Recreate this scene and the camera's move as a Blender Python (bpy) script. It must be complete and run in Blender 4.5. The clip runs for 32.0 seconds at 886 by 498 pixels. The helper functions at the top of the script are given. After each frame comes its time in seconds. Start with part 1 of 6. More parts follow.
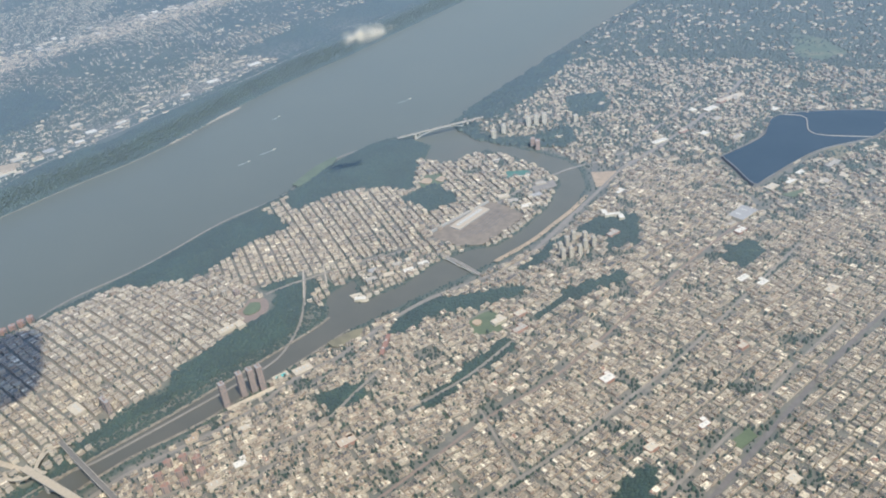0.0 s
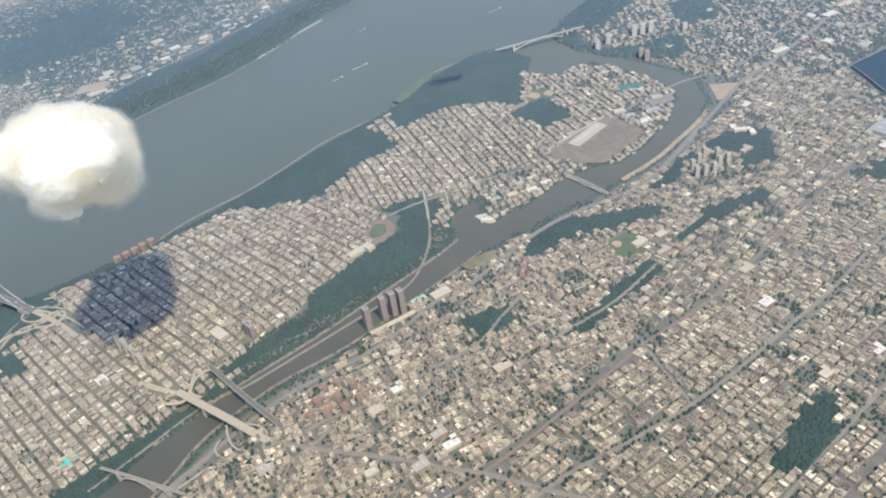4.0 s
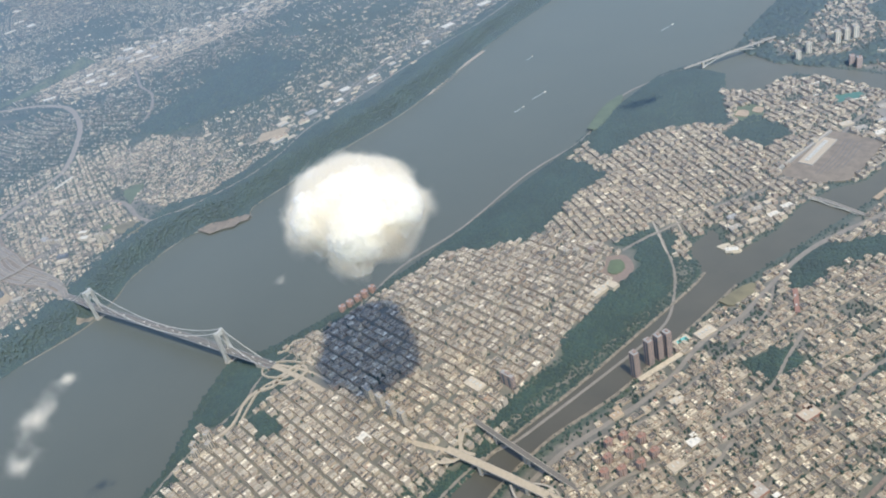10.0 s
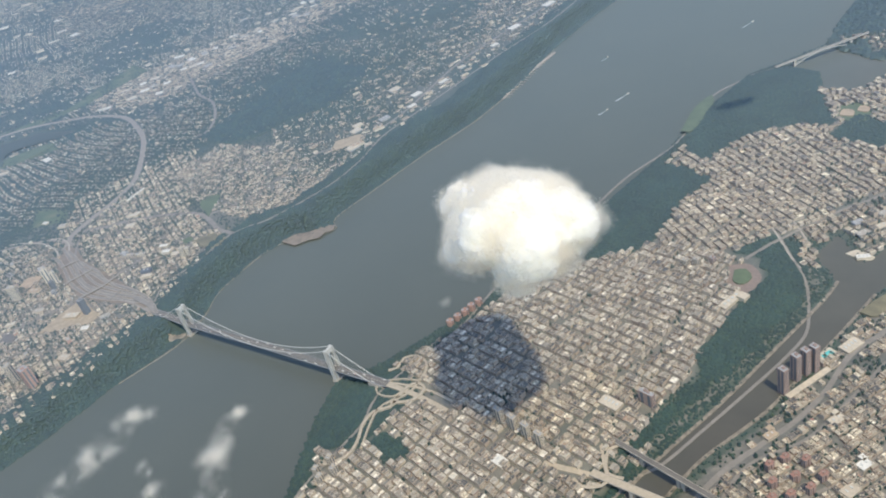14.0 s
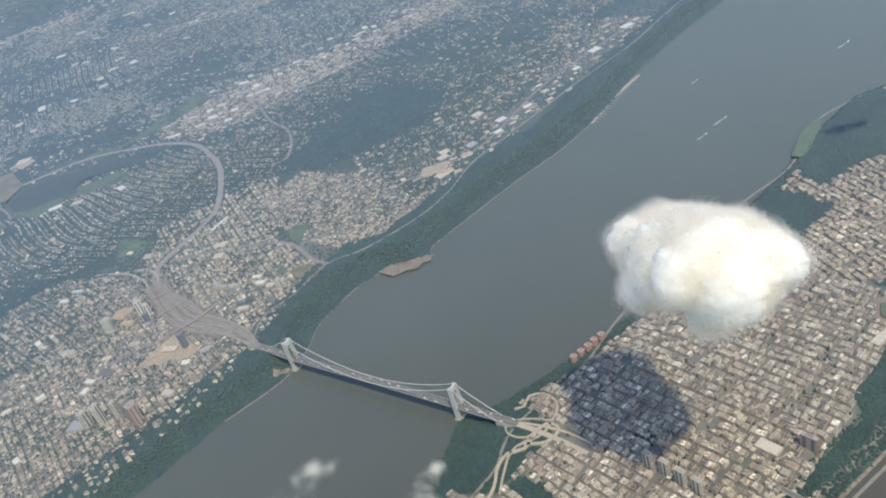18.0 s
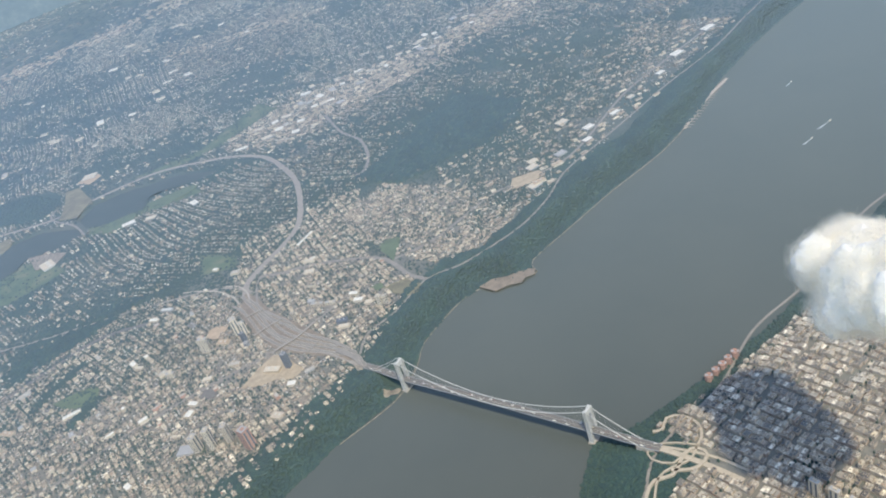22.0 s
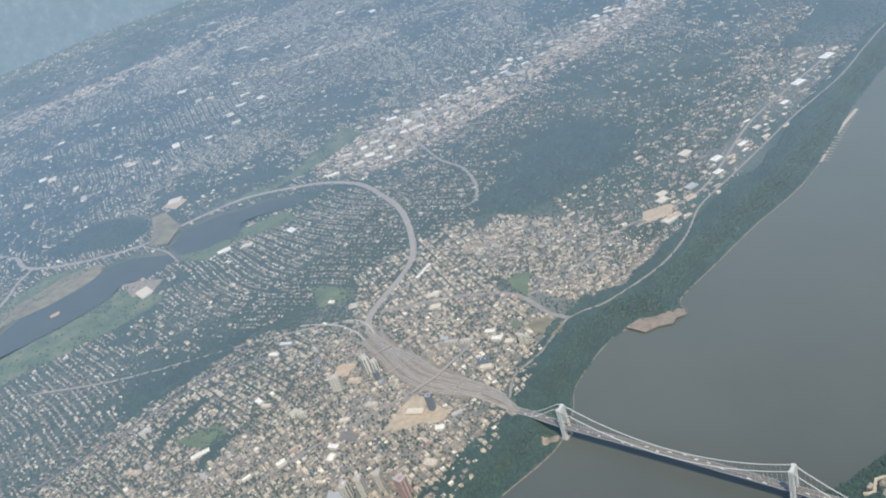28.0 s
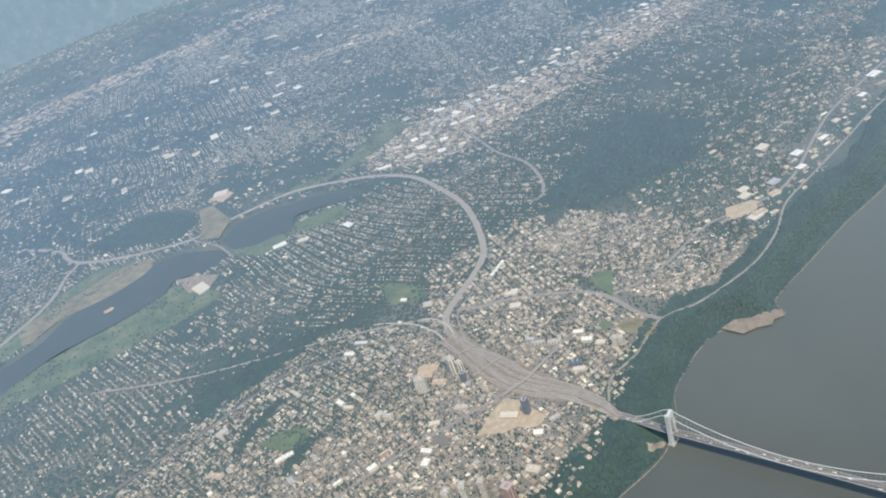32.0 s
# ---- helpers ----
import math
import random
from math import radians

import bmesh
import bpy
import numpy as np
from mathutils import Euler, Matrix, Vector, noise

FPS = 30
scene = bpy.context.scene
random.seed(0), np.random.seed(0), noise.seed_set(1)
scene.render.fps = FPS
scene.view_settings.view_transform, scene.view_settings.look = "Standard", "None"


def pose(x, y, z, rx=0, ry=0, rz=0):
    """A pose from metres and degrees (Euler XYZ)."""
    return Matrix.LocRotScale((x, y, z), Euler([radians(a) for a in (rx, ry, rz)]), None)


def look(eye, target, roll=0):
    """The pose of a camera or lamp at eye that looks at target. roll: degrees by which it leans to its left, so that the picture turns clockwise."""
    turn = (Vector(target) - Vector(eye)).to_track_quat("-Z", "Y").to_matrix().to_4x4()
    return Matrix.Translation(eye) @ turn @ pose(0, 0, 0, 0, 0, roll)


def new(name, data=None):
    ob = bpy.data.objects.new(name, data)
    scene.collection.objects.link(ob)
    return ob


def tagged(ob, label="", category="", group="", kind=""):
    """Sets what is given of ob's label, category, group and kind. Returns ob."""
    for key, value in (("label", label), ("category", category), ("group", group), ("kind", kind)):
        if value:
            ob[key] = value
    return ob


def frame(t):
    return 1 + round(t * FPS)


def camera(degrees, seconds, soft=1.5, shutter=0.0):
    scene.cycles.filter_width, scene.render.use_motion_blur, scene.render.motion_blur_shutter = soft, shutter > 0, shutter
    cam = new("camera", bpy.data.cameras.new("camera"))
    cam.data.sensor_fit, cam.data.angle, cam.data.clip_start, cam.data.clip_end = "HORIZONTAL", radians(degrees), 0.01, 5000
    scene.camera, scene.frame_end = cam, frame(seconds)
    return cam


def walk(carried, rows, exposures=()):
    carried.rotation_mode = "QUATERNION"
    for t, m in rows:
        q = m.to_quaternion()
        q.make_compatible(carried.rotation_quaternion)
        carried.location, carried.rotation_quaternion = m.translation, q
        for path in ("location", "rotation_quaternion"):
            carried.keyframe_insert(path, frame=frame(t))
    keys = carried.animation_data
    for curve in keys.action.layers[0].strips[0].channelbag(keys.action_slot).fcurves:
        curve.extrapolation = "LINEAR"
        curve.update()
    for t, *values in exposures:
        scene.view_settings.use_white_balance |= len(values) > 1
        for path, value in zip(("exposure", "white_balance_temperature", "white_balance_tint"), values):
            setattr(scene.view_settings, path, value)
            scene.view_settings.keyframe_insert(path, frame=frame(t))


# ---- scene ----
# The place is laid out at one fifth of its size (1 unit = 5 m), because the lens reaches 5000 units and the flight is fast.
# Axes: x runs along the suspension bridge from the west tower to the east tower, y up the wide river, z up. The east tower stands at the origin.
cam = camera(57.56, 32.0, soft=1.95)
PATH = [
    (0.0, 820.0, -262.9, 454.2, 30.54, -30.29, -6.13),
    (0.5, 807.6, -266.1, 454.2, 30.77, -30.88, -6.34),
    (1.0, 795.2, -269.4, 454.3, 31.22, -31.87, -6.69),
    (1.5, 782.8, -272.6, 454.4, 31.64, -32.69, -6.97),
    (2.0, 770.5, -275.8, 454.7, 32.49, -33.91, -7.39),
    (2.5, 758.3, -279.0, 455.1, 32.94, -34.86, -7.60),
    (4.5, 709.7, -291.7, 457.4, 35.33, -37.08, -9.24),
    (5.0, 697.7, -294.9, 458.2, 43.75, -37.14, -14.73),
    (5.5, 685.7, -298.1, 459.1, 41.23, -35.01, -14.70),
    (6.0, 673.8, -301.2, 460.0, 38.42, -32.75, -13.50),
    (6.5, 661.8, -304.3, 461.1, 38.88, -32.90, -13.49),
    (7.0, 650.0, -307.5, 462.2, 39.42, -33.23, -13.80),
    (7.5, 638.2, -310.6, 463.4, 39.88, -33.49, -14.07),
    (8.0, 626.4, -313.7, 464.7, 39.96, -33.31, -14.24),
    (8.5, 614.6, -316.9, 466.1, 40.52, -33.23, -14.62),
    (9.0, 602.9, -320.0, 467.5, 40.82, -33.12, -14.82),
    (9.5, 591.2, -323.1, 469.1, 40.79, -33.14, -14.85),
    (10.0, 579.5, -326.3, 470.6, 40.82, -33.24, -15.01),
    (10.5, 567.9, -329.4, 472.3, 40.81, -33.28, -15.07),
    (11.0, 556.3, -332.6, 474.0, 40.82, -33.31, -15.21),
    (11.5, 544.8, -335.7, 475.8, 40.74, -33.26, -15.28),
    (12.0, 533.3, -338.9, 477.7, 40.69, -33.13, -15.41),
    (12.5, 521.8, -342.0, 479.6, 39.76, -32.85, -15.12),
    (13.0, 510.3, -345.2, 481.6, 41.75, -33.02, -16.27),
    (13.5, 498.9, -348.4, 483.7, 42.05, -33.05, -16.47),
    (14.0, 487.4, -351.6, 485.8, 41.98, -32.96, -16.49),
    (14.5, 476.1, -354.8, 487.9, 42.23, -33.00, -16.71),
    (16.5, 430.7, -367.7, 497.2, 42.41, -31.39, -17.24),
    (17.0, 419.5, -371.0, 499.6, 41.51, -30.80, -16.65),
    (17.5, 408.2, -374.3, 502.1, 41.75, -31.01, -16.64),
    (18.0, 397.0, -377.6, 504.6, 43.38, -31.13, -17.53),
    (18.5, 385.8, -380.9, 507.2, 44.11, -30.97, -18.35),
    (19.0, 374.6, -384.3, 509.8, 44.52, -30.83, -18.57),
    (19.5, 363.4, -387.6, 512.5, 45.18, -30.81, -18.95),
    (20.0, 352.2, -391.0, 515.2, 45.58, -30.79, -19.16),
    (20.5, 341.1, -394.4, 518.0, 45.60, -30.73, -19.22),
    (21.0, 329.9, -397.9, 520.8, 45.70, -30.61, -19.39),
    (21.5, 318.8, -401.3, 523.6, 45.25, -30.55, -19.28),
    (22.0, 307.7, -404.8, 526.5, 45.15, -30.37, -19.31),
    (22.5, 296.6, -408.3, 529.4, 44.84, -30.03, -19.09),
    (23.0, 285.5, -411.9, 532.3, 44.45, -29.73, -18.78),
    (23.5, 274.5, -415.5, 535.3, 44.12, -29.41, -18.47),
    (24.0, 263.4, -419.1, 538.2, 44.06, -29.18, -18.35),
    (24.5, 252.3, -422.7, 541.3, 44.12, -28.95, -18.21),
    (25.0, 241.3, -426.4, 544.3, 44.21, -28.75, -18.19),
    (25.5, 230.2, -430.1, 547.4, 44.48, -28.62, -18.34),
    (27.5, 186.1, -445.2, 559.9, 46.06, -28.36, -19.11),
    (28.0, 175.0, -449.1, 563.1, 46.24, -28.56, -19.15),
    (28.5, 164.0, -453.0, 566.3, 46.43, -28.67, -19.10),
    (29.0, 153.0, -457.0, 569.5, 46.56, -28.86, -19.09),
    (29.5, 142.0, -461.0, 572.7, 46.67, -28.96, -19.17),
    (30.0, 130.9, -465.0, 576.0, 46.82, -29.01, -19.22),
    (30.5, 119.9, -469.1, 579.2, 46.87, -29.01, -19.29),
    (31.0, 108.8, -473.2, 582.5, 47.03, -29.12, -19.39),
    (31.5, 97.8, -477.4, 585.8, 47.09, -29.13, -19.48),
    (32.0, 86.7, -481.6, 589.0, 46.88, -29.31, -19.44),
]

walk(cam, [(t, pose(x, y, z, 90 + pitch, 0, yaw) @ pose(0, 0, 0, 0, 0, roll)) for t, x, y, z, yaw, pitch, roll in PATH],
     exposures=[(0.0, 0.27, 6400, 10), (9.0, 0.21, 6300, 10), (14.0, 0.09, 6300, 10), (19.5, 0.04, 6250, 10), (21.5, 0.22, 6250, 10), (24.0, 0.30, 6250, 10), (32.0, 0.36, 6250, 10)])

# ---- sky and sun ----
SUN = Vector((0.435, -0.231, 0.870))
world = bpy.data.worlds.new("sky")
scene.world = world
world.use_nodes = True
nt = world.node_tree
sky = nt.nodes.new("ShaderNodeTexSky")
sky.sky_type = "NISHITA"
sky.sun_disc = False
sky.sun_elevation = radians(60.5)
sky.sun_rotation = radians(118)
sky.dust_density = 1.0
sky.ozone_density = 2.0
sky.air_density = 1.4
nt.links.new(sky.outputs[0], nt.nodes["Background"].inputs[0])
nt.nodes["Background"].inputs[1].default_value = 0.15
lamp = bpy.data.lights.new("sun", "SUN")
lamp.energy = 2.6
lamp.angle = radians(1.0)
lamp.color = (1.0, 0.865, 0.62)
sun = new("sun", lamp)
sun.matrix_world = look(SUN * 1000, (0, 0, 0))

# ---- materials ----
# strength of the imitated haze, a bluish glossy veil on most surfaces
HAZE_GLOSS = 0.45


def mat(name, rough=0.9, haze_gloss=HAZE_GLOSS, start=0.13, haze_tint=((0.59, 0.66, 0.705), (0.54, 0.67, 0.82))):
    """A node material: returns it with its tree and shader. A rough glossy veil of pale sky imitates haze, stronger
    towards flat viewing angles.
    """
    m = bpy.data.materials.new(name)
    m.use_nodes = True
    t = m.node_tree
    b = t.nodes["Principled BSDF"]
    b.inputs["Roughness"].default_value = rough
    b.inputs["Specular IOR Level"].default_value = 0.3
    if haze_gloss:
        # haze veil: same upward normal on every facet, bluer towards the distance
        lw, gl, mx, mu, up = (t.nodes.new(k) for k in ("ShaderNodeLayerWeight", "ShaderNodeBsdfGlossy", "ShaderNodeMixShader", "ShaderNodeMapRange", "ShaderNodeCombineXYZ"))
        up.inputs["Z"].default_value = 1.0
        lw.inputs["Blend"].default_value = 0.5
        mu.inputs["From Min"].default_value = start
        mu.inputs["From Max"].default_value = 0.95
        mu.inputs["To Max"].default_value = haze_gloss
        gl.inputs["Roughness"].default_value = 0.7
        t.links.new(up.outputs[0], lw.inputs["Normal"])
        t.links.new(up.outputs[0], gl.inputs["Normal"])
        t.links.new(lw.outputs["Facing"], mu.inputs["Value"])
        t.links.new(ramp(t, lw.outputs["Facing"], [(0.36, haze_tint[0]), (0.74, haze_tint[1])]), gl.inputs["Color"])
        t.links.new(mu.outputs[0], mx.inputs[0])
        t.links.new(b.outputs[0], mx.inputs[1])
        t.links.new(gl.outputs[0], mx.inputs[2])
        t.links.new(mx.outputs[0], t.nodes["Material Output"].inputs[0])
    return m, t, b


def ramp(t, fac, stops, mode="LINEAR"):
    r = t.nodes.new("ShaderNodeValToRGB")
    r.color_ramp.interpolation = mode
    e = r.color_ramp.elements
    while len(e) < len(stops):
        e.new(0.5)
    for el, (p, c) in zip(e, stops):
        el.position, el.color = p, (*c, 1)
    t.links.new(fac, r.inputs[0])
    return r.outputs[0]


def noisy(t, scale, detail=4.0, rough=0.6, coord=None):
    n = t.nodes.new("ShaderNodeTexNoise")
    n.inputs["Scale"].default_value, n.inputs["Detail"].default_value, n.inputs["Roughness"].default_value = scale, detail, rough
    g = t.nodes.new("ShaderNodeNewGeometry")
    t.links.new(g.outputs["Position"], n.inputs["Vector"])
    return n.outputs[0]


def blend(t, a, b, fac, mode="MIX"):
    n = t.nodes.new("ShaderNodeMix")
    n.data_type, n.blend_type = "RGBA", mode
    for sock, v in ((n.inputs["Factor"], fac), (n.inputs["A"], a), (n.inputs["B"], b)):
        if isinstance(v, bpy.types.NodeSocket):
            t.links.new(v, sock)
        elif isinstance(v, tuple):
            sock.default_value = (*v, 1)
        else:
            sock.default_value = v
    return n.outputs["Result"]


def bump(t, b, height, dist=0.3, strength=0.5):
    n = t.nodes.new("ShaderNodeBump")
    n.inputs["Strength"].default_value, n.inputs["Distance"].default_value = strength, dist
    t.links.new(height, n.inputs["Height"])
    t.links.new(n.outputs[0], b.inputs["Normal"])


def varied(name, stops, scale=0.5, amount=0.25, rough=0.9, mode="CONSTANT", islands=True, haze_gloss=HAZE_GLOSS, start=0.13, patch=0.0):
    """Colour picked per piece from the stops, alike within a patch of neighbours, with stains on top."""
    m, t, b = mat(name, rough, haze_gloss, start)
    if islands:
        src = t.nodes.new("ShaderNodeNewGeometry").outputs["Random Per Island"]
    else:
        src = t.nodes.new("ShaderNodeObjectInfo").outputs["Random"]
    if patch:
        near = t.nodes.new("ShaderNodeMapRange")
        near.inputs["From Min"].default_value, near.inputs["From Max"].default_value = 0.34, 0.66
        t.links.new(noisy(t, patch, 2.0, 0.6), near.inputs["Value"])
        both = t.nodes.new("ShaderNodeMix")
        both.inputs["Factor"].default_value = 0.8
        t.links.new(near.outputs[0], both.inputs["A"])
        t.links.new(src, both.inputs["B"])
        src = both.outputs["Result"]
    c = ramp(t, src, stops, mode)
    s = ramp(t, noisy(t, scale), [(0.3, (0.55, 0.55, 0.55)), (0.7, (1.15, 1.13, 1.1))])
    t.links.new(blend(t, c, s, amount, "MULTIPLY"), b.inputs["Base Color"])
    return m


def plain(name, colour, dark=0.6, scale=0.4, rough=0.9, haze_gloss=HAZE_GLOSS, metal=0.0):
    m, t, b = mat(name, rough, haze_gloss)
    n = noisy(t, scale)
    t.links.new(ramp(t, n, [(0.3, tuple(v * dark for v in colour)), (0.7, colour)]), b.inputs["Base Color"])
    b.inputs["Metallic"].default_value = metal
    return m


ROOFS = [(0.0, (0.10, 0.095, 0.09)), (0.2, (0.19, 0.17, 0.14)), (0.36, (0.31, 0.265, 0.20)), (0.5, (0.43, 0.37, 0.275)), (0.62, (0.55, 0.475, 0.35)), (0.72, (0.40, 0.285, 0.19)), (0.77, (0.72, 0.625, 0.45)), (0.86, (0.97, 0.87, 0.66)), (0.95, (0.42, 0.215, 0.145))]
WALLS = [(0.0, (0.49, 0.385, 0.285)), (0.25, (0.54, 0.44, 0.335)), (0.5, (0.40, 0.295, 0.22)), (0.62, (0.64, 0.535, 0.40)), (0.85, (0.54, 0.455, 0.365))]
HOUSE_ROOFS = [(0.0, (0.102, 0.095, 0.085)), (0.26, (0.153, 0.14, 0.123)), (0.42, (0.212, 0.196, 0.17)), (0.56, (0.23, 0.174, 0.128)), (0.66, (0.34, 0.319, 0.276)), (0.77, (0.741, 0.703, 0.617))]
HOUSE_WALLS = [(0.0, (0.425, 0.387, 0.323)), (0.3, (0.323, 0.285, 0.23)), (0.6, (0.281, 0.212, 0.153)), (0.8, (0.527, 0.497, 0.433))]
m_roof = varied("roof_membrane", ROOFS, 0.7, 0.5, patch=0.06)
m_tar = varied("tar_roof", [(p, tuple(0.55 * v + 0.47 * c[1] * k for v, k in zip(c, (1.06, 1.0, 0.88)))) for p, c in ROOFS], 0.7, 0.5, patch=0.09)
m_wall = varied("brick_wall", WALLS, 1.2, 0.4)
m_roof_one = varied("roof_membrane_single", ROOFS, 0.7, 0.5, islands=False, patch=0.06)
m_wall_one = varied("brick_wall_single", WALLS, 1.2, 0.4, islands=False)
m_hroof = varied("shingle_roof", HOUSE_ROOFS, 1.0, 0.4, patch=0.03)
m_hwall = varied("clapboard", HOUSE_WALLS, 1.0, 0.3)
m_hroof_one = varied("shingle_roof_single", HOUSE_ROOFS, 1.0, 0.4, islands=False)
m_hwall_one = varied("clapboard_single", HOUSE_WALLS, 1.0, 0.3, islands=False)
m_leaf = varied("foliage", [(0.0, (0.022, 0.054, 0.047)), (0.3, (0.025, 0.060, 0.050)), (0.6, (0.029, 0.066, 0.052)), (0.92, (0.040, 0.079, 0.054))], 0.03, 0.75, 0.8, "LINEAR")
m_road = plain("asphalt_road", (0.31, 0.275, 0.23), 0.75, 0.15)
m_hwy = plain("worn_motorway", (0.36, 0.315, 0.26), 0.8, 0.15)
m_lane = plain("dark_asphalt", (0.20, 0.178, 0.15), 0.75, 0.2)
m_dirt = plain("dull_dirt", (0.37, 0.31, 0.23), 0.4, 0.22)
m_yard = plain("yard_gravel", (0.30, 0.235, 0.165), 0.6, 0.12)
m_marsh = plain("marsh_grass", (0.27, 0.235, 0.13), 0.5, 0.06)
m_conc = plain("concrete", (0.52, 0.46, 0.38), 0.75, 0.3)
m_rail = plain("rail_ballast", (0.20, 0.18, 0.165), 0.7, 0.2)
m_ramp = plain("pale_ramp_concrete", (0.55, 0.46, 0.335), 0.78, 0.3)
m_sand = plain("bare_sand", (0.55, 0.41, 0.27), 0.7, 0.15)
m_grass = plain("mown_grass", (0.13, 0.17, 0.08), 0.7, 0.08)
m_turf = plain("green_turf", (0.06, 0.20, 0.15), 0.85, 0.3)
m_red = plain("red_clay", (0.38, 0.20, 0.145), 0.8, 0.4)
m_white = plain("white_membrane", (0.88, 0.83, 0.72), 0.78, 0.25, 0.6)
m_cream = plain("cream_stone", (0.70, 0.60, 0.45), 0.75, 0.4)
m_tan = plain("tan_brick", (0.60, 0.50, 0.37), 0.8, 0.6)
m_brown = plain("brown_brick", (0.40, 0.275, 0.225), 0.75, 0.6)
m_pink = plain("red_brick", (0.48, 0.26, 0.185), 0.8, 0.5)
m_grey = plain("grey_concrete", (0.42, 0.41, 0.40), 0.8, 0.5)
m_pool = plain("pool_water", (0.16, 0.62, 0.58), 0.9, 0.5, 0.2)
m_steel = plain("silver_steel", (0.64, 0.63, 0.58), 0.8, 0.5, 0.5)
m_girder = plain("weathered_girder_steel", (0.30, 0.31, 0.31), 0.8, 0.5, 0.6)
m_dark = plain("dark_steel", (0.10, 0.12, 0.15), 0.8, 0.5, 0.5)
m_glass = plain("dark_glass", (0.12, 0.13, 0.15), 0.8, 0.5, 0.15)
m_bluewall = plain("blue_glass", (0.12, 0.14, 0.17), 0.8, 0.5, 0.3)
m_soil = plain("brown_soil", (0.52, 0.41, 0.27), 0.65, 0.15)
m_russet = plain("russet_brick", (0.30, 0.225, 0.18), 0.75, 0.5)

m_water, t, b = mat("river_water", 0.3, 0.50, 0.25, ((0.61, 0.69, 0.65), (0.59, 0.69, 0.70)))
deep = ramp(t, noisy(t, 0.006, 6), [(0.3, (0.088, 0.099, 0.090)), (0.7, (0.104, 0.113, 0.100))])
silt = ramp(t, noisy(t, 0.03, 6), [(0.3, (0.098, 0.094, 0.080)), (0.7, (0.118, 0.111, 0.093))])
sep, rng_n = t.nodes.new("ShaderNodeSeparateXYZ"), t.nodes.new("ShaderNodeMapRange")
t.links.new(t.nodes.new("ShaderNodeNewGeometry").outputs["Position"], sep.inputs[0])
rng_n.inputs["From Min"].default_value, rng_n.inputs["From Max"].default_value = 225, 330
t.links.new(sep.outputs[0], rng_n.inputs["Value"])
t.links.new(blend(t, deep, silt, rng_n.outputs[0]), b.inputs["Base Color"])
b.inputs["IOR"].default_value = 1.33
b.inputs["Specular IOR Level"].default_value = 0.5
bump(t, b, noisy(t, 0.9, 5), 0.12, 0.35)
m_lake, t, b = mat("still_water", 0.3, 0.30, 0.2, ((0.61, 0.69, 0.66), (0.57, 0.67, 0.73)))
t.links.new(ramp(t, noisy(t, 0.02, 4), [(0.3, (0.066, 0.090, 0.102)), (0.7, (0.080, 0.104, 0.114))]), b.inputs["Base Color"])
b.inputs["IOR"].default_value = 1.33
bump(t, b, noisy(t, 1.2, 4), 0.08, 0.25)
m_res, t, b = mat("reservoir_water", 0.2, 0.12)
t.links.new(ramp(t, noisy(t, 0.02, 4), [(0.3, (0.036, 0.066, 0.100)), (0.7, (0.046, 0.078, 0.114))]), b.inputs["Base Color"])
b.inputs["IOR"].default_value = 1.33
bump(t, b, noisy(t, 1.2, 4), 0.08, 0.25)

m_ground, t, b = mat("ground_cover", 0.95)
at = t.nodes.new("ShaderNodeAttribute")
at.attribute_name = "green"
paved = ramp(t, noisy(t, 0.12, 6, 0.7), [(0.25, (0.15, 0.138, 0.12)), (0.5, (0.225, 0.203, 0.17)), (0.75, (0.35, 0.305, 0.24))])
leafy = ramp(t, noisy(t, 0.25, 6, 0.7), [(0.25, (0.028, 0.054, 0.040)), (0.55, (0.048, 0.082, 0.056)), (0.8, (0.09, 0.12, 0.07))])
meadow = ramp(t, noisy(t, 0.03, 6, 0.65), [(0.3, (0.052, 0.088, 0.045)), (0.5, (0.105, 0.145, 0.068)), (0.7, (0.22, 0.20, 0.11))])
am = t.nodes.new("ShaderNodeAttribute")
am.attribute_name = "meadow"
t.links.new(blend(t, blend(t, paved, leafy, at.outputs["Fac"]), meadow, am.outputs["Fac"]), b.inputs["Base Color"])

# ---- plan ----
E_SHORE=[(60,-900),(52,-300),(45,-129),(13,-59),(0,-8),(28,30),(64,105),(95,190),(130,330),(150,430),(165,540),(190,645),(222,684),(262,745),(266,871),(285,971),(292,1063),(305,1219),(345,1500),(440,2100),(600,3000),(900,4600)]
W_SHORE=[(-420,-900),(-300,-400),(-245,-180),(-235,-90),(-216,-20),(-225,30),(-240,65),(-241,130),(-230,165),(-178,206),(-194,230),(-180,310),(-165,390),(-140,490),(-130,600),(-134,720),(-126,830),(-110,940),(-97,1000),(-74,1228),(-20,1700),(100,2600),(400,4600)]
H_WEST=[(262,-900),(275,-300),(284,-67),(299,-8),(312,30),(331,82),(355,160),(374,223),(379,250),(354,282),(364,316),(393,281),(421,328),(432,372),(452,409),(480,432),(493,470),(502,533),(494,600),(478,620),(449,639),(404,658),(359,670),(342,650),(330,618),(290,612),(273,660),(225,672)]
H_EAST=[(300,-900),(308,-300),(318,-124),(317,-80),(315,-51),(320,-20),(327,6),(335,29),(358,75),(369,105),(382,150),(395,193),(408,240),(433,292),(460,343),(477,377),(499,420),(515,468),(529,538),(524,597),(505,638),(475,665),(433,677),(383,686),(337,694),(292,718),(262,745)]
HUDSON = E_SHORE+W_SHORE[::-1]
HARLEM=H_WEST+H_EAST[::-1]
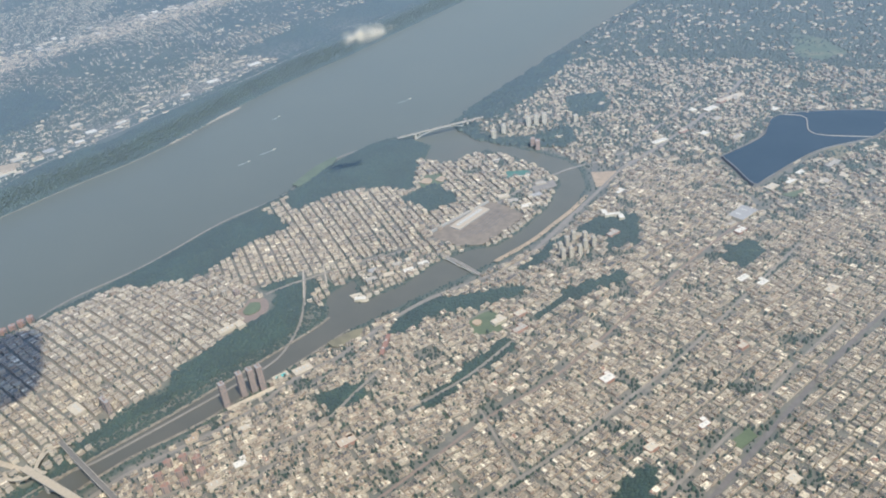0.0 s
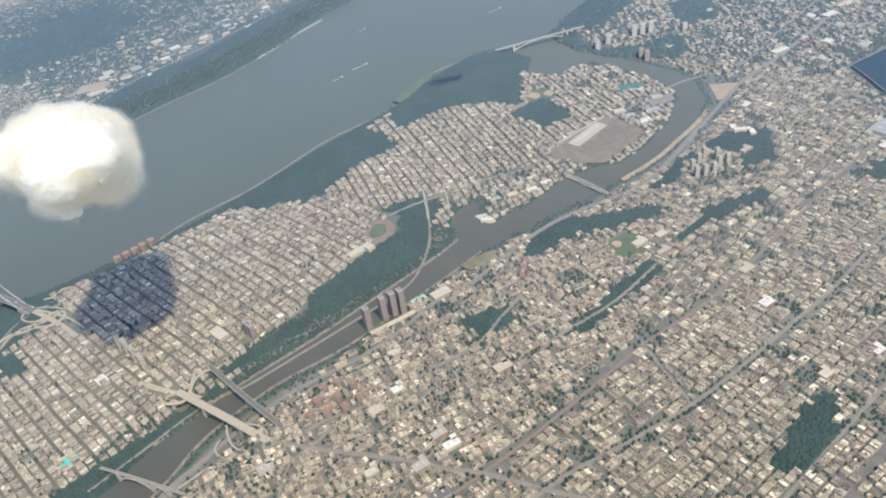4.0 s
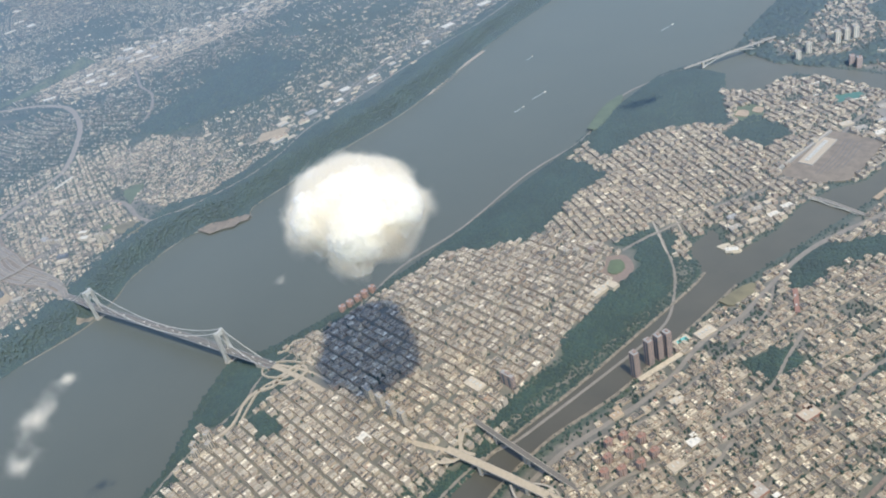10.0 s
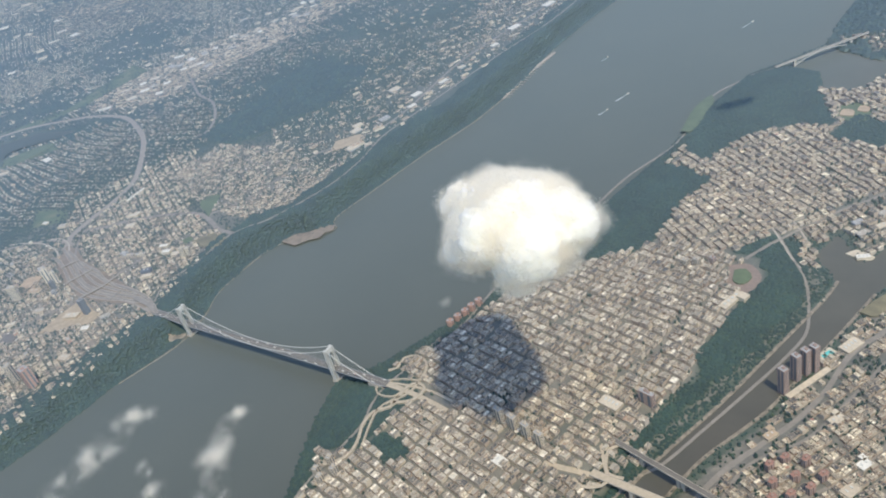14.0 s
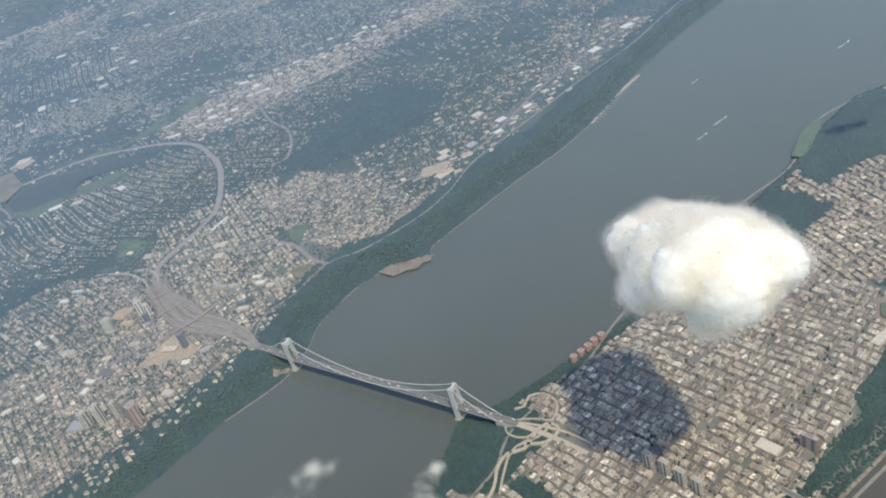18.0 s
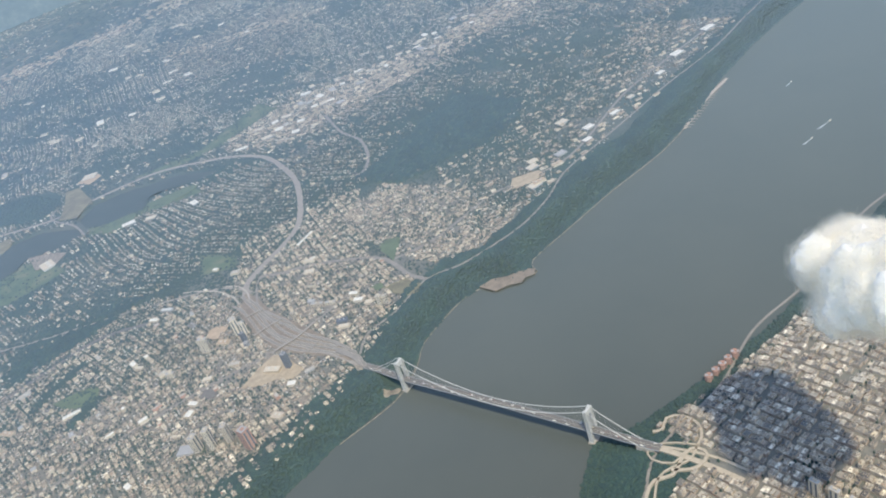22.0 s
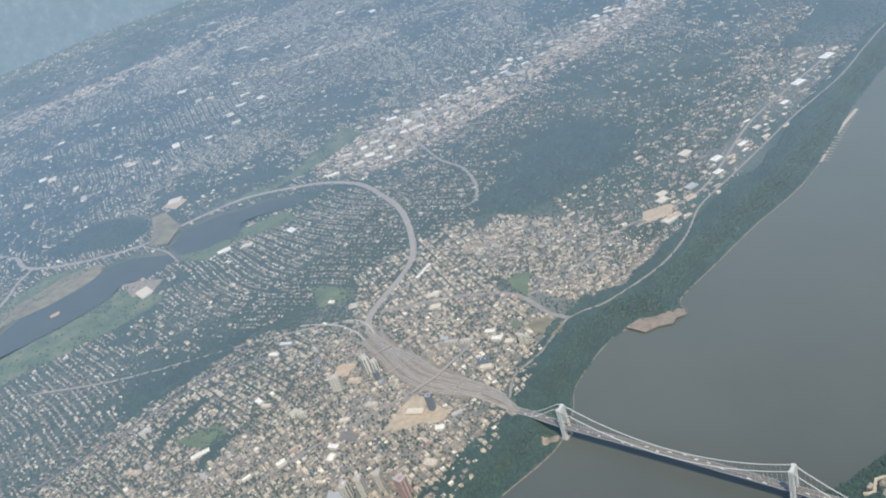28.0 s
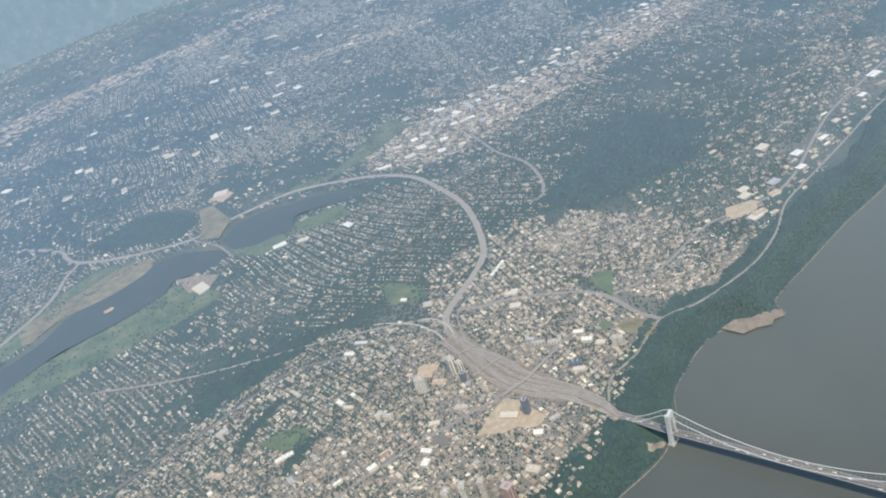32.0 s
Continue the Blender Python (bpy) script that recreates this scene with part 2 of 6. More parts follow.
LAKES=[[(-1153,168),(-1176,224),(-1140,280),(-1108,296),(-1069,341),(-1012,358),(-967,366),(-1000,322),(-1036,294),(-1054,266),(-1024,230),(-1048,195),(-1072,166),(-1102,152)],
 [(-1300,-400),(-1253,-188),(-1272,-95),(-1266,-35),(-1248,24),(-1238,78),(-1212,118),(-1132,143),(-1084,140),(-1091,110),(-1100,82),(-1140,46),(-1122,14),(-1130,-21),(-1144,-74),(-1166,-130),(-1185,-187),(-1190,-400)]]
RES=[(667,707),(703,780),(716,863),(840,905),(835,822),(771,753),(726,658),(716,640),(688,679)]
def sdist(X,Y,poly):
    """Signed distance to a polygon, negative inside."""
    P=np.array(poly,float); Q=np.roll(P,-1,0)
    best=np.full(X.shape,1e18); inside=np.zeros(X.shape,bool)
    for (ax,ay),(bx,by) in zip(P,Q):
        dx,dy=bx-ax,by-ay; u=np.clip(((X-ax)*dx+(Y-ay)*dy)/(dx*dx+dy*dy+1e-9),0,1)
        best=np.minimum(best,(X-ax-u*dx)**2+(Y-ay-u*dy)**2)
        if dy!=0: inside^=((ay>Y)!=(by>Y))&(X<(Y-ay)*dx/dy+ax)
    return np.where(inside,-1,1)*np.sqrt(best)
def sm(v,a,b):
    u=np.clip((v-a)/(b-a),0,1); return u*u*(3-2*u)
def wave(X,Y,s,k=0.): return np.sin(X/s+1.7*np.sin(Y/s*0.7+k)+k)*np.cos(Y/s*1.1+1.3*np.sin(X/s*0.6-k))
def height(X,Y):
    dh=sdist(X,Y,HUDSON); dr=sdist(X,Y,HARLEM)
    wx=np.interp(Y,[p[1] for p in W_SHORE],[p[0] for p in W_SHORE])
    west=X<wx+60
    h=0.5+np.zeros_like(X)
    H=np.interp(Y,[-900,-400,-100,100,900],[10,15,18,20,24])
    nj=H*sm(dh,6,34)*(1-0.9*sm(-X,620,930))+3*wave(X,Y,140)*sm(-X,350,600)+8*sm(-X,1500,2300)*(1+wave(X,Y,260,2))
    nj=nj*(1-0.2*np.exp(-(Y/16)**2)*sm(X,-460,-320))
    hr=sdist(X,Y,H_WEST+[(0,800),(-100,800),(-100,-900)])
    inman=hr<0
    man=10*sm(dh,4,60)*sm(dr,4,42)*(1-0.85*sm(Y,300,390))+10*np.exp(-((X-225)/52)**2-((Y-575)/95)**2)+7*np.exp(-((X-150)/30)**2-((Y-335)/70)**2)
    br=9*sm(dr,6,60)*sm(dh,6,60)+1.2*wave(X,Y,120,1)*sm(dr,60,150)
    h=h+np.where(west,nj,np.where(inman,man,br))
    w=np.minimum(dh,dr)
    for L in LAKES: w=np.minimum(w,sdist(X,Y,L))
    h=np.where(w<8,h*np.clip(w/8,0,1),h)
    h=np.where(w<0,np.maximum(-3,w*0.5),h)
    return h


HIGHBRIDGE = [(317, 295), (337, 290), (355, 236), (357, 205), (333, 138), (318, 94), (304, 52), (289, 16), (283, -8), (285, 22), (289, 42), (307, 96), (301, 126), (313, 180), (324, 228), (312, 253), (285, 256), (309, 291)]
INWOOD_HILL = [(235, 676), (281, 680), (285, 605), (323, 520), (276, 515), (233, 477), (204, 427), (175, 445), (170, 542), (177, 616)]
INWOOD_B = [(318, 497), (340, 552), (391, 517), (372, 476)]
TRYON = [(182, 410), (222, 392), (212, 329), (212, 280), (204, 245), (161, 212), (112, 212), (145, 256), (170, 314), (170, 377)]
TRYON_W = [(104, 215), (108, 240), (116, 263), (126, 311), (155, 398), (173, 414), (190, 400), (185, 330), (172, 270), (150, 240), (130, 215)]
HIGHBRIDGE_S = [(250, -154), (258, -118), (265, -79), (278, -39), (284, -16), (289, 7), (299, -33), (284, -81), (280, -129), (272, -160), (247, -170)]
CAMPUS = [(444, 310), (505, 329), (545, 355), (551, 348), (520, 305), (480, 280), (474, 250), (456, 233), (443, 276)]
MARBLE_WOOD = [(545, 397), (547, 444), (547, 480), (537, 452), (526, 396), (526, 382)]
SQUARE = [(89, -64), (91, -47), (114, -49), (130, -62), (115, -73)]
OVAL_PARK = [(713, 491), (736, 512), (751, 491), (736, 452), (712, 471)]
RIVERDALE = [(268, 770), (330, 760), (350, 850), (350, 1050), (300, 1100), (280, 930)]
NJ_WOOD = [(-573, 342), (-558, 403), (-548, 432), (-590, 535), (-553, 625), (-441, 605), (-395, 498), (-447, 384), (-497, 370)]
NJ_WOOD_E = [(-706, 485), (-649, 582), (-582, 665), (-445, 684), (-376, 587), (-427, 478), (-470, 379), (-520, 350), (-560, 400), (-620, 445)]
NJ_BELT = [(-800, -163), (-759, -171), (-734, -120), (-723, -94), (-714, -29), (-680, 10), (-705, 20), (-742, -24), (-774, -90), (-803, -130)]
VANCORT = [(340, 1043), (488, 1067), (651, 1153), (798, 1020), (1000, 1050), (1000, 1500), (308, 1400)]
GOLF = [(678, 1252), (729, 1228), (776, 1160), (740, 1112), (697, 1132)]
LAKE_GREEN_W = [(-1274, -300), (-1274, -176), (-1290, -70), (-1290, 60), (-1308, 72), (-1371, 20), (-1358, -120), (-1340, -300)]
LAKE_GREEN_E = [(-1182, -300), (-1183, -117), (-1185, -4), (-1082, 50), (-987, 42), (-1017, -53), (-1057, -134), (-1132, -300)]
TEANECK_GREEN = [(-1175, 314), (-1098, 435), (-1147, 646), (-1058, 622), (-1058, 461), (-1107, 346)]
LAKE_GREEN_N = [(-1090, 150), (-1050, 205), (-975, 310), (-930, 300), (-1000, 215), (-1050, 130)]
CEMETERY = [(-700, 117), (-622, 125), (-599, 105), (-641, 74)]
SCHOOL_FIELD = [(-633, -180), (-615, -150), (-596, -138), (-575, -153), (-589, -172), (-611, -180)]
RAILYARD = [(398, 424), (412, 476), (428, 524), (458, 518), (482, 505), (476, 465), (465, 427), (438, 416)]
CONSTRUCTION = [(-389, -77), (-394, -45), (-392, -21), (-375, -18), (-351, -25), (-333, -28), (-337, -46), (-357, -53), (-364, -64)]
TRIANGLE = [(519, 638), (556, 637), (550, 605), (539, 599)]
ENGLEWOOD = [(-1095, 505), (-995, 430), (-870, 480), (-800, 590), (-790, 660), (-715, 830), (-640, 1100), (-600, 1400), (-680, 1420), (-760, 1180), (-860, 890), (-985, 770), (-1045, 640)]
HACKENSACK = [(-2640, 380), (-2640, 760), (-2590, 990), (-2470, 1280), (-2440, 1560), (-2640, 1600), (-2680, 1280), (-2830, 980), (-2900, 740), (-2880, 380)]
TEANECK_ROW = [(-1900, 930), (-1740, 1000), (-1640, 1110), (-1490, 1230), (-1510, 1280), (-1680, 1180), (-1770, 1070), (-1910, 990)]
PAVED = [ENGLEWOOD, HACKENSACK, TEANECK_ROW]
HWY = [(-1711, 21), (-1564, 44), (-1456, 29), (-1327, 85), (-1227, 152), (-1209, 195), (-1182, 260), (-1134, 340), (-1051, 389), (-970, 419), (-884, 421), (-778, 375), (-685, 318), (-601, 240), (-571, 189), (-557, 113), (-541, 69), (-492, 38), (-431, 15), (-369, 6), (-313, 6), (-268, 0)]
PIP = [(-285, 12), (-297, 43), (-288, 84), (-288, 144), (-262, 177), (-244, 214), (-226, 269), (-223, 330), (-232, 394), (-221, 467), (-206, 561), (-193, 646), (-165, 776), (-155, 900), (-140, 1050), (-110, 1300)]
DEEGAN = [(325, -140), (326, -88), (331, -67), (336, -40), (343, -8), (353, 20), (372, 55), (386, 80), (398, 115), (407, 163), (426, 194), (438, 245), (449, 290), (469, 329), (512, 385), (523, 427), (536, 531), (556, 635), (590, 740), (620, 860), (640, 1000)]
HARLEM_DRIVE = [(270, -120), (291, -21), (309, 9), (326, 51), (348, 108), (362, 147), (369, 177), (364, 208), (355, 236), (331, 275), (317, 295)]
PARKWAY = [(70, -260), (55, -125), (60, -90), (68, -50), (62, -25), (60, 10), (78, 90), (82, 173), (110, 259), (129, 376), (160, 466), (160, 562), (177, 616), (229, 664)]
JEROME = [(500, -60), (538, 25), (566, 100), (590, 168), (624, 242), (663, 370), (690, 470), (720, 560)]
CONCOURSE = [(560, -20), (582, 27), (607, 65), (639, 119), (661, 167), (685, 228), (711, 294), (743, 399), (780, 520)]
CROSS_ST = [(638, 121), (603, 153), (580, 175)]
WEBSTER = [(700, 30), (725, 102), (751, 175), (787, 277), (803, 328), (850, 450)]
OGDEN = [(392, -15), (400, 1), (433, 42), (447, 77), (468, 117), (472, 153), (478, 200)]
UNIVERSITY = [(446, 10), (455, 42), (468, 86), (511, 111), (525, 152), (552, 208), (575, 290)]
SEDGWICK = [(356, -23), (365, 26), (396, 61), (413, 102), (431, 154), (444, 202), (440, 242)]
GROVE = [(707, 115), (705, 144), (716, 153), (730, 125), (722, 93), (697, 77)]
HOSPITAL_GREEN = [(550, 473), (569, 514), (607, 536), (630, 472), (602, 444), (590, 470), (576, 470)]
GREEN_A = [(716, 117), (713, 160), (727, 166), (733, 124)]
GREEN_B = [(441, 140), (470, 167), (486, 158), (470, 122)]
GREEN_C = [(531, 154), (548, 230), (564, 271), (578, 263), (557, 210), (544, 159)]
GREEN_D = [(571, 310), (590, 367), (628, 413), (636, 405), (600, 350), (580, 303)]
GREEN_E = [(403, 859), (454, 894), (482, 829), (444, 789)]
GREEN_F = [(271, 716), (296, 750), (340, 700), (389, 715), (419, 725), (445, 750), (470, 720), (458, 702), (416, 694), (361, 694), (330, 700)]
TREELINE = [(424, 59), (471, 89), (501, 138), (526, 174), (547, 223), (558, 256)]
BROADWAY = [(300, 250), (345, 330), (393, 395), (410, 433), (438, 513), (450, 556), (465, 594), (492, 647), (546, 690), (570, 800), (600, 930)]
EXPRESS = [(728, 10), (752, 100), (777, 180), (810, 282), (840, 370), (900, 520)]
ROUTE_W = [(-523, 66), (-569, 63), (-603, 45), (-655, 9), (-697, -18), (-780, -70), (-900, -140), (-1010, -200)]
BERGEN = [(-500, -260), (-484, -197), (-453, -122), (-401, -25), (-383, 28), (-375, 90)]
TURNPIKE = [(-1300, -400), (-1350, -119), (-1423, -13), (-1447, 30)]
PALISADE_AVE = [(-361, 170), (-328, 225), (-309, 329), (-275, 375), (-244, 449), (-248, 625), (-225, 760), (-205, 860)]
ROUTE_4 = [(-541, 95), (-511, 111), (-476, 138), (-400, 167), (-359, 165), (-319, 148), (-289, 145)]
LOOP_ROAD = [(-577, 350), (-577, 370), (-602, 409), (-666, 463), (-762, 509), (-871, 582)]
MARSH_WOOD = [(-1491, 72), (-1471, 212), (-1349, 239), (-1268, 197), (-1265, 151), (-1387, 95)]
PARK_ST_A = [(309, 304), (334, 269), (347, 253)]
PARK_ST_B = [(324, 320), (346, 294)]
FORT_PARK = [(32, -83), (26, -55), (27, -19), (32, 16), (49, 24), (80, 14), (94, 2), (90, -27), (86, -46), (84, -70)]
LEE_GROVE = [(-608, -142), (-572, -149), (-565, -176), (-564, -204), (-571, -186), (-585, -165)]
LEE_BELT = [(-644, -202), (-655, -167), (-657, -113), (-670, -110), (-669, -164), (-654, -199)]
RAIL_CUT = [(-775, -312), (-730, -185), (-715, -129), (-690, -71), (-620, -20)]


def spline(pts, step=6.0):
    """Points at even steps along a smooth curve through the given ones."""
    p = np.array(pts, float)
    q = np.vstack([2 * p[0] - p[1], p, 2 * p[-1] - p[-2]])
    out = []
    for i in range(len(p) - 1):
        a, b2, c, d = q[i:i + 4]
        n = max(2, int(np.hypot(*(c - b2)) / step))
        u = np.linspace(0, 1, n, endpoint=False)[:, None]
        out.append(0.5 * (2 * b2 + (c - a) * u + (2 * a - 5 * b2 + 4 * c - d) * u ** 2 + (3 * b2 - a - 3 * c + d) * u ** 3))
    return np.vstack(out + [p[-1:]])


def near_line(X, Y, pts):
    """Distance to an open line."""
    P = np.array(pts, float)
    best = np.full(X.shape, 1e18)
    for (ax, ay), (bx, by) in zip(P[:-1], P[1:]):
        dx, dy = bx - ax, by - ay
        u = np.clip(((X - ax) * dx + (Y - ay) * dy) / (dx * dx + dy * dy + 1e-9), 0, 1)
        best = np.minimum(best, (X - ax - u * dx) ** 2 + (Y - ay - u * dy) ** 2)
    return np.sqrt(best)


# ---- meshes ----
class Soup:
    """Collects vertices and faces, and becomes one mesh."""

    def __init__(self):
        self.v, self.f, self.m, self.n = [], [], [], 0

    def add(self, verts, faces, mats=0):
        verts, faces = np.asarray(verts, float), np.asarray(faces, int)
        self.v.append(verts)
        self.f.append(faces + self.n)
        self.m.append(np.broadcast_to(np.asarray(mats), (len(faces),)))
        self.n += len(verts)
        return self

    def mesh(self, name, mats, smooth=False):
        me = bpy.data.meshes.new(name)
        v = np.vstack(self.v)
        used = np.zeros(len(v), bool)
        for f in self.f:
            used[f.ravel()] = True
        where = np.cumsum(used) - 1
        v = v[used]
        sizes = np.concatenate([np.full(len(f), f.shape[1]) for f in self.f])
        loops = where[np.concatenate([f.ravel() for f in self.f])]
        me.vertices.add(len(v))
        me.vertices.foreach_set("co", v.ravel())
        me.loops.add(len(loops))
        me.loops.foreach_set("vertex_index", loops)
        me.polygons.add(len(sizes))
        me.polygons.foreach_set("loop_start", np.r_[0, np.cumsum(sizes)[:-1]])
        me.polygons.foreach_set("material_index", np.concatenate(self.m).astype(np.int32))
        me.polygons.foreach_set("use_smooth", np.full(len(sizes), smooth))
        for m in mats if isinstance(mats, (list, tuple)) else [mats]:
            me.materials.append(m)
        me.update(calc_edges=True)
        me.validate()
        return me


def thing(name, data=None, at=(0, 0, 0), turn=0.0, scale=(1, 1, 1), **tags):
    ob = new(name, data)
    ob.matrix_basis = pose(*at, 0, 0, turn) @ Matrix.Diagonal((*scale, 1))
    return tagged(ob, **tags)


def part(name, data, parent, label="", at=(0, 0, 0), turn=0.0, scale=(1, 1, 1)):
    ob = new(name, data)
    ob.parent = parent
    ob.matrix_basis = pose(*at, 0, 0, turn) @ Matrix.Diagonal((*scale, 1))
    return tagged(ob, label) if label else ob


def turned(x, y, u, v, ang):
    c, s = np.cos(ang), np.sin(ang)
    return x + c * u - s * v, y + s * u + c * v


def add_boxes(soup, x, y, z, w, d, h, ang, rim=0.12, drop=0.14):
    """Flat-roofed blocks with a parapet round a sunken roof: slot 0 wall, slot 1 roof."""
    x, y, z, w, d, h, ang = (np.broadcast_to(np.asarray(a, float), np.shape(x)).ravel() for a in (x, y, z, w, d, h, ang))
    n = len(x)
    v = np.zeros((n, 16, 3))
    for k, (su, sv) in enumerate(((-1, -1), (1, -1), (1, 1), (-1, 1))):
        ox, oy = turned(x, y, su * w / 2, sv * d / 2, ang)
        ix, iy = turned(x, y, su * (w / 2 - rim), sv * (d / 2 - rim), ang)
        for row, (px, py, pz) in enumerate(((ox, oy, z), (ox, oy, z + h), (ix, iy, z + h), (ix, iy, z + h - drop))):
            v[:, row * 4 + k] = np.stack([px, py, pz], -1)
    q = [[r * 4 + k, r * 4 + (k + 1) % 4, r * 4 + 4 + (k + 1) % 4, r * 4 + 4 + k] for r in range(3) for k in range(4)] + [[12, 13, 14, 15]]
    faces = (np.array(q)[None] + 16 * np.arange(n)[:, None, None]).reshape(-1, 4)
    soup.add(v.reshape(-1, 3), faces, np.tile([0] * 12 + [1], n))


def add_houses(soup, x, y, z, w, d, h, ang):
    """Gabled houses: slot 0 wall, slot 1 roof."""
    n = len(x)
    v = np.zeros((n, 14, 3))
    for k, (su, sv) in enumerate(((-1, -1), (1, -1), (1, 1), (-1, 1))):
        ox, oy = turned(x, y, su * w / 2, sv * d / 2, ang)
        ex, ey = turned(x, y, su * (w / 2 + 0.06), sv * (d / 2 + 0.1), ang)
        v[:, k] = np.stack([ox, oy, z], -1)
        v[:, 4 + k] = np.stack([ox, oy, z + h], -1)
        v[:, 8 + k] = np.stack([ex, ey, z + h - 0.04], -1)
    for k, su in enumerate((-1, 1)):
        rx, ry = turned(x, y, su * (w / 2 + 0.06), 0 * w, ang)
        v[:, 12 + k] = np.stack([rx, ry, z + h + d * 0.36], -1)
    off = 14 * np.arange(n)[:, None, None]
    q = [[k, (k + 1) % 4, 4 + (k + 1) % 4, 4 + k] for k in range(4)] + [[8, 9, 13, 12], [10, 11, 12, 13]]
    tri = [[11, 8, 12], [9, 10, 13]]
    base = soup.n
    soup.add(v.reshape(-1, 3), (np.array(q)[None] + off).reshape(-1, 4), np.tile([0, 0, 0, 0, 1, 1], n))
    soup.n = base
    soup.add(np.zeros((0, 3)), (np.array(tri)[None] + off).reshape(-1, 3), np.tile([0, 0], n))
    soup.n = base + 14 * n


def add_clumps(soup, x, y, z, r, tall, rng):
    """Tree crowns: uneven domes."""
    n = len(x)
    a = rng.uniform(0, 6.28, n)[:, None] + np.arange(6)[None] * math.pi / 3
    v = np.zeros((n, 13, 3))
    lo = r[:, None] * rng.uniform(0.75, 1.2, (n, 6))
    up = r[:, None] * rng.uniform(0.45, 0.85, (n, 6))
    v[:, :6] = np.stack([x[:, None] + lo * np.cos(a), y[:, None] + lo * np.sin(a), z[:, None] + tall[:, None] * rng.uniform(0.0, 0.25, (n, 6))], -1)
    v[:, 6:12] = np.stack([x[:, None] + up * np.cos(a + 0.5), y[:, None] + up * np.sin(a + 0.5), z[:, None] + tall[:, None] * rng.uniform(0.6, 0.95, (n, 6))], -1)
    v[:, 12] = np.stack([x + r * rng.uniform(-0.2, 0.2, n), y + r * rng.uniform(-0.2, 0.2, n), z + tall * rng.uniform(0.95, 1.15, n)], -1)
    f = []
    for k in range(6):
        j = (k + 1) % 6
        f += [[k, j, 6 + k], [j, 6 + j, 6 + k], [6 + k, 6 + j, 12]]
    soup.add(v.reshape(-1, 3), (np.array(f)[None] + 13 * np.arange(n)[:, None, None]).reshape(-1, 3))


def box_mesh(name, w, d, h, m, rim=0.0, z=0.0):
    s = Soup()
    if rim:
        add_boxes(s, np.array([0.0]), 0.0, z, w, d, h, 0.0, rim, rim)
    else:
        v = [(sx * w / 2, sy * d / 2, z + k * h) for k in (0, 1) for sx, sy in ((-1, -1), (1, -1), (1, 1), (-1, 1))]
        s.add(v, [[0, 1, 5, 4], [1, 2, 6, 5], [2, 3, 7, 6], [3, 0, 4, 7], [4, 5, 6, 7], [3, 2, 1, 0]])
    return s.mesh(name, m)


def bars(name, ends, r, m, sides=4):
    """Straight bars between pairs of points, in one mesh."""
    s = Soup()
    for a, b2 in ends:
        a, b2 = Vector(a), Vector(b2)
        q = (b2 - a).to_track_quat("Z", "Y").to_matrix()
        ring = [q @ Vector((r * math.cos(k * math.tau / sides + 0.785), r * math.sin(k * math.tau / sides + 0.785), 0)) for k in range(sides)]
        v = [a + p for p in ring] + [b2 + p for p in ring]
        s.add([tuple(p) for p in v], [[k, (k + 1) % sides, sides + (k + 1) % sides, sides + k] for k in range(sides)])
    return s.mesh(name, m)


def tube(name, pts, r, m, sides=6):
    s = Soup()
    p = [Vector(q) for q in pts]
    v = []
    for i, c in enumerate(p):
        q = (p[min(i + 1, len(p) - 1)] - p[max(i - 1, 0)]).to_track_quat("Z", "Y").to_matrix()
        v += [tuple(c + q @ Vector((r * math.cos(k * math.tau / sides), r * math.sin(k * math.tau / sides), 0))) for k in range(sides)]
    f = [[i * sides + k, i * sides + (k + 1) % sides, (i + 1) * sides + (k + 1) % sides, (i + 1) * sides + k] for i in range(len(p) - 1) for k in range(sides)]
    return s.add(v, f).mesh(name, m)


def strip(name, pts, width, m, lift=0.25, thick=0.5, z=None, step=6.0):
    """A road along a curve, draped over the ground, with sides."""
    p = spline(pts, step)
    if z is None:
        h = np.maximum(height(p[:, 0], p[:, 1]), 0.3)
        k = np.ones(5) / 5
        h = np.maximum(np.convolve(np.pad(h, 2, mode="edge"), k, "valid"), h) + lift
    else:
        h = np.interp(np.linspace(0, 1, len(p)), np.linspace(0, 1, len(z)), z)
    tang = np.gradient(p, axis=0)
    nor = np.stack([-tang[:, 1], tang[:, 0]], -1) / np.maximum(np.hypot(*tang.T), 1e-6)[:, None]
    a, b2 = p + nor * width / 2, p - nor * width / 2
    v = np.vstack([np.c_[a, h], np.c_[b2, h], np.c_[b2, h - thick], np.c_[a, h - thick]])
    n = len(p)
    i = np.arange(n - 1)
    f = np.vstack([np.stack([i + n * ((k + 1) % 4), i + 1 + n * ((k + 1) % 4), i + 1 + n * k, i + n * k], -1) for k in range(4)])
    return Soup().add(v, f).mesh(name, m)


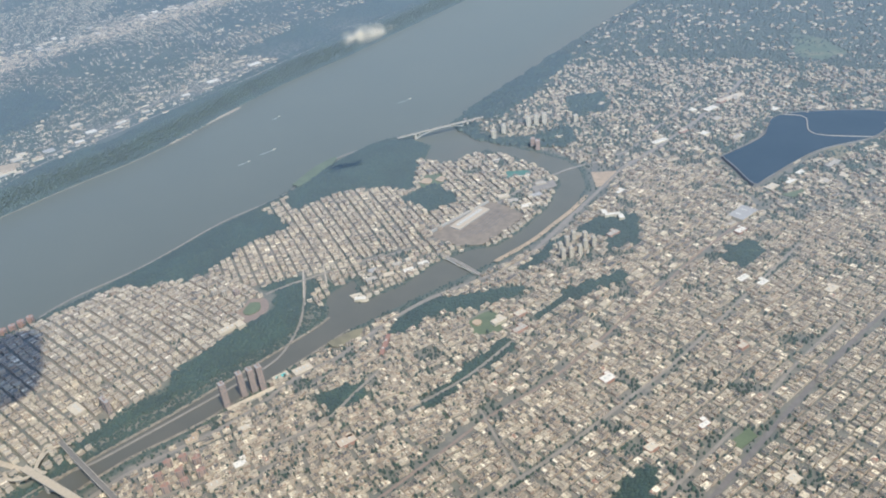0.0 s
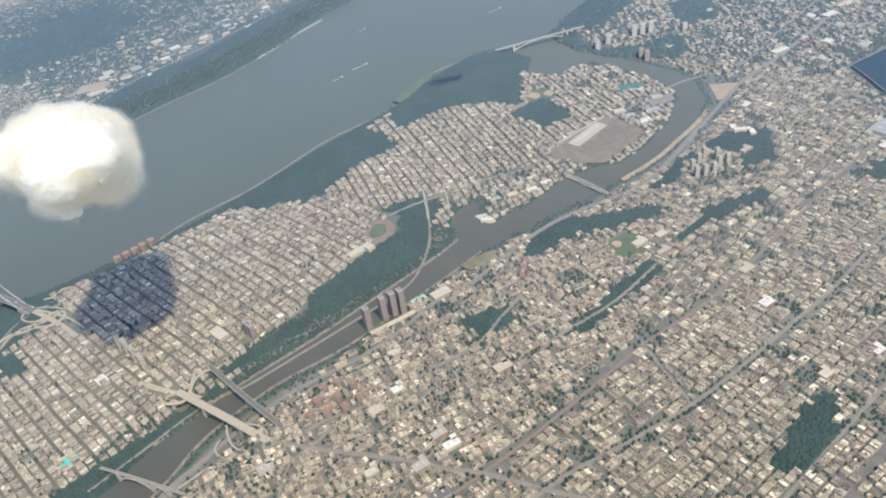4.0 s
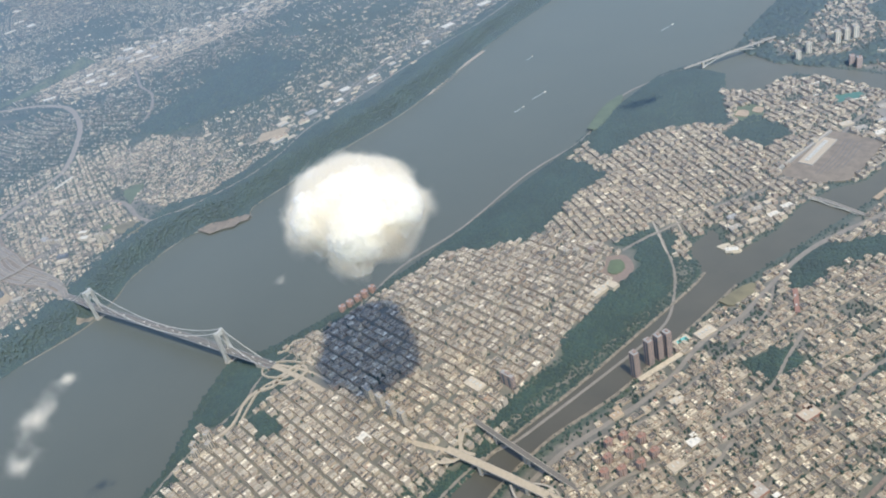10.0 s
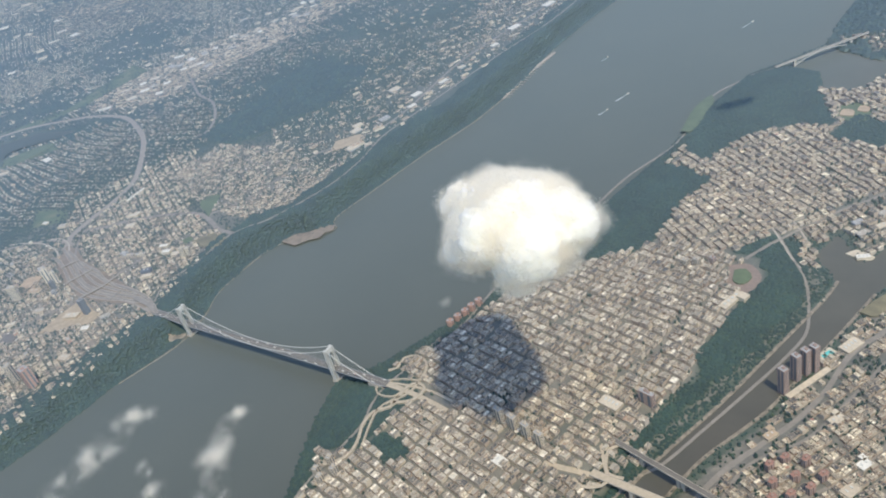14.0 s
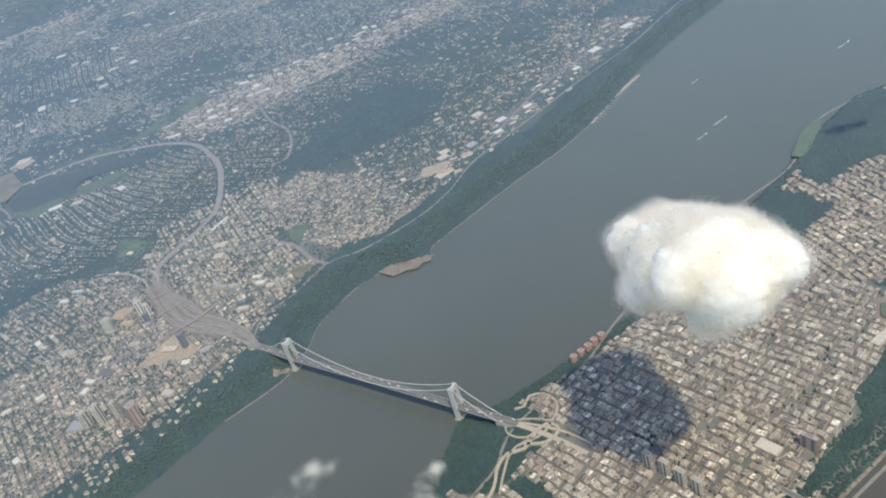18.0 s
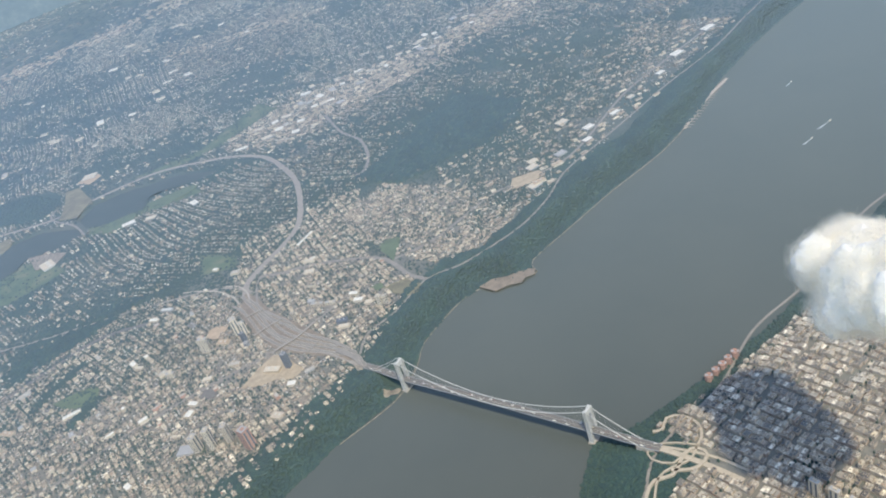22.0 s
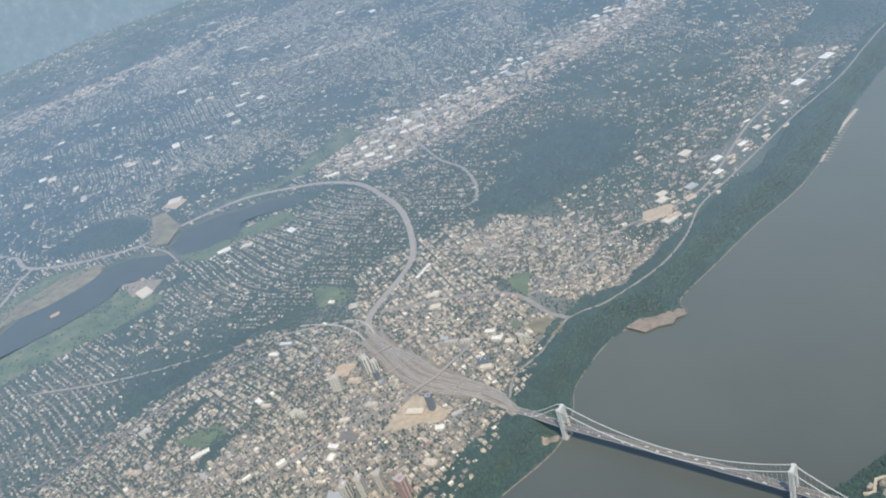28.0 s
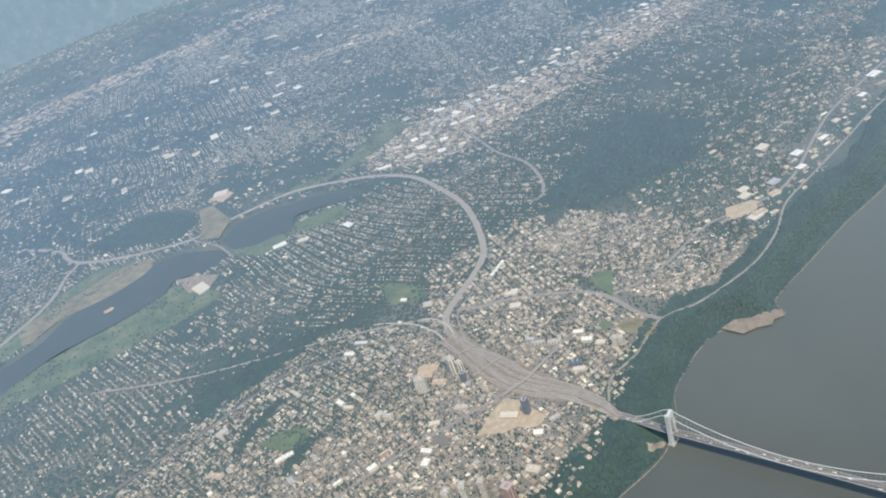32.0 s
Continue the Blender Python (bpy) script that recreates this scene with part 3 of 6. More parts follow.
def sheet(name, poly, m, lift=0.3, step=4.0, smooth=True):
    """A flat field draped over the ground: a fan of rings between outline and centre."""
    p = np.array(poly, float)
    if smooth:
        p = spline(list(p) + [tuple(p[0])], step)[:-1]
    c = p.mean(0)
    rings = [c + (p - c) * k for k in (1.0, 0.75, 0.5, 0.25)]
    v = np.vstack(rings + [c[None]])
    n = len(p)
    i = np.arange(n)
    f = np.vstack([np.stack([k * n + i, k * n + (i + 1) % n, (k + 1) * n + (i + 1) % n, (k + 1) * n + i], -1) for k in range(3)])
    s = Soup()
    hh = np.maximum(height(v[:, 0], v[:, 1]), 0.3) + lift
    if np.ptp(hh) < 4:
        hh = np.full(len(v), hh.max())
    s.add(np.c_[v, hh], f)
    s.n = 0
    s.add(np.zeros((0, 3)), np.stack([3 * n + i, 3 * n + (i + 1) % n, np.full(n, 4 * n)], -1))
    # skirt down into the ground
    s.n = len(v)
    lowv = np.c_[p, hh[:n] - 1.2]
    s.add(lowv, np.zeros((0, 4), int))
    s.n = 0
    s.add(np.zeros((0, 3)), np.stack([(i + 1) % n, i, len(v) + i, len(v) + (i + 1) % n], -1))
    return s.mesh(name, m)

# ---- ground and water ----
def steps(spans):
    out = []
    for a, b2, s in spans:
        out += list(np.arange(a, b2, s))
    return np.array(out + [spans[-1][1]])


gx = steps([(-5200, -2600, 130), (-2600, -1400, 24), (-1400, -700, 10), (-700, -320, 8), (-320, 580, 4.5), (580, 900, 9), (900, 2200, 80)])
gy = steps([(-1600, -400, 80), (-400, -150, 10), (-150, 720, 4.5), (720, 1300, 10), (1300, 2400, 40), (2400, 5200, 140)])
GX, GY = np.meshgrid(gx, gy)
GZ = height(GX, GY)
WOODS = [HIGHBRIDGE, HIGHBRIDGE_S, INWOOD_HILL, INWOOD_B, TRYON, TRYON_W, NJ_WOOD, NJ_BELT, CAMPUS, MARBLE_WOOD, SQUARE, OVAL_PARK, RIVERDALE, GROVE, HOSPITAL_GREEN, GREEN_A, GREEN_B, GREEN_C, GREEN_D, GREEN_E, GREEN_F, MARSH_WOOD, FORT_PARK, LEE_GROVE, LEE_BELT]
HALF_WOODS = [NJ_WOOD_E]
MEADOWS = [GOLF, LAKE_GREEN_W, LAKE_GREEN_E, LAKE_GREEN_N, TEANECK_GREEN, CEMETERY, SCHOOL_FIELD]
west_x = np.interp(GY, [p[1] for p in W_SHORE], [p[0] for p in W_SHORE])
d_hud = sdist(GX, GY, HUDSON)
d_har = sdist(GX, GY, HARLEM)
on_west = GX < west_x + 60
green = np.where(on_west, 0.85 + 0.3 * wave(GX, GY, 60) - 0.75 * sm(-GX, 280, 310) * (1 - sm(-GX, 520, 720)) * sm(GY, -420, -300) * (1 - sm(GY, 100, 200)) - 0.55 * sm(-sdist(GX, GY, [(-520, 242), (-510, 335), (-405, 340), (-319, 320), (-244, 290), (-255, 207), (-297, 175), (-373, 180)]), -20, 20), 0.28 + 0.2 * wave(GX, GY, 37, 0.5))
green = np.where(on_west & (d_hud < 52), 1.0, green)
green = np.where(~on_west & (d_hud < 26), 1.0, green)
green = np.where(~on_west & (d_har < 9), 0.8, green)
green = np.where((GY > 950) & ~on_west, 0.75, green)
for p in WOODS:
    green = np.maximum(green, sm(-sdist(GX, GY, p), -6, 3))
for p in HALF_WOODS:
    green = np.maximum(green, sm(-sdist(GX, GY, p), -60, 40))
for p in PAVED:
    green = np.where(on_west, np.minimum(green, 1 - 0.8 * sm(-sdist(GX, GY, p), -30, 25)), green)
meadow = 0 * green
for p in MEADOWS[:-1]:
    meadow = np.maximum(meadow, sm(-sdist(GX, GY, p), -5, 5))
green = np.clip(green, 0, 1)
ny, nx = GX.shape
i, j = np.meshgrid(np.arange(nx - 1), np.arange(ny - 1))
q = (j * nx + i).ravel()
soup = Soup().add(np.stack([GX, GY, GZ], -1).reshape(-1, 3), np.stack([q, q + 1, q + nx + 1, q + nx], -1))
me = soup.mesh("ground", m_ground, True)
me.attributes.new("green", "FLOAT", "POINT").data.foreach_set("value", green.ravel().astype(np.float32))
me.attributes.new("meadow", "FLOAT", "POINT").data.foreach_set("value", meadow.ravel().astype(np.float32))
thing("ground", me, label="rolling built-up ground with paved streets and leafy yards", category="ground", kind="structure")

wx, wy = np.meshgrid(np.linspace(-700, 1000, 30), np.linspace(-1600, 5200, 60))
n1, n0 = wx.shape
i, j = np.meshgrid(np.arange(n0 - 1), np.arange(n1 - 1))
q = (j * n0 + i).ravel()
water = Soup().add(np.stack([wx, wy, 0 * wx], -1).reshape(-1, 3), np.stack([q, q + 1, q + n0 + 1, q + n0], -1)).mesh("water", m_water, True)
thing("water", water, label="murky grey-green river water, faintly rippled", category="water", kind="structure")
for p in LAKES:
    s = Soup().add([(x, y, 0.25) for x, y in spline(p + p[:1], 15)[:-1]], [list(range(len(spline(p + p[:1], 15)) - 1))])
    thing("lake", s.mesh("lake", m_lake), label="still dark blue lake beside the motorway", category="lake", kind="structure")
rp = spline(RES + RES[:1], 10)[:-1]
s = Soup().add([(x, y, 12.0) for x, y in rp], [list(range(len(rp)))])
thing("reservoir", s.mesh("reservoir", m_res), label="deep blue reservoir held by a stone rim", category="reservoir", kind="structure")
c = rp.mean(0)
for k, (a, b2) in enumerate(((1.0, 1.012),)):
    inner, outer = c + (rp - c) * a, c + (rp - c) * b2
    n = len(rp)
    i = np.arange(n)
    v = np.vstack([np.c_[inner, np.full(n, 11.8)], np.c_[inner, np.full(n, 12.5)], np.c_[outer, np.full(n, 12.5)], np.c_[outer, np.full(n, 7.0)]])
    f = np.vstack([np.stack([r * n + i, r * n + (i + 1) % n, (r + 1) * n + (i + 1) % n, (r + 1) * n + i], -1) for r in range(3)])
    thing("reservoir_rim", Soup().add(v, f).mesh("reservoir_rim", m_rail), label="pale stone rim wall round the reservoir", category="wall", kind="structure")
divider = strip("divider", [(716, 863), (745, 859), (762, 806), (830, 812)], 1.3, m_conc, z=[12.7, 12.7], thick=1.2)
thing("reservoir_divider", divider, label="narrow stone dividing wall across the reservoir", category="wall", kind="structure")

# ---- roads ----
ROADS = [(HWY, 10, m_hwy, "broad pale motorway with many lanes"), (PIP, 2.8, m_road, "pale parkway along the wooded cliff top"), (DEEGAN, 6, m_road, "grey expressway along the river bank"),
         (HARLEM_DRIVE, 2.4, m_road, "riverside drive below the wooded bluff"), (PARKWAY, 2.4, m_road, "pale parkway along the wide river"), (JEROME, 2.6, m_russet, "avenue under a brown elevated railway"),
         (BROADWAY, 3.4, m_road, "wide avenue with an elevated railway"), (CONCOURSE, 3.4, m_road, "broad tree-lined avenue"), (CROSS_ST, 2.4, m_road, "wide cross street"), (WEBSTER, 2.6, m_road, "long straight avenue"), (OGDEN, 2.6, m_road, "curving avenue on the slope"), (UNIVERSITY, 3.0, m_road, "winding avenue along the ridge"), (SEDGWICK, 2.6, m_road, "hillside avenue"), (EXPRESS, 4, m_rail, "sunken railway and road cutting"), (ROUTE_W, 3.4, m_hwy, "curving grey trunk road"),
         (BERGEN, 4, m_road, "straight main street"), (TURNPIKE, 9, m_hwy, "wide motorway past the marsh"), (PALISADE_AVE, 4, m_road, "avenue along the cliff-top shops"),
         (ROUTE_4, 6, m_road, "trunk road joining the parkway"), (LOOP_ROAD, 6, m_road, "curving hillside road"), (PARK_ST_A, 1.8, m_conc, "pale street through the wooded park"), (PARK_ST_B, 1.6, m_conc, "pale street through the wooded park"), (RAIL_CUT, 6, m_rail, "railway siding in a cutting")]
for pts, w, m, text in ROADS:
    thing("road", strip("road", pts, w, m), label=text, category="road", kind="structure")


# ---- where things may stand ----
KEEP = [(RAILYARD, 0), (CONSTRUCTION, 0), (TRIANGLE, 0), (RES, 8)] + [(p, 1) for p in MEADOWS] + [(p, 0) for p in WOODS]
SPOTS = []      # round places taken by single buildings: x, y, radius


def free(x, y, margin=1.0, woods=True, keep=KEEP):
    ok = (sdist(x, y, HUDSON) > 5 + margin) & (sdist(x, y, HARLEM) > 3 + margin)
    for p in LAKES:
        ok &= sdist(x, y, p) > 8
    for p, k in keep:
        if woods or p not in WOODS:
            ok &= sdist(x, y, p) > k
    for pts, w, *_ in ROADS:
        ok &= near_line(x, y, spline(pts, 25)) > w / 2 + margin
    for sx, sy, r in SPOTS:
        ok &= np.hypot(x - sx, y - sy) > r
    return ok


def lots(poly, deg, blk_l, blk_w, street, lot, rng):
    """Lots in two rows a block over a turned street grid: centre, width and depth."""
    a = math.radians(deg)
    p = np.array(poly, float)
    u, v = p[:, 0] * math.cos(a) + p[:, 1] * math.sin(a), -p[:, 0] * math.sin(a) + p[:, 1] * math.cos(a)
    pl, pw = blk_l + street * 1.4, blk_w + street
    n = max(1, int(blk_l / lot))
    ii, jj, rr, kk = (g.ravel() for g in np.meshgrid(np.arange(int(u.min() // pl), int(u.max() // pl) + 1), np.arange(int(v.min() // pw), int(v.max() // pw) + 1), (0, 1), np.arange(n), indexing="ij"))
    w = blk_l / n
    uu = ii * pl + (kk + 0.5) * w + np.sin(jj * 1.3) * pl * 0.12
    vv = jj * pw + blk_w * (0.25 + 0.5 * rr)
    x, y = uu * math.cos(a) - vv * math.sin(a), uu * math.sin(a) + vv * math.cos(a)
    keep = sdist(x, y, poly) < 0
    return x[keep], y[keep], w, blk_w / 2, rr[keep]

# ---- suspension bridge ----
SPAN = 213.4
DECK = 13.0


def deck_z(x):
    return DECK + 0.9 * (1 - ((x + SPAN / 2) / (SPAN / 2)) ** 2) if -SPAN < x < 0 else (DECK - 0.02 * x if x > 0 else DECK + 3.4 * min(1.0, (-SPAN - x) / 40))


bridge = thing("suspension_bridge", None, label="long silver-grey steel suspension bridge with two lattice towers", category="bridge")
for tx in (-SPAN, 0.0):
    tower = part("tower", box_mesh("pier", 6.4, 13.5, 1.6, m_conc), bridge, "steel lattice tower on a concrete pier", at=(tx, 0, 0))
    for sy in (-1, 1):
        s = Soup()
        lv = []
        for z, w, d in ((1.4, 4.2, 3.4), (13, 3.6, 3.0), (27, 3.2, 2.8), (36.2, 3.0, 2.6)):
            lv += [(sx * w / 2 * 0.82, sy * (4.3 - z * 0.012) + qy * d / 2 * 0.82, z) for sx, qy in ((-1, -1), (1, -1), (1, 1), (-1, 1))]
        s.add(lv, [[r * 4 + k, r * 4 + (k + 1) % 4, r * 4 + 4 + (k + 1) % 4, r * 4 + 4 + k] for r in range(3) for k in range(4)] + [[12, 13, 14, 15]])
        leg = part("leg", s.mesh("leg", m_grey), tower)
        ends = []
        for k in range(14):
            z0, z1 = 1.4 + k * 2.5, 3.9 + k * 2.5
            for sx in (-1, 1):
                w0, w1 = 2.0 - z0 * 0.013, 2.0 - z1 * 0.013
                y0, y1 = sy * (4.3 - z0 * 0.012), sy * (4.3 - z1 * 0.012)
                ends += [((sx * w0, y0 - 1.5, z0), (sx * w1, y1 + 1.4, z1)), ((sx * w0, y0 + 1.5, z0), (sx * w1, y1 - 1.4, z1))]
                ends += [((-w0, y0 + sx * 1.5, z0), (w1, y1 + sx * 1.4, z1)), ((w0, y0 + sx * 1.5, z0), (-w1, y1 + sx * 1.4, z1))]
                for qy in (-1, 1):
                    ends.append(((sx * w0, y0 + qy * 1.5, z0), (sx * w1, y1 + qy * 1.4, z1)))
        part("lattice", bars("lattice", ends, 0.2, m_steel), leg)
    for z0, z1, name in ((26.5, 36.4, "arch"), (9.6, 11.4, "cross_beam")):
        s = Soup()
        n = 16
        prof = []
        for k in range(n + 1):
            yy = -3.2 + 6.4 * k / n
            zz = z0 + (5.4 * math.sqrt(max(0, 1 - (yy / 3.25) ** 2)) if name == "arch" else 0)
            prof.append((yy, zz))
        v = [(sx * 1.35, yy, zz) for sx in (-1, 1) for yy, zz in prof] + [(sx * 1.35, yy, z1) for sx in (-1, 1) for yy, _ in prof]
        m1 = n + 1
        f = []
        for k in range(n):
            f += [[k, k + 1, 2 * m1 + k + 1, 2 * m1 + k], [m1 + k + 1, m1 + k, 3 * m1 + k, 3 * m1 + k + 1], [k + 1, k, m1 + k, m1 + k + 1], [2 * m1 + k, 2 * m1 + k + 1, 3 * m1 + k + 1, 3 * m1 + k]]
        s.add(v, f)
        part(name, s.mesh(name, m_steel), tower)
    for sy in (-1, 1):
        part("saddle", box_mesh("saddle", 3.4, 2.2, 0.8, m_steel, z=36.2), tower, at=(0, sy * 3.9, 0))
dx = np.linspace(-274, 62, 85)


def ribbon(name, y0, y1, lift, thick, m):
    v = [(x, yy, deck_z(x) + zz) for x in dx for yy, zz in ((y0, lift), (y1, lift), (y1, lift - thick), (y0, lift - thick))]
    f = [[i * 4 + k, i * 4 + (k + 1) % 4, i * 4 + 4 + (k + 1) % 4, i * 4 + 4 + k] for i in range(len(dx) - 1) for k in range(4)]
    return Soup().add(v, f).mesh(name, m)


part("upper_deck", ribbon("upper_deck", -3.5, 3.5, 0.0, 0.35, m_lane), bridge, "grey roadway with lanes of traffic")
part("lower_deck", ribbon("lower_deck", -3.2, 3.2, -1.9, 0.35, m_dark), bridge)
part("median", ribbon("median", -0.12, 0.12, 0.15, 0.15, m_conc), bridge)
for sy in (-1, 1):
    part("walkway", ribbon("walkway", sy * 3.5, sy * 4.2, 0.12, 0.3, m_girder), bridge)
    ends = []
    for i in range(len(dx) - 1):
        a, b2 = dx[i], dx[i + 1]
        za, zb = deck_z(a), deck_z(b2)
        ends += [((a, sy * 3.4, za - 2.1), (b2, sy * 3.4, zb - 0.2)), ((a, sy * 3.4, za - 0.2), (b2, sy * 3.4, zb - 2.1)), ((a, sy * 3.4, za - 2.1), (a, sy * 3.4, za)), ((a, sy * 3.4, za - 2.1), (b2, sy * 3.4, zb - 2.1))]
    part("truss", bars("truss", ends, 0.13, m_dark), bridge, "dark stiffening truss between the decks")
    for off in (-0.28, 0.28):
        yy = sy * 3.9 + off
        pts = [(-252, yy, deck_z(-252))] + [(-SPAN - 38 * (1 - k / 6) * 0.98, yy, deck_z(-250) + (36.8 - DECK) * (k / 6) ** 1.15) for k in range(1, 6)]
        pts += [(-SPAN + SPAN * k / 40, yy, 14.6 + (36.8 - 14.6) * (2 * k / 40 - 1) ** 2) for k in range(41)]
        pts += [(44 * k / 6, yy, deck_z(44) + (36.8 - DECK) * (1 - k / 6) ** 1.15) for k in range(1, 7)]
        part("main_cable", tube("main_cable", pts, 0.2, m_steel, 6), bridge)
    ends = []
    for k in range(1, 58):
        x = -SPAN + SPAN * k / 58
        ends.append(((x, sy * 3.9, deck_z(x)), (x, sy * 3.9, 14.6 + 22.2 * (2 * k / 58 - 1) ** 2)))
    for k in range(1, 11):
        u = k / 11
        ends += [((44 * u, sy * 3.9, deck_z(44 * u)), (44 * u, sy * 3.9, deck_z(44) + 23.8 * (1 - u) ** 1.15)), ((-SPAN - 38 * u, sy * 3.9, deck_z(-240)), (-SPAN - 38 * u, sy * 3.9, deck_z(-240) + 23.8 * (1 - u) ** 1.15))]
    for pair in ends:
        part("suspender", bars("suspender", [pair], 0.05, m_steel, 3), bridge)
part("anchorage", box_mesh("anchorage", 16, 9, 10.4, m_conc), bridge, "massive pale concrete anchorage", at=(50, 0, 1))
part("anchorage", box_mesh("anchorage", 16, 12, 12.0, m_conc), bridge, "massive pale concrete anchorage", at=(-256, 0, 0.5))

# ---- clouds ----
def cloud_mat(name, dense):
    """White vapour: light wanders through the dense body; loose droplets let it through."""
    m, t, b = mat(name, 1.0, 0.0)
    b.inputs["Base Color"].default_value = (1.0, 0.96, 0.885, 1)
    b.inputs["Specular IOR Level"].default_value = 0.0
    if dense:
        b.inputs["Subsurface Weight"].default_value = 1.0
        b.inputs["Subsurface Radius"].default_value = (1, 1, 1)
        b.inputs["Base Color"].default_value = (1.0, 0.94, 0.82, 1)
        b.inputs["Subsurface Scale"].default_value = 22.0
        return m
    tr, mx = (t.nodes.new(k) for k in ("ShaderNodeBsdfTranslucent", "ShaderNodeMixShader"))
    tr.inputs[0].default_value = (1.0, 0.96, 0.885, 1)
    mx.inputs[0].default_value = 0.5
    t.links.new(b.outputs[0], mx.inputs[1])
    t.links.new(tr.outputs[0], mx.inputs[2])
    t.links.new(mx.outputs[0], t.nodes["Material Output"].inputs[0])
    return m


m_cloud, m_fleck = cloud_mat("cloud_white", True), cloud_mat("cloud_droplets", False)
bm = bmesh.new()
bmesh.ops.create_icosphere(bm, subdivisions=3, radius=1)
SMALL = np.array([vv.co[:] for vv in bm.verts])
SMALL_F = np.array([[vv.index for vv in ff.verts] for ff in bm.faces])
bm.free()


def vapour(name, lobes, base, m, parent, label, voxel, billows, swell=0.0, flat=0.85):
    """One heap of vapour: lobes merged, softened and billowed."""
    heap = Soup()
    for x, y, z, r in lobes:
        heap.add(SMALL * (r + swell) * [1, 1, flat] + [x - base[0], y - base[1], z - base[2]], SMALL_F)
    one = part(name, heap.mesh(name, m, True), parent, label)
    mod = one.modifiers.new("merge", "REMESH")
    mod.mode, mod.voxel_size, mod.use_smooth_shade = "VOXEL", voxel, True
    mod = one.modifiers.new("soften", "SMOOTH")
    mod.factor, mod.iterations = 0.6, 10
    for scale, strength in billows:
        tex = bpy.data.textures.new("billow", "CLOUDS")
        tex.noise_scale, tex.noise_depth = scale, 4
        mod = one.modifiers.new("billow", "DISPLACE")
        mod.texture, mod.strength, mod.mid_level, mod.texture_coords = tex, strength, 0.5, "GLOBAL"
    return one


def flecks(name, at, size, m, parent, label, rng):
    """Loose droplets of vapour: very many tiny grains in one mesh."""
    n = len(at)
    v = rng.normal(0, 1, (n, 3, 3))
    v = v / np.linalg.norm(v, axis=2, keepdims=True) * size[:, None, None] + at[:, None]
    return part(name, Soup().add(v.reshape(-1, 3), np.arange(3 * n).reshape(-1, 3)).mesh(name, m), parent, label)


def curl(p, s, k=0.0):
    """Uneven thickness of vapour, about -1 to 1."""
    x, y, z = (p / s).T
    return (np.sin(x + 1.7 * np.sin(0.8 * y + k) + k) + np.sin(1.1 * y + 1.5 * np.sin(0.9 * z - k)) + np.sin(1.2 * z + 1.6 * np.sin(0.7 * x + 2 * k))) / 2.2


rng = np.random.default_rng(5)
LOBES = [(216, 15, 200, 31), (258, -18, 224, 30), (249, 0, 209, 28), (222, -6, 212, 27), (204, 33, 200, 22), (267, -39, 224, 20), (231, -27, 221, 20), (240, 18, 185, 18), (273, -15, 227, 22), (192, 12, 209, 16), (243, -42, 230, 16), (237, 6, 212, 28),
         (219, 24, 197, 27), (189, 24, 194, 15), (258, -9, 218, 29), (204, -6, 188, 14), (210, 39, 197, 20), (246, 6, 197, 23), (249, -27, 191, 10), (213, -30, 206, 11), (240, -12, 221, 27), (255, -39, 206, 11), (249, -30, 233, 20), (285, -15, 230, 15)]
BASE = (234, -3, 211)
LOBES = [(BASE[0] + 1.06 * (x - BASE[0]), BASE[1] + 1.06 * (y - BASE[1]), BASE[2] + 1.06 * (z - BASE[2]), r + 2.0) for x, y, z, r in LOBES]
cloud = thing("cumulus_cloud", None, BASE, label="bright white heaped cloud with frayed edges above the city", category="cloud")
extra = []
for k in range(240):
    cx, cy, cz, r = LOBES[rng.integers(0, len(LOBES))]
    d = Vector(rng.normal(0, 1, 3)).normalized()
    rr = rng.uniform(2, 7)
    extra.append((cx + d.x * (r - rr * 0.5), cy + d.y * (r - rr * 0.5), cz + d.z * (r - rr * 0.5), rr))
vapour("cloud_body", LOBES + extra, BASE, m_cloud, cloud, "dense white body of the cloud", 1.4, ((16.0, 9.0), (6.0, 5.0), (2.4, 2.0)), -3.2, 1.0)
balls = np.array(LOBES, float)
which = rng.choice(len(balls), 2600000, p=balls[:, 3] ** 2 / (balls[:, 3] ** 2).sum())
ray = rng.normal(0, 1, (len(which), 3))
ray /= np.linalg.norm(ray, axis=1, keepdims=True)
where = balls[which, :3] + ray * (balls[which, 3:4] + rng.uniform(-5, 9, (len(which), 1)))
deep = np.full(len(which), 99.0)
for bx, by, bz, br in LOBES:
    deep = np.minimum(deep, np.linalg.norm(where - [bx, by, bz], axis=1) - br - 2.0)
ragged = deep + 3.4 * curl(where, 6.5, 0.6) + 1.9 * curl(where, 2.8, 2.0) + 0.9 * curl(where, 1.2, 1.0)
ok = (deep > -6.5) & (rng.random(len(which)) < np.clip((2.6 - ragged) / 9.0, 0, 0.75) ** 1.3)
where, deep = where[ok], deep[ok]
flecks("cloud_fringe", where - np.array(BASE), rng.uniform(0.22, 0.47, len(where)) * np.clip(0.95 - deep * 0.05, 0.55, 1.1), m_fleck, cloud, "torn white vapour round the body", rng)
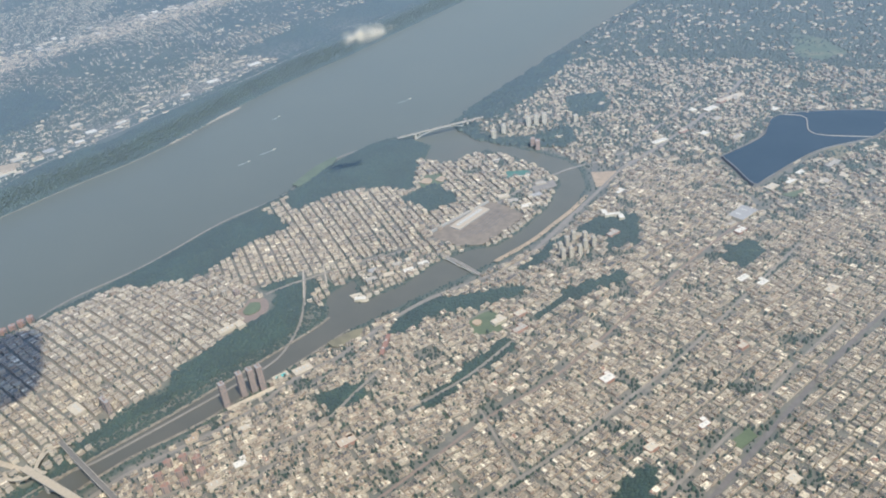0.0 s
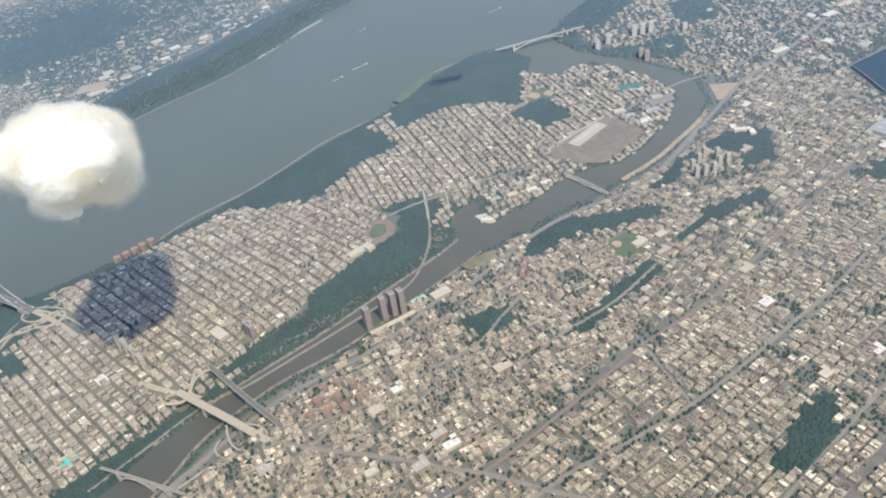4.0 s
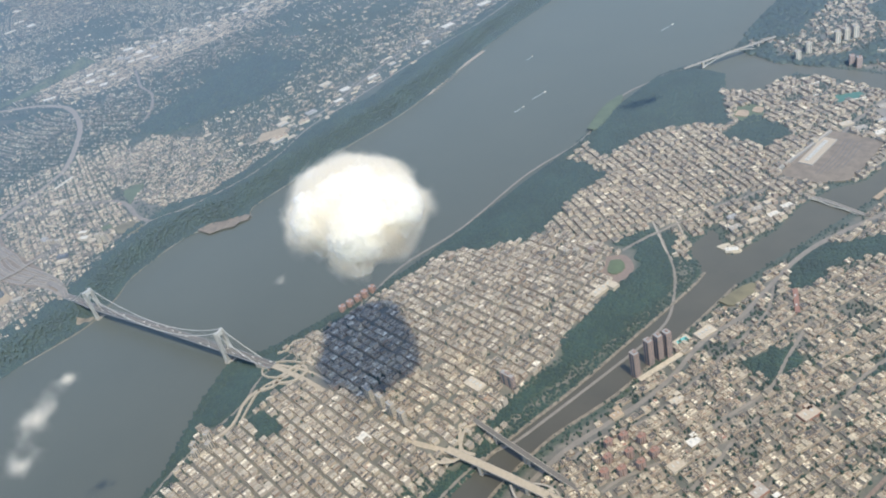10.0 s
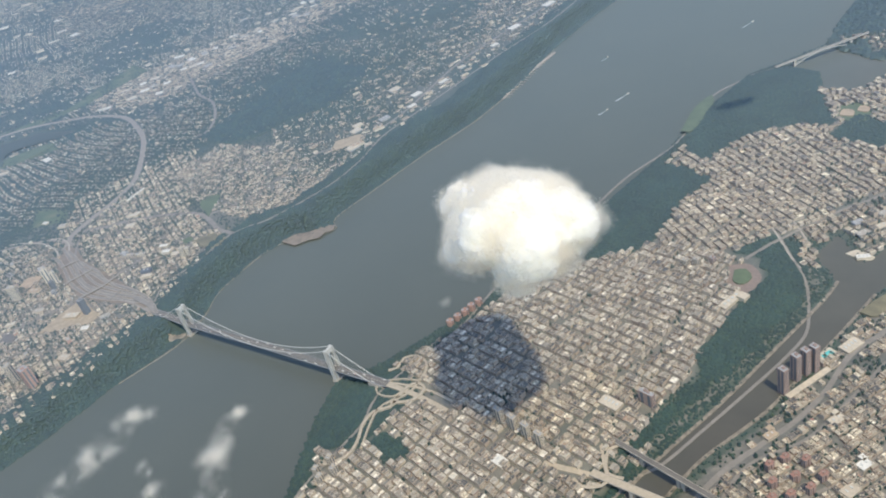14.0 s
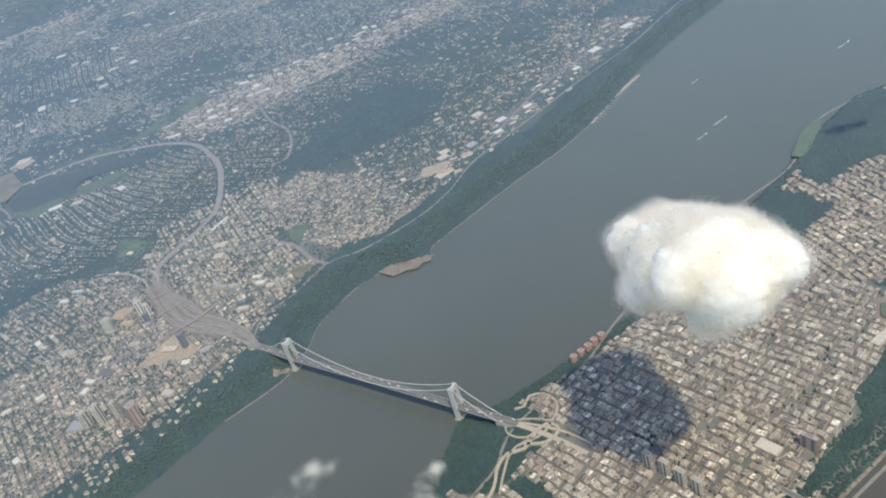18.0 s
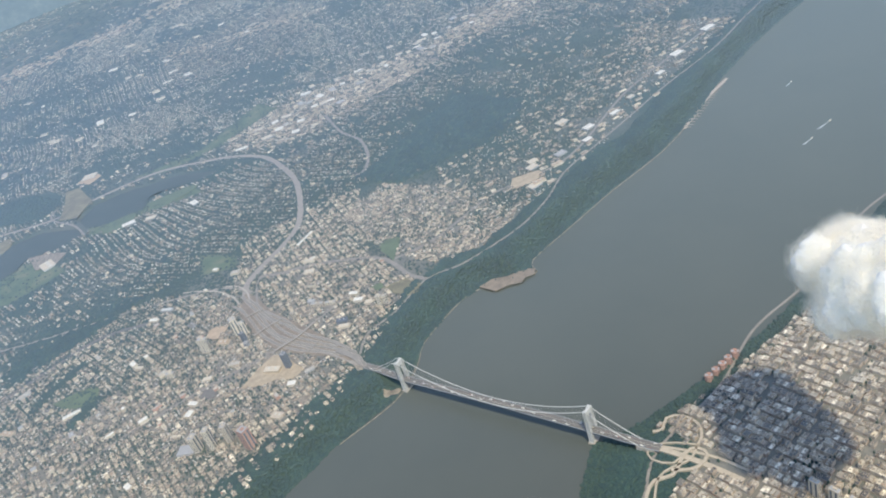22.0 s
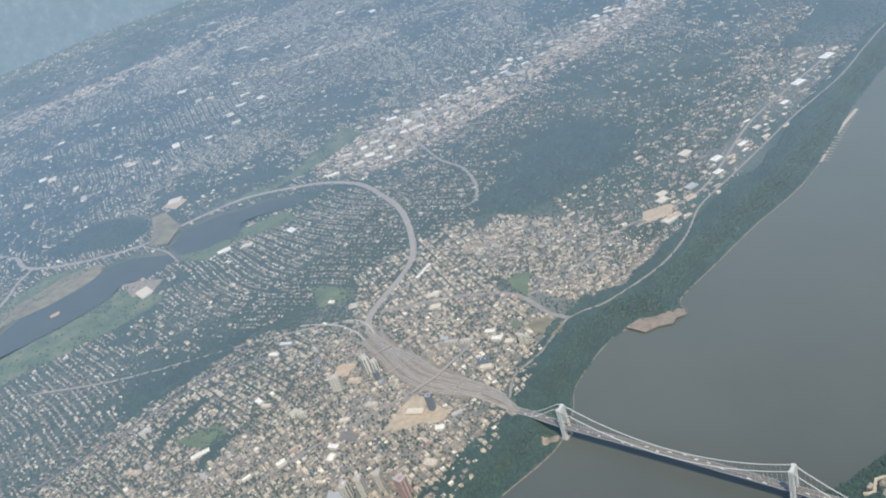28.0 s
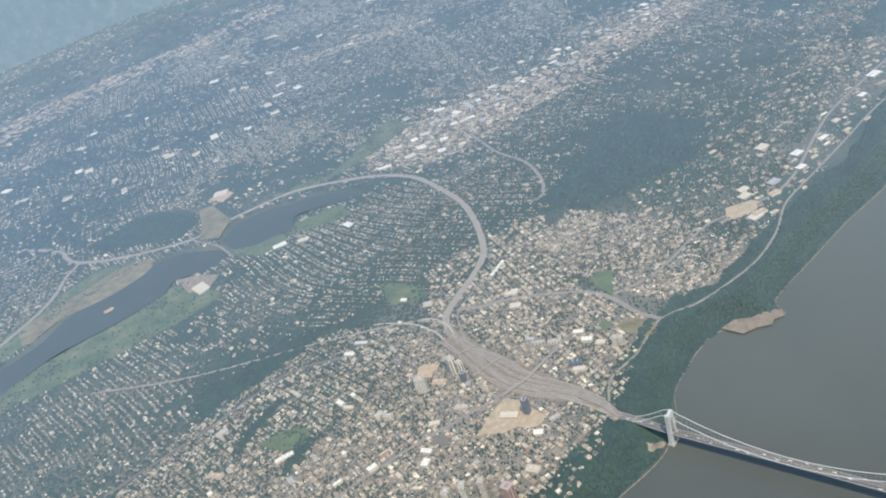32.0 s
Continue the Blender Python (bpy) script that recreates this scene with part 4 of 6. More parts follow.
for name, text, spots in (("wisp_cloud", "thin drifting shred of cloud over the water", [(174, -193, 212, 4), (174, -202, 212, 5), (180, -212, 212, 6), (184, -220, 212, 7), (179, -226, 212, 4), (194, -230, 212, 6), (201, -238, 212, 7), (207, -245, 212, 6)]),
                          ("wisp_cloud", "thin drifting shred of cloud over the water", [(111, -208, 205, 5), (104, -215, 205, 6), (104, -225, 205, 7), (109, -236, 205, 8), (106, -246, 205, 8), (107, -257, 205, 7), (105, -266, 205, 6), (106, -272, 205, 5)]),
                          ("wisp_cloud", "faint scrap of cloud over the water", [(143, -238, 205, 4), (147, -241, 205, 3)]),
                          ("wisp_cloud", "faint scrap of cloud over the water", [(160, -247, 205, 5), (160, -254, 205, 5)]),
                          ("wisp_cloud", "small torn scrap of cloud", [(230, -78, 205, 3.5), (232, -76, 207, 2.5)]),
                          ("small_cloud", "small white frayed cloud over the wooded hill", [(298, 493, 210, 13), (312, 501, 212, 11), (284, 485, 208, 10), (322, 508, 213, 7), (298, 496, 217, 9)])):
    one = thing(name, None, spots[0][:3], label=text, category="cloud")
    b4 = np.array(spots, float)
    far = name == "small_cloud"
    n = int((200 if far else 480) * (b4[:, 3] ** 2).sum())
    which = rng.choice(len(b4), n, p=b4[:, 3] ** 2 / (b4[:, 3] ** 2).sum())
    where = b4[which, :3] + rng.normal(0, 0.5, (n, 3)) * b4[which, 3:4] * [1, 1, 0.6]
    keep = rng.random(n) < np.clip(0.35 + 0.55 * curl(where, 6.0 if far else 5.0, 1.0) + 0.4 * curl(where, 2.6 if far else 2.2, 0.3), 0.03, 1)
    flecks("vapour", where[keep] - b4[0, :3], rng.uniform(0.08, 0.20, keep.sum()) * (1.8 if far else 1.0), m_fleck, one, "thin white vapour", rng)


# ---- single buildings ----
def tower_block(label, x, y, w, d, h, deg, m, strips=4, name="tower_block", base=None, group="", roof=None):
    """A tall block: body with parapet, dark window strips on each face, roof plant."""
    z = (float(height(np.array([x]), np.array([y]))[0]) if base is None else base) - 0.4
    z = max(z, 0.3)
    one = thing(name, None, (x, y, z), deg, label=label, category="building", group=group)
    part("body", box_mesh("body", w, d, h + 0.4, [m, roof or m_grey], rim=0.18), one)
    for side in (-1, 1):
        for k in range(strips):
            u = (k + 0.5) / strips - 0.5
            part("window_strip", box_mesh("window_strip", w / strips * 0.26, 0.1, h * 0.9, m_glass), one, at=(u * w, side * d / 2, h * 0.06))
        for k in range(max(2, strips // 2)):
            u = (k + 0.5) / max(2, strips // 2) - 0.5
            part("window_strip", box_mesh("window_strip", 0.1, d / max(2, strips // 2) * 0.4, h * 0.9, m_glass), one, at=(side * w / 2, u * d, h * 0.06))
    part("roof_plant", box_mesh("roof_plant", w * 0.35, d * 0.4, 1.0, m, rim=0.08), one, at=(w * 0.08, 0, h + 0.2))
    SPOTS.append((x, y, max(w, d) * 0.6))
    return one


def hall(label, x, y, w, d, h, deg, wall, roof, name="hall", vents=3, wings=()):
    """A low broad building with a parapet, roof lights and wings."""
    z = max(float(height(np.array([x]), np.array([y]))[0]) - 0.4, 0.2)
    one = thing(name, None, (x, y, z), deg, label=label, category="building")
    part("body", box_mesh("body", w, d, h + 0.4, [wall, roof], rim=0.15), one)
    for k in range(vents):
        part("roof_light", box_mesh("roof_light", w * 0.09, d * 0.3, 0.3, m_steel), one, at=((k + 0.5) / vents * w * 0.8 - w * 0.4, d * 0.1, h + 0.26))
    for u, v, ww, dd, hh in wings:
        part("wing", box_mesh("wing", ww, dd, hh + 0.4, [wall, roof], rim=0.15), one, at=(u, v, 0))
    long, wide = max(w, d), min(w, d)
    for k in range(max(1, round(long / wide))):
        u = ((k + 0.5) / max(1, round(long / wide)) - 0.5) * long
        sx, sy = turned(np.array([x]), np.array([y]), np.array([u if w >= d else 0.0]), np.array([0.0 if w >= d else u]), np.array([math.radians(deg)]))
        SPOTS.append((float(sx[0]), float(sy[0]), wide * 0.62))
    return one


G1 = "brown towers on the river bank"
for x, y in ((366, 106), (371, 123), (376, 131), (381, 137)):
    tower_block("dark brown brick high-rise tower beside the river", x + 3, y, 5.2, 6.4, 25, 62, m_brown, 5, "river_tower", 1.2, G1)
hall("long pale podium deck below the brown towers", 384, 122, 46, 5, 1.4, 62, m_conc, m_cream, "podium", 0)
G2 = "slab towers over the road"
for x, y in ((181, -3), (195, -6), (209, -10), (223, -14)):
    tower_block("tan slab tower with vertical ribs above the sunken road", x, y, 4.2, 7.5, 15.5, 73, m_tan, 4, "slab_tower", None, G2)
tower_block("dark brown slab tower on the ridge", 282, 54, 4, 13, 13, 75, m_brown, 5)
G3 = "red brick towers above the wide river"
for x, y in ((67, 96), (70, 105), (73, 114), (75, 123), (78, 132)):
    one = tower_block("pinkish red brick cross-shaped tower above the river", x, y, 7, 3.5, 7, 20, m_pink, 4, "red_tower", None, G3)
    part("cross_wing", box_mesh("cross_wing", 3.5, 7, 7.1, [m_pink, m_pink], rim=0.15), one)
G4 = "tan towers by the railway"
for x, y in ((556, 427), (563, 416), (570, 421), (577, 428), (579, 440), (585, 449), (558, 442), (560, 456), (573, 456)):
    tower_block("tan brick tower among trees", x, y, 4.2, 5.0, 12.5, 40, m_cream, 2, "tan_tower", None, G4)
G5 = "towers above the creek mouth"
for x, y, h in ((352, 706, 9), (361, 722, 10), (391, 742, 12), (400, 749, 13), (409, 757, 13), (451, 773, 8)):
    tower_block("pale tower block above the creek", x, y, 6.5, 7.5, h + 3, 30, m_cream, 2, "hillside_tower", None, G5)
for x, y in ((426, 690), (417, 694)):
    tower_block("red-brown brick tower at the river bend", x, y, 6, 7, 13, 20, m_pink, 3)
for x, y in ((262, 230), (275, 235), (253, 226)):
    tower_block("brown brick tower beside the college", x, y, 5, 5, 9, -14, m_brown if x > 270 else m_tan, 3)
for x, y in ((56, -96), (66, -102), (62, -84), (74, -92)):
    tower_block("tan brick residential tower by the parkway", x + 6, y - 6, 4.2, 5.5, 11, 10, m_tan, 3)
for x, y, w, d, h, deg, m, text in ((-491, -42, 12, 6, 19, 30, m_cream, "white curved residential tower"), (-472, -6, 9, 8, 24, -20, m_cream, "white stepped residential tower"), (-464, -2, 6, 7, 17, -20, m_cream, "lower wing tower of the white residences"), (-452, -13, 5, 5, 13, 10, m_bluewall, "dark blue glass office tower"), (-356, -31, 6, 6, 20, 10, m_bluewall, "dark blue glass office tower under construction"),
                               (-309, -135, 10, 9, 24, 0, m_pink, "reddish residential tower on the cliff edge"), (-349, -151, 6, 8, 26, 30, m_cream, "pale ribbed residential tower above the cliff"), (-337, -138, 6, 7, 23, 30, m_tan, "tan residential tower above the cliff"),
                               (-364, -160, 7, 9, 20, 20, m_cream, "pale residential tower on the cliff edge"), (-503, -91, 11, 5, 6, 30, m_cream, "cream apartment block with a wing"), (-314, 88, 6, 5, 15, 20, m_cream, "white twin apartment tower"), (-309, 92, 5, 5, 13, 20, m_cream, "white twin apartment tower"),
                               (-411, 36, 4, 5, 13, 10, m_tan, "tan office tower by the toll plaza"), (-440, -20, 5, 5, 7, 10, m_grey, "grey flat-roofed office block by the plaza"), (-402, 67, 16, 4, 4, 25, m_tan, "long tan apartment house by the plaza"), (-385, 74, 14, 4, 4, 25, m_cream, "long cream apartment house by the plaza")):
    tower_block(text, x, y, w, d, h, deg, m, 4)
for x, y, deg in ((389, -2, 15), (380, 26, 50), (388, 35, 20), (409, 15, 60), (414, 28, 30), (401, 37, 75), (399, 5, 40), (386, 11, 70), (398, 21, 0)):
    one = tower_block("russet brick housing tower by the bridge ramps", x, y, 6.4, 3.6, 7.5, 55 + deg * 0.2, m_brown, 3, "housing_tower", None, "russet towers by the ramps", m_red)
    part("stair_wing", box_mesh("stair_wing", 2.2, 5.4, 7.7, [m_brown, m_red], rim=0.15), one, at=(0.6, 0, 0))
for x, y, w, d, wall, roof in ((372, 59, 10, 6, m_tan, m_sand), (411, 83, 12, 7, m_tan, m_cream), (435, 48, 10, 7, m_tan, m_white), (499, 18, 13, 7, m_cream, m_white), (499, 101, 15, 9, m_pink, m_tan), (512, -23, 14, 8, m_grey, m_lane), (459, -26, 10, 6, m_tan, m_cream), (387, -54, 12, 8, m_tan, m_conc)):
    hall("large school block among the brick flats", x, y, w, d, 3, 60, wall, roof, "school_hall", 2, ((4, 4.5, 5, 5, 3),))
hall("broad school roof in cream beside the pool", 404, 170, 18, 10, 2.4, 62, m_tan, m_cream, "school_hall", 4)
hall("white hospital with radiating wings in greenery", 584, 519, 18, 5, 4, 30, m_cream, m_white, "hospital", 2, ((-8, 7, 6, 10, 4), (8, -7, 6, 10, 4)))
hall("bright white-roofed depot beside the railway", 581, 735, 24, 9, 2, 58, m_cream, m_white, "depot", 5)
hall("white flat-roofed shed on the dock", 391, 288, 12, 6, 2, 25, m_cream, m_white, "dock_shed", 3)
hall("large cream-roofed hall beside the bus station", 256, 43, 18, 10, 3, -14, m_tan, m_cream, "armory_hall", 4)
for x, y, w, d, h, deg, wall, roof, text in ((-366, 97, 12, 6, 3, 20, m_cream, m_white, "white stepped flats near the cliff edge"), (-350, 88, 12, 7, 3.5, 20, m_cream, m_white, "white stepped flats near the cliff edge"), (-333, 88, 10, 7, 3, 20, m_cream, m_cream, "cream stepped flats near the cliff edge"), (-344, 50, 13, 7, 4, 30, m_bluewall, m_dark, "dark-roofed office block near the plaza"), (-335, 43, 13, 6, 3, 30, m_cream, m_cream, "cream flat-roofed office near the plaza"),
                                          (-480, -25, 16, 9, 2.5, 20, m_tan, m_sand, "tan podium garden between white towers"), (-311, -94, 13, 9, 2.5, 10, m_tan, m_tan, "tan flat-roofed hall above the cliff"), (-556, -13, 13, 7, 2.5, -5, m_grey, m_lane, "dark-roofed school among houses"), (-588, 92, 12, 8, 3, 30, m_cream, m_conc, "pale office block beside the motorway"), (-488, 142, 16, 7, 3, 30, m_cream, m_cream, "cream office block by the trunk road"),
                                          (-325, -28, 12, 5, 2.5, 60, m_grey, m_conc, "flat-roofed motel by the bridge approach"), (-330, -52, 10, 7, 3, 30, m_cream, m_white, "white flat-roofed office above the cliff"), (-415, 70, 10, 6, 3, 10, m_grey, m_grey, "grey flat-roofed office by the plaza"), (-430, -50, 14, 6, 3, 30, m_tan, m_conc, "flat-roofed shops on the main street"), (-445, -80, 12, 6, 3, 30, m_cream, m_cream, "flat-roofed shops on the main street"),
                                          (-647, -102, 14, 5, 3, -10, m_cream, m_conc, "long pale flats beside the grove"), (-700, -184, 9, 16, 2.5, -15, m_grey, m_conc, "pale flat-roofed works by the railway"), (-517, -92, 6, 11, 4, -15, m_cream, m_conc, "cream apartment block with wings"), (-429, -115, 12, 6, 3, 15, m_cream, m_white, "bright white-roofed block on the main street"), (-420, -128, 8, 10, 3, 15, m_cream, m_white, "bright white-roofed block on the main street"),
                                          (-627, -1, 18, 6, 2.5, 20, m_grey, m_steel, "green-grey roofed school among houses"), (-628, -23, 14, 6, 2.5, 15, m_cream, m_white, "white-roofed store among the houses"), (-744, -145, 10, 8, 2.5, -15, m_grey, m_lane, "dark-roofed shed by the railway"), (-647, -235, 20, 7, 2.5, 15, m_tan, m_sand, "sandy-roofed hall among the houses"),
                                          (-255, 366, 18, 9, 3, 60, m_cream, m_sand, "orange-cream flats near the cliff"), (-252, 412, 16, 8, 3, 60, m_cream, m_sand, "orange-cream flats near the cliff"), (-293, 415, 14, 10, 3, 60, m_cream, m_cream, "cream low flats near the cliff"),
                                          (440, 540, 14, 9, 2, 40, m_tan, m_cream, "pale-roofed bus depot by the yard"), (456, 533, 12, 8, 2, 40, m_grey, m_conc, "pale-roofed bus depot by the yard"), (476, 527, 14, 10, 2, 40, m_tan, m_white, "white-roofed depot on the river"), (488, 538, 8, 6, 2, 40, m_tan, m_cream, "cream-roofed shed on the river"), (476, 556, 16, 8, 2, 40, m_grey, m_grey, "grey-roofed warehouse beside the river bend"), (470, 588, 14, 8, 2, 40, m_tan, m_conc, "flat-roofed warehouse beside the river bend"),
                                          (385, 320, 12, 7, 1.8, 50, m_grey, m_conc, "flat-roofed workshop on the river spit"), (398, 334, 12, 7, 1.8, 50, m_tan, m_cream, "flat-roofed workshop on the river spit"), (378, 335, 10, 7, 1.8, 50, m_grey, m_grey, "flat-roofed workshop on the river spit"), (412, 352, 12, 8, 1.8, 50, m_tan, m_white, "flat-roofed workshop on the river spit"), (396, 355, 11, 7, 1.8, 50, m_grey, m_conc, "flat-roofed workshop on the river spit"), (420, 370, 12, 8, 1.8, 50, m_tan, m_white, "flat-roofed store on the river spit"), (403, 372, 12, 6, 1.8, 50, m_grey, m_cream, "flat-roofed store on the river spit"),
                                          (716, 565, 30, 19, 4, 68, m_tan, m_grey, "huge grey-roofed armory hall among flats"), (750, 718, 13, 7, 2.4, 65, m_tan, m_white, "white-roofed school beside the reservoir"), (760, 688, 13, 7, 2.4, 65, m_tan, m_white, "white-roofed school beside the reservoir"), (735, 641, 16, 10, 2.6, 65, m_tan, m_cream, "cream school building with a courtyard"), (787, 671, 15, 8, 2.6, 65, m_tan, m_cream, "cream school beside sports fields"), (792, 722, 24, 7, 2.6, 65, m_grey, m_conc, "long grey college building"),
                                          (641, 918, 40, 12, 2.4, 60, m_tan, m_cream, "broad pale depot by the railway"), (620, 863, 22, 11, 2.4, 60, m_tan, m_white, "white-roofed depot by the railway"), (739, 434, 14, 7, 3, 65, m_tan, m_white, "white-roofed school by the park"), (412, 476, 96, 2.6, 2.6, 70, m_grey, m_conc, "long pale station shed beside the yard"), (438, 598, 26, 2.6, 1.6, 34, m_grey, m_white, "low white stand beside the turf"), (397, 606, 24, 2.4, 1.6, 32, m_grey, m_white, "low white stand beside the field")):
    hall(text, x, y, w, d, h, deg, wall, roof, "hall", 2)
hall("white-roofed school with courtyards", 201, -40, 12, 9, 3.4, -14, m_tan, m_white, "school_hall", 2)
hall("long red-roofed building on the slope", 463, 220, 30, 4, 2.5, 107, m_red, m_red, "red_hall", 2)
hall("cream university building on the bluff", 306, 188, 26, 8, 3, 70, m_tan, m_cream, "college_hall", 4, ((8, -6, 8, 8, 5),))
hall("long tan-roofed rail workshop in the yard", 425, 477, 58, 15, 1.6, 77, m_grey, m_tan, "rail_workshop", 8)
hall("white-roofed grandstand beside the green turf", 384, 631, 24, 3.5, 2.4, 43, m_grey, m_white, "grandstand", 4)
hall("school with a long white roof beside the field", -585, -182, 22, 6, 2.6, 62, m_cream, m_white, "school_hall", 4)
hall("orange-white building site hall", -372, -42, 20, 9, 3, 20, m_soil, m_cream, "site_hall", 2)
hall("long white-roofed shops along the motorway", -540, 187, 36, 5, 1.8, 95, m_cream, m_white, "long_store", 6)
hall("white-roofed shop beside the trunk road", -487, 148, 9, 7, 2, 40, m_cream, m_white, "store", 2)
hall("cream-roofed store beside the trunk road", -469, 122, 14, 9, 2, 30, m_cream, m_cream, "store", 3)
hall("small white hall beside the cemetery", -629, 90, 9, 6, 2, 10, m_cream, m_white, "chapel_hall", 1)
hall("slab garage roof beside the towers", -376, -166, 20, 13, 3, 30, m_grey, m_grey, "parking_deck", 0)
for x, y, w, d, m in ((-980, 446, 26, 9, m_white), (-950, 525, 18, 14, m_white), (-974, 675, 22, 14, m_white), (-892, 516, 16, 14, m_white), (-952, 491, 22, 15, m_cream), (-1010, 522, 18, 12, m_cream), (-1031, 688, 24, 13, m_white), (-920, 560, 16, 12, m_white), (-985, 580, 22, 13, m_cream), (-860, 540, 14, 11, m_cream), (-930, 640, 18, 12, m_cream), (-1000, 640, 18, 12, m_grey), (-880, 640, 18, 14, m_grey),
                         (-286, 401, 16, 12, m_cream), (-257, 357, 18, 13, m_cream), (-256, 516, 16, 12, m_white), (-307, 529, 18, 14, m_cream), (-240, 480, 14, 9, m_white), (-235, 560, 16, 8, m_white), (-204, 858, 24, 14, m_white), (-219, 760, 22, 14, m_white), (-262, 440, 16, 11, m_grey), (-232, 610, 12, 8, m_cream), (-218, 690, 14, 9, m_white),
                         (-1623, 816, 30, 20, m_white), (-1323, 303, 30, 24, m_cream), (-909, 262, 20, 12, m_white), (-1052, 42, 34, 22, m_cream), (-1000, 180, 24, 14, m_white), (-965, 205, 20, 12, m_cream)):
    hall("large flat-roofed warehouse with a pale roof", x, y, w, d, 2.2, random.choice((-13, 40, 60)) if x < -800 else 70, m_grey, m, "warehouse", 3)
wr = np.random.default_rng(21)
for k in range(64):
    x, y = wr.uniform(-640, -305), wr.uniform(-260, 130)
    if min(math.hypot(x - sx, y - sy) - r for sx, sy, r in SPOTS) > 6 and near_line(np.array([x]), np.array([y]), HWY)[0] > 30 and sdist(np.array([x]), np.array([y]), CONSTRUCTION)[0] > 6 and sdist(np.array([x]), np.array([y]), HUDSON)[0] > 62:
        hall("flat-roofed shops and flats among the town houses", x, y, wr.uniform(5, 12), wr.uniform(3.5, 6.5), wr.uniform(1.8, 4.5), wr.choice([-19, 71, 20, -8]), (m_tan, m_cream, m_pink)[k % 3], (m_cream, m_white, m_conc, m_grey, m_lane, m_tan)[k % 6], "town_block", 1)
for k in range(70):
    u = k / 70
    x, y = -1010 + 330 * u + wr.normal(0, 55), 560 + 850 * u + wr.normal(0, 40)
    hall("pale-roofed store along the far main street", x, y, wr.uniform(9, 22), wr.uniform(7, 15), 2, wr.choice([52, -30, 60]), m_cream if k % 3 else m_grey, (m_white, m_cream, m_grey, m_conc)[k % 4], "store", 1)
for k in range(40):
    x, y = wr.uniform(-2300, -1500), wr.uniform(150, 1500)
    hall("pale-roofed building far out in the suburbs", x, y, wr.uniform(14, 34), wr.uniform(10, 22), 2.4, wr.choice([52, -30, 10]), m_cream, (m_white, m_cream, m_conc)[k % 3], "store", 1)
for k in range(46):
    x, y = wr.uniform(420, 900), wr.uniform(-20, 950)
    if sdist(np.array([x]), np.array([y]), HARLEM)[0] > 40 and sdist(np.array([x]), np.array([y]), RES)[0] > 16:
        hall("large school or garage among the brick blocks", x, y, wr.uniform(8, 15), wr.uniform(5, 9), 3.2, 63, (m_tan, m_pink, m_cream)[k % 3], (m_white, m_cream, m_tan, m_conc)[k % 4], "school_hall", 2, ((4, 4.5, 5, 5, 3),))

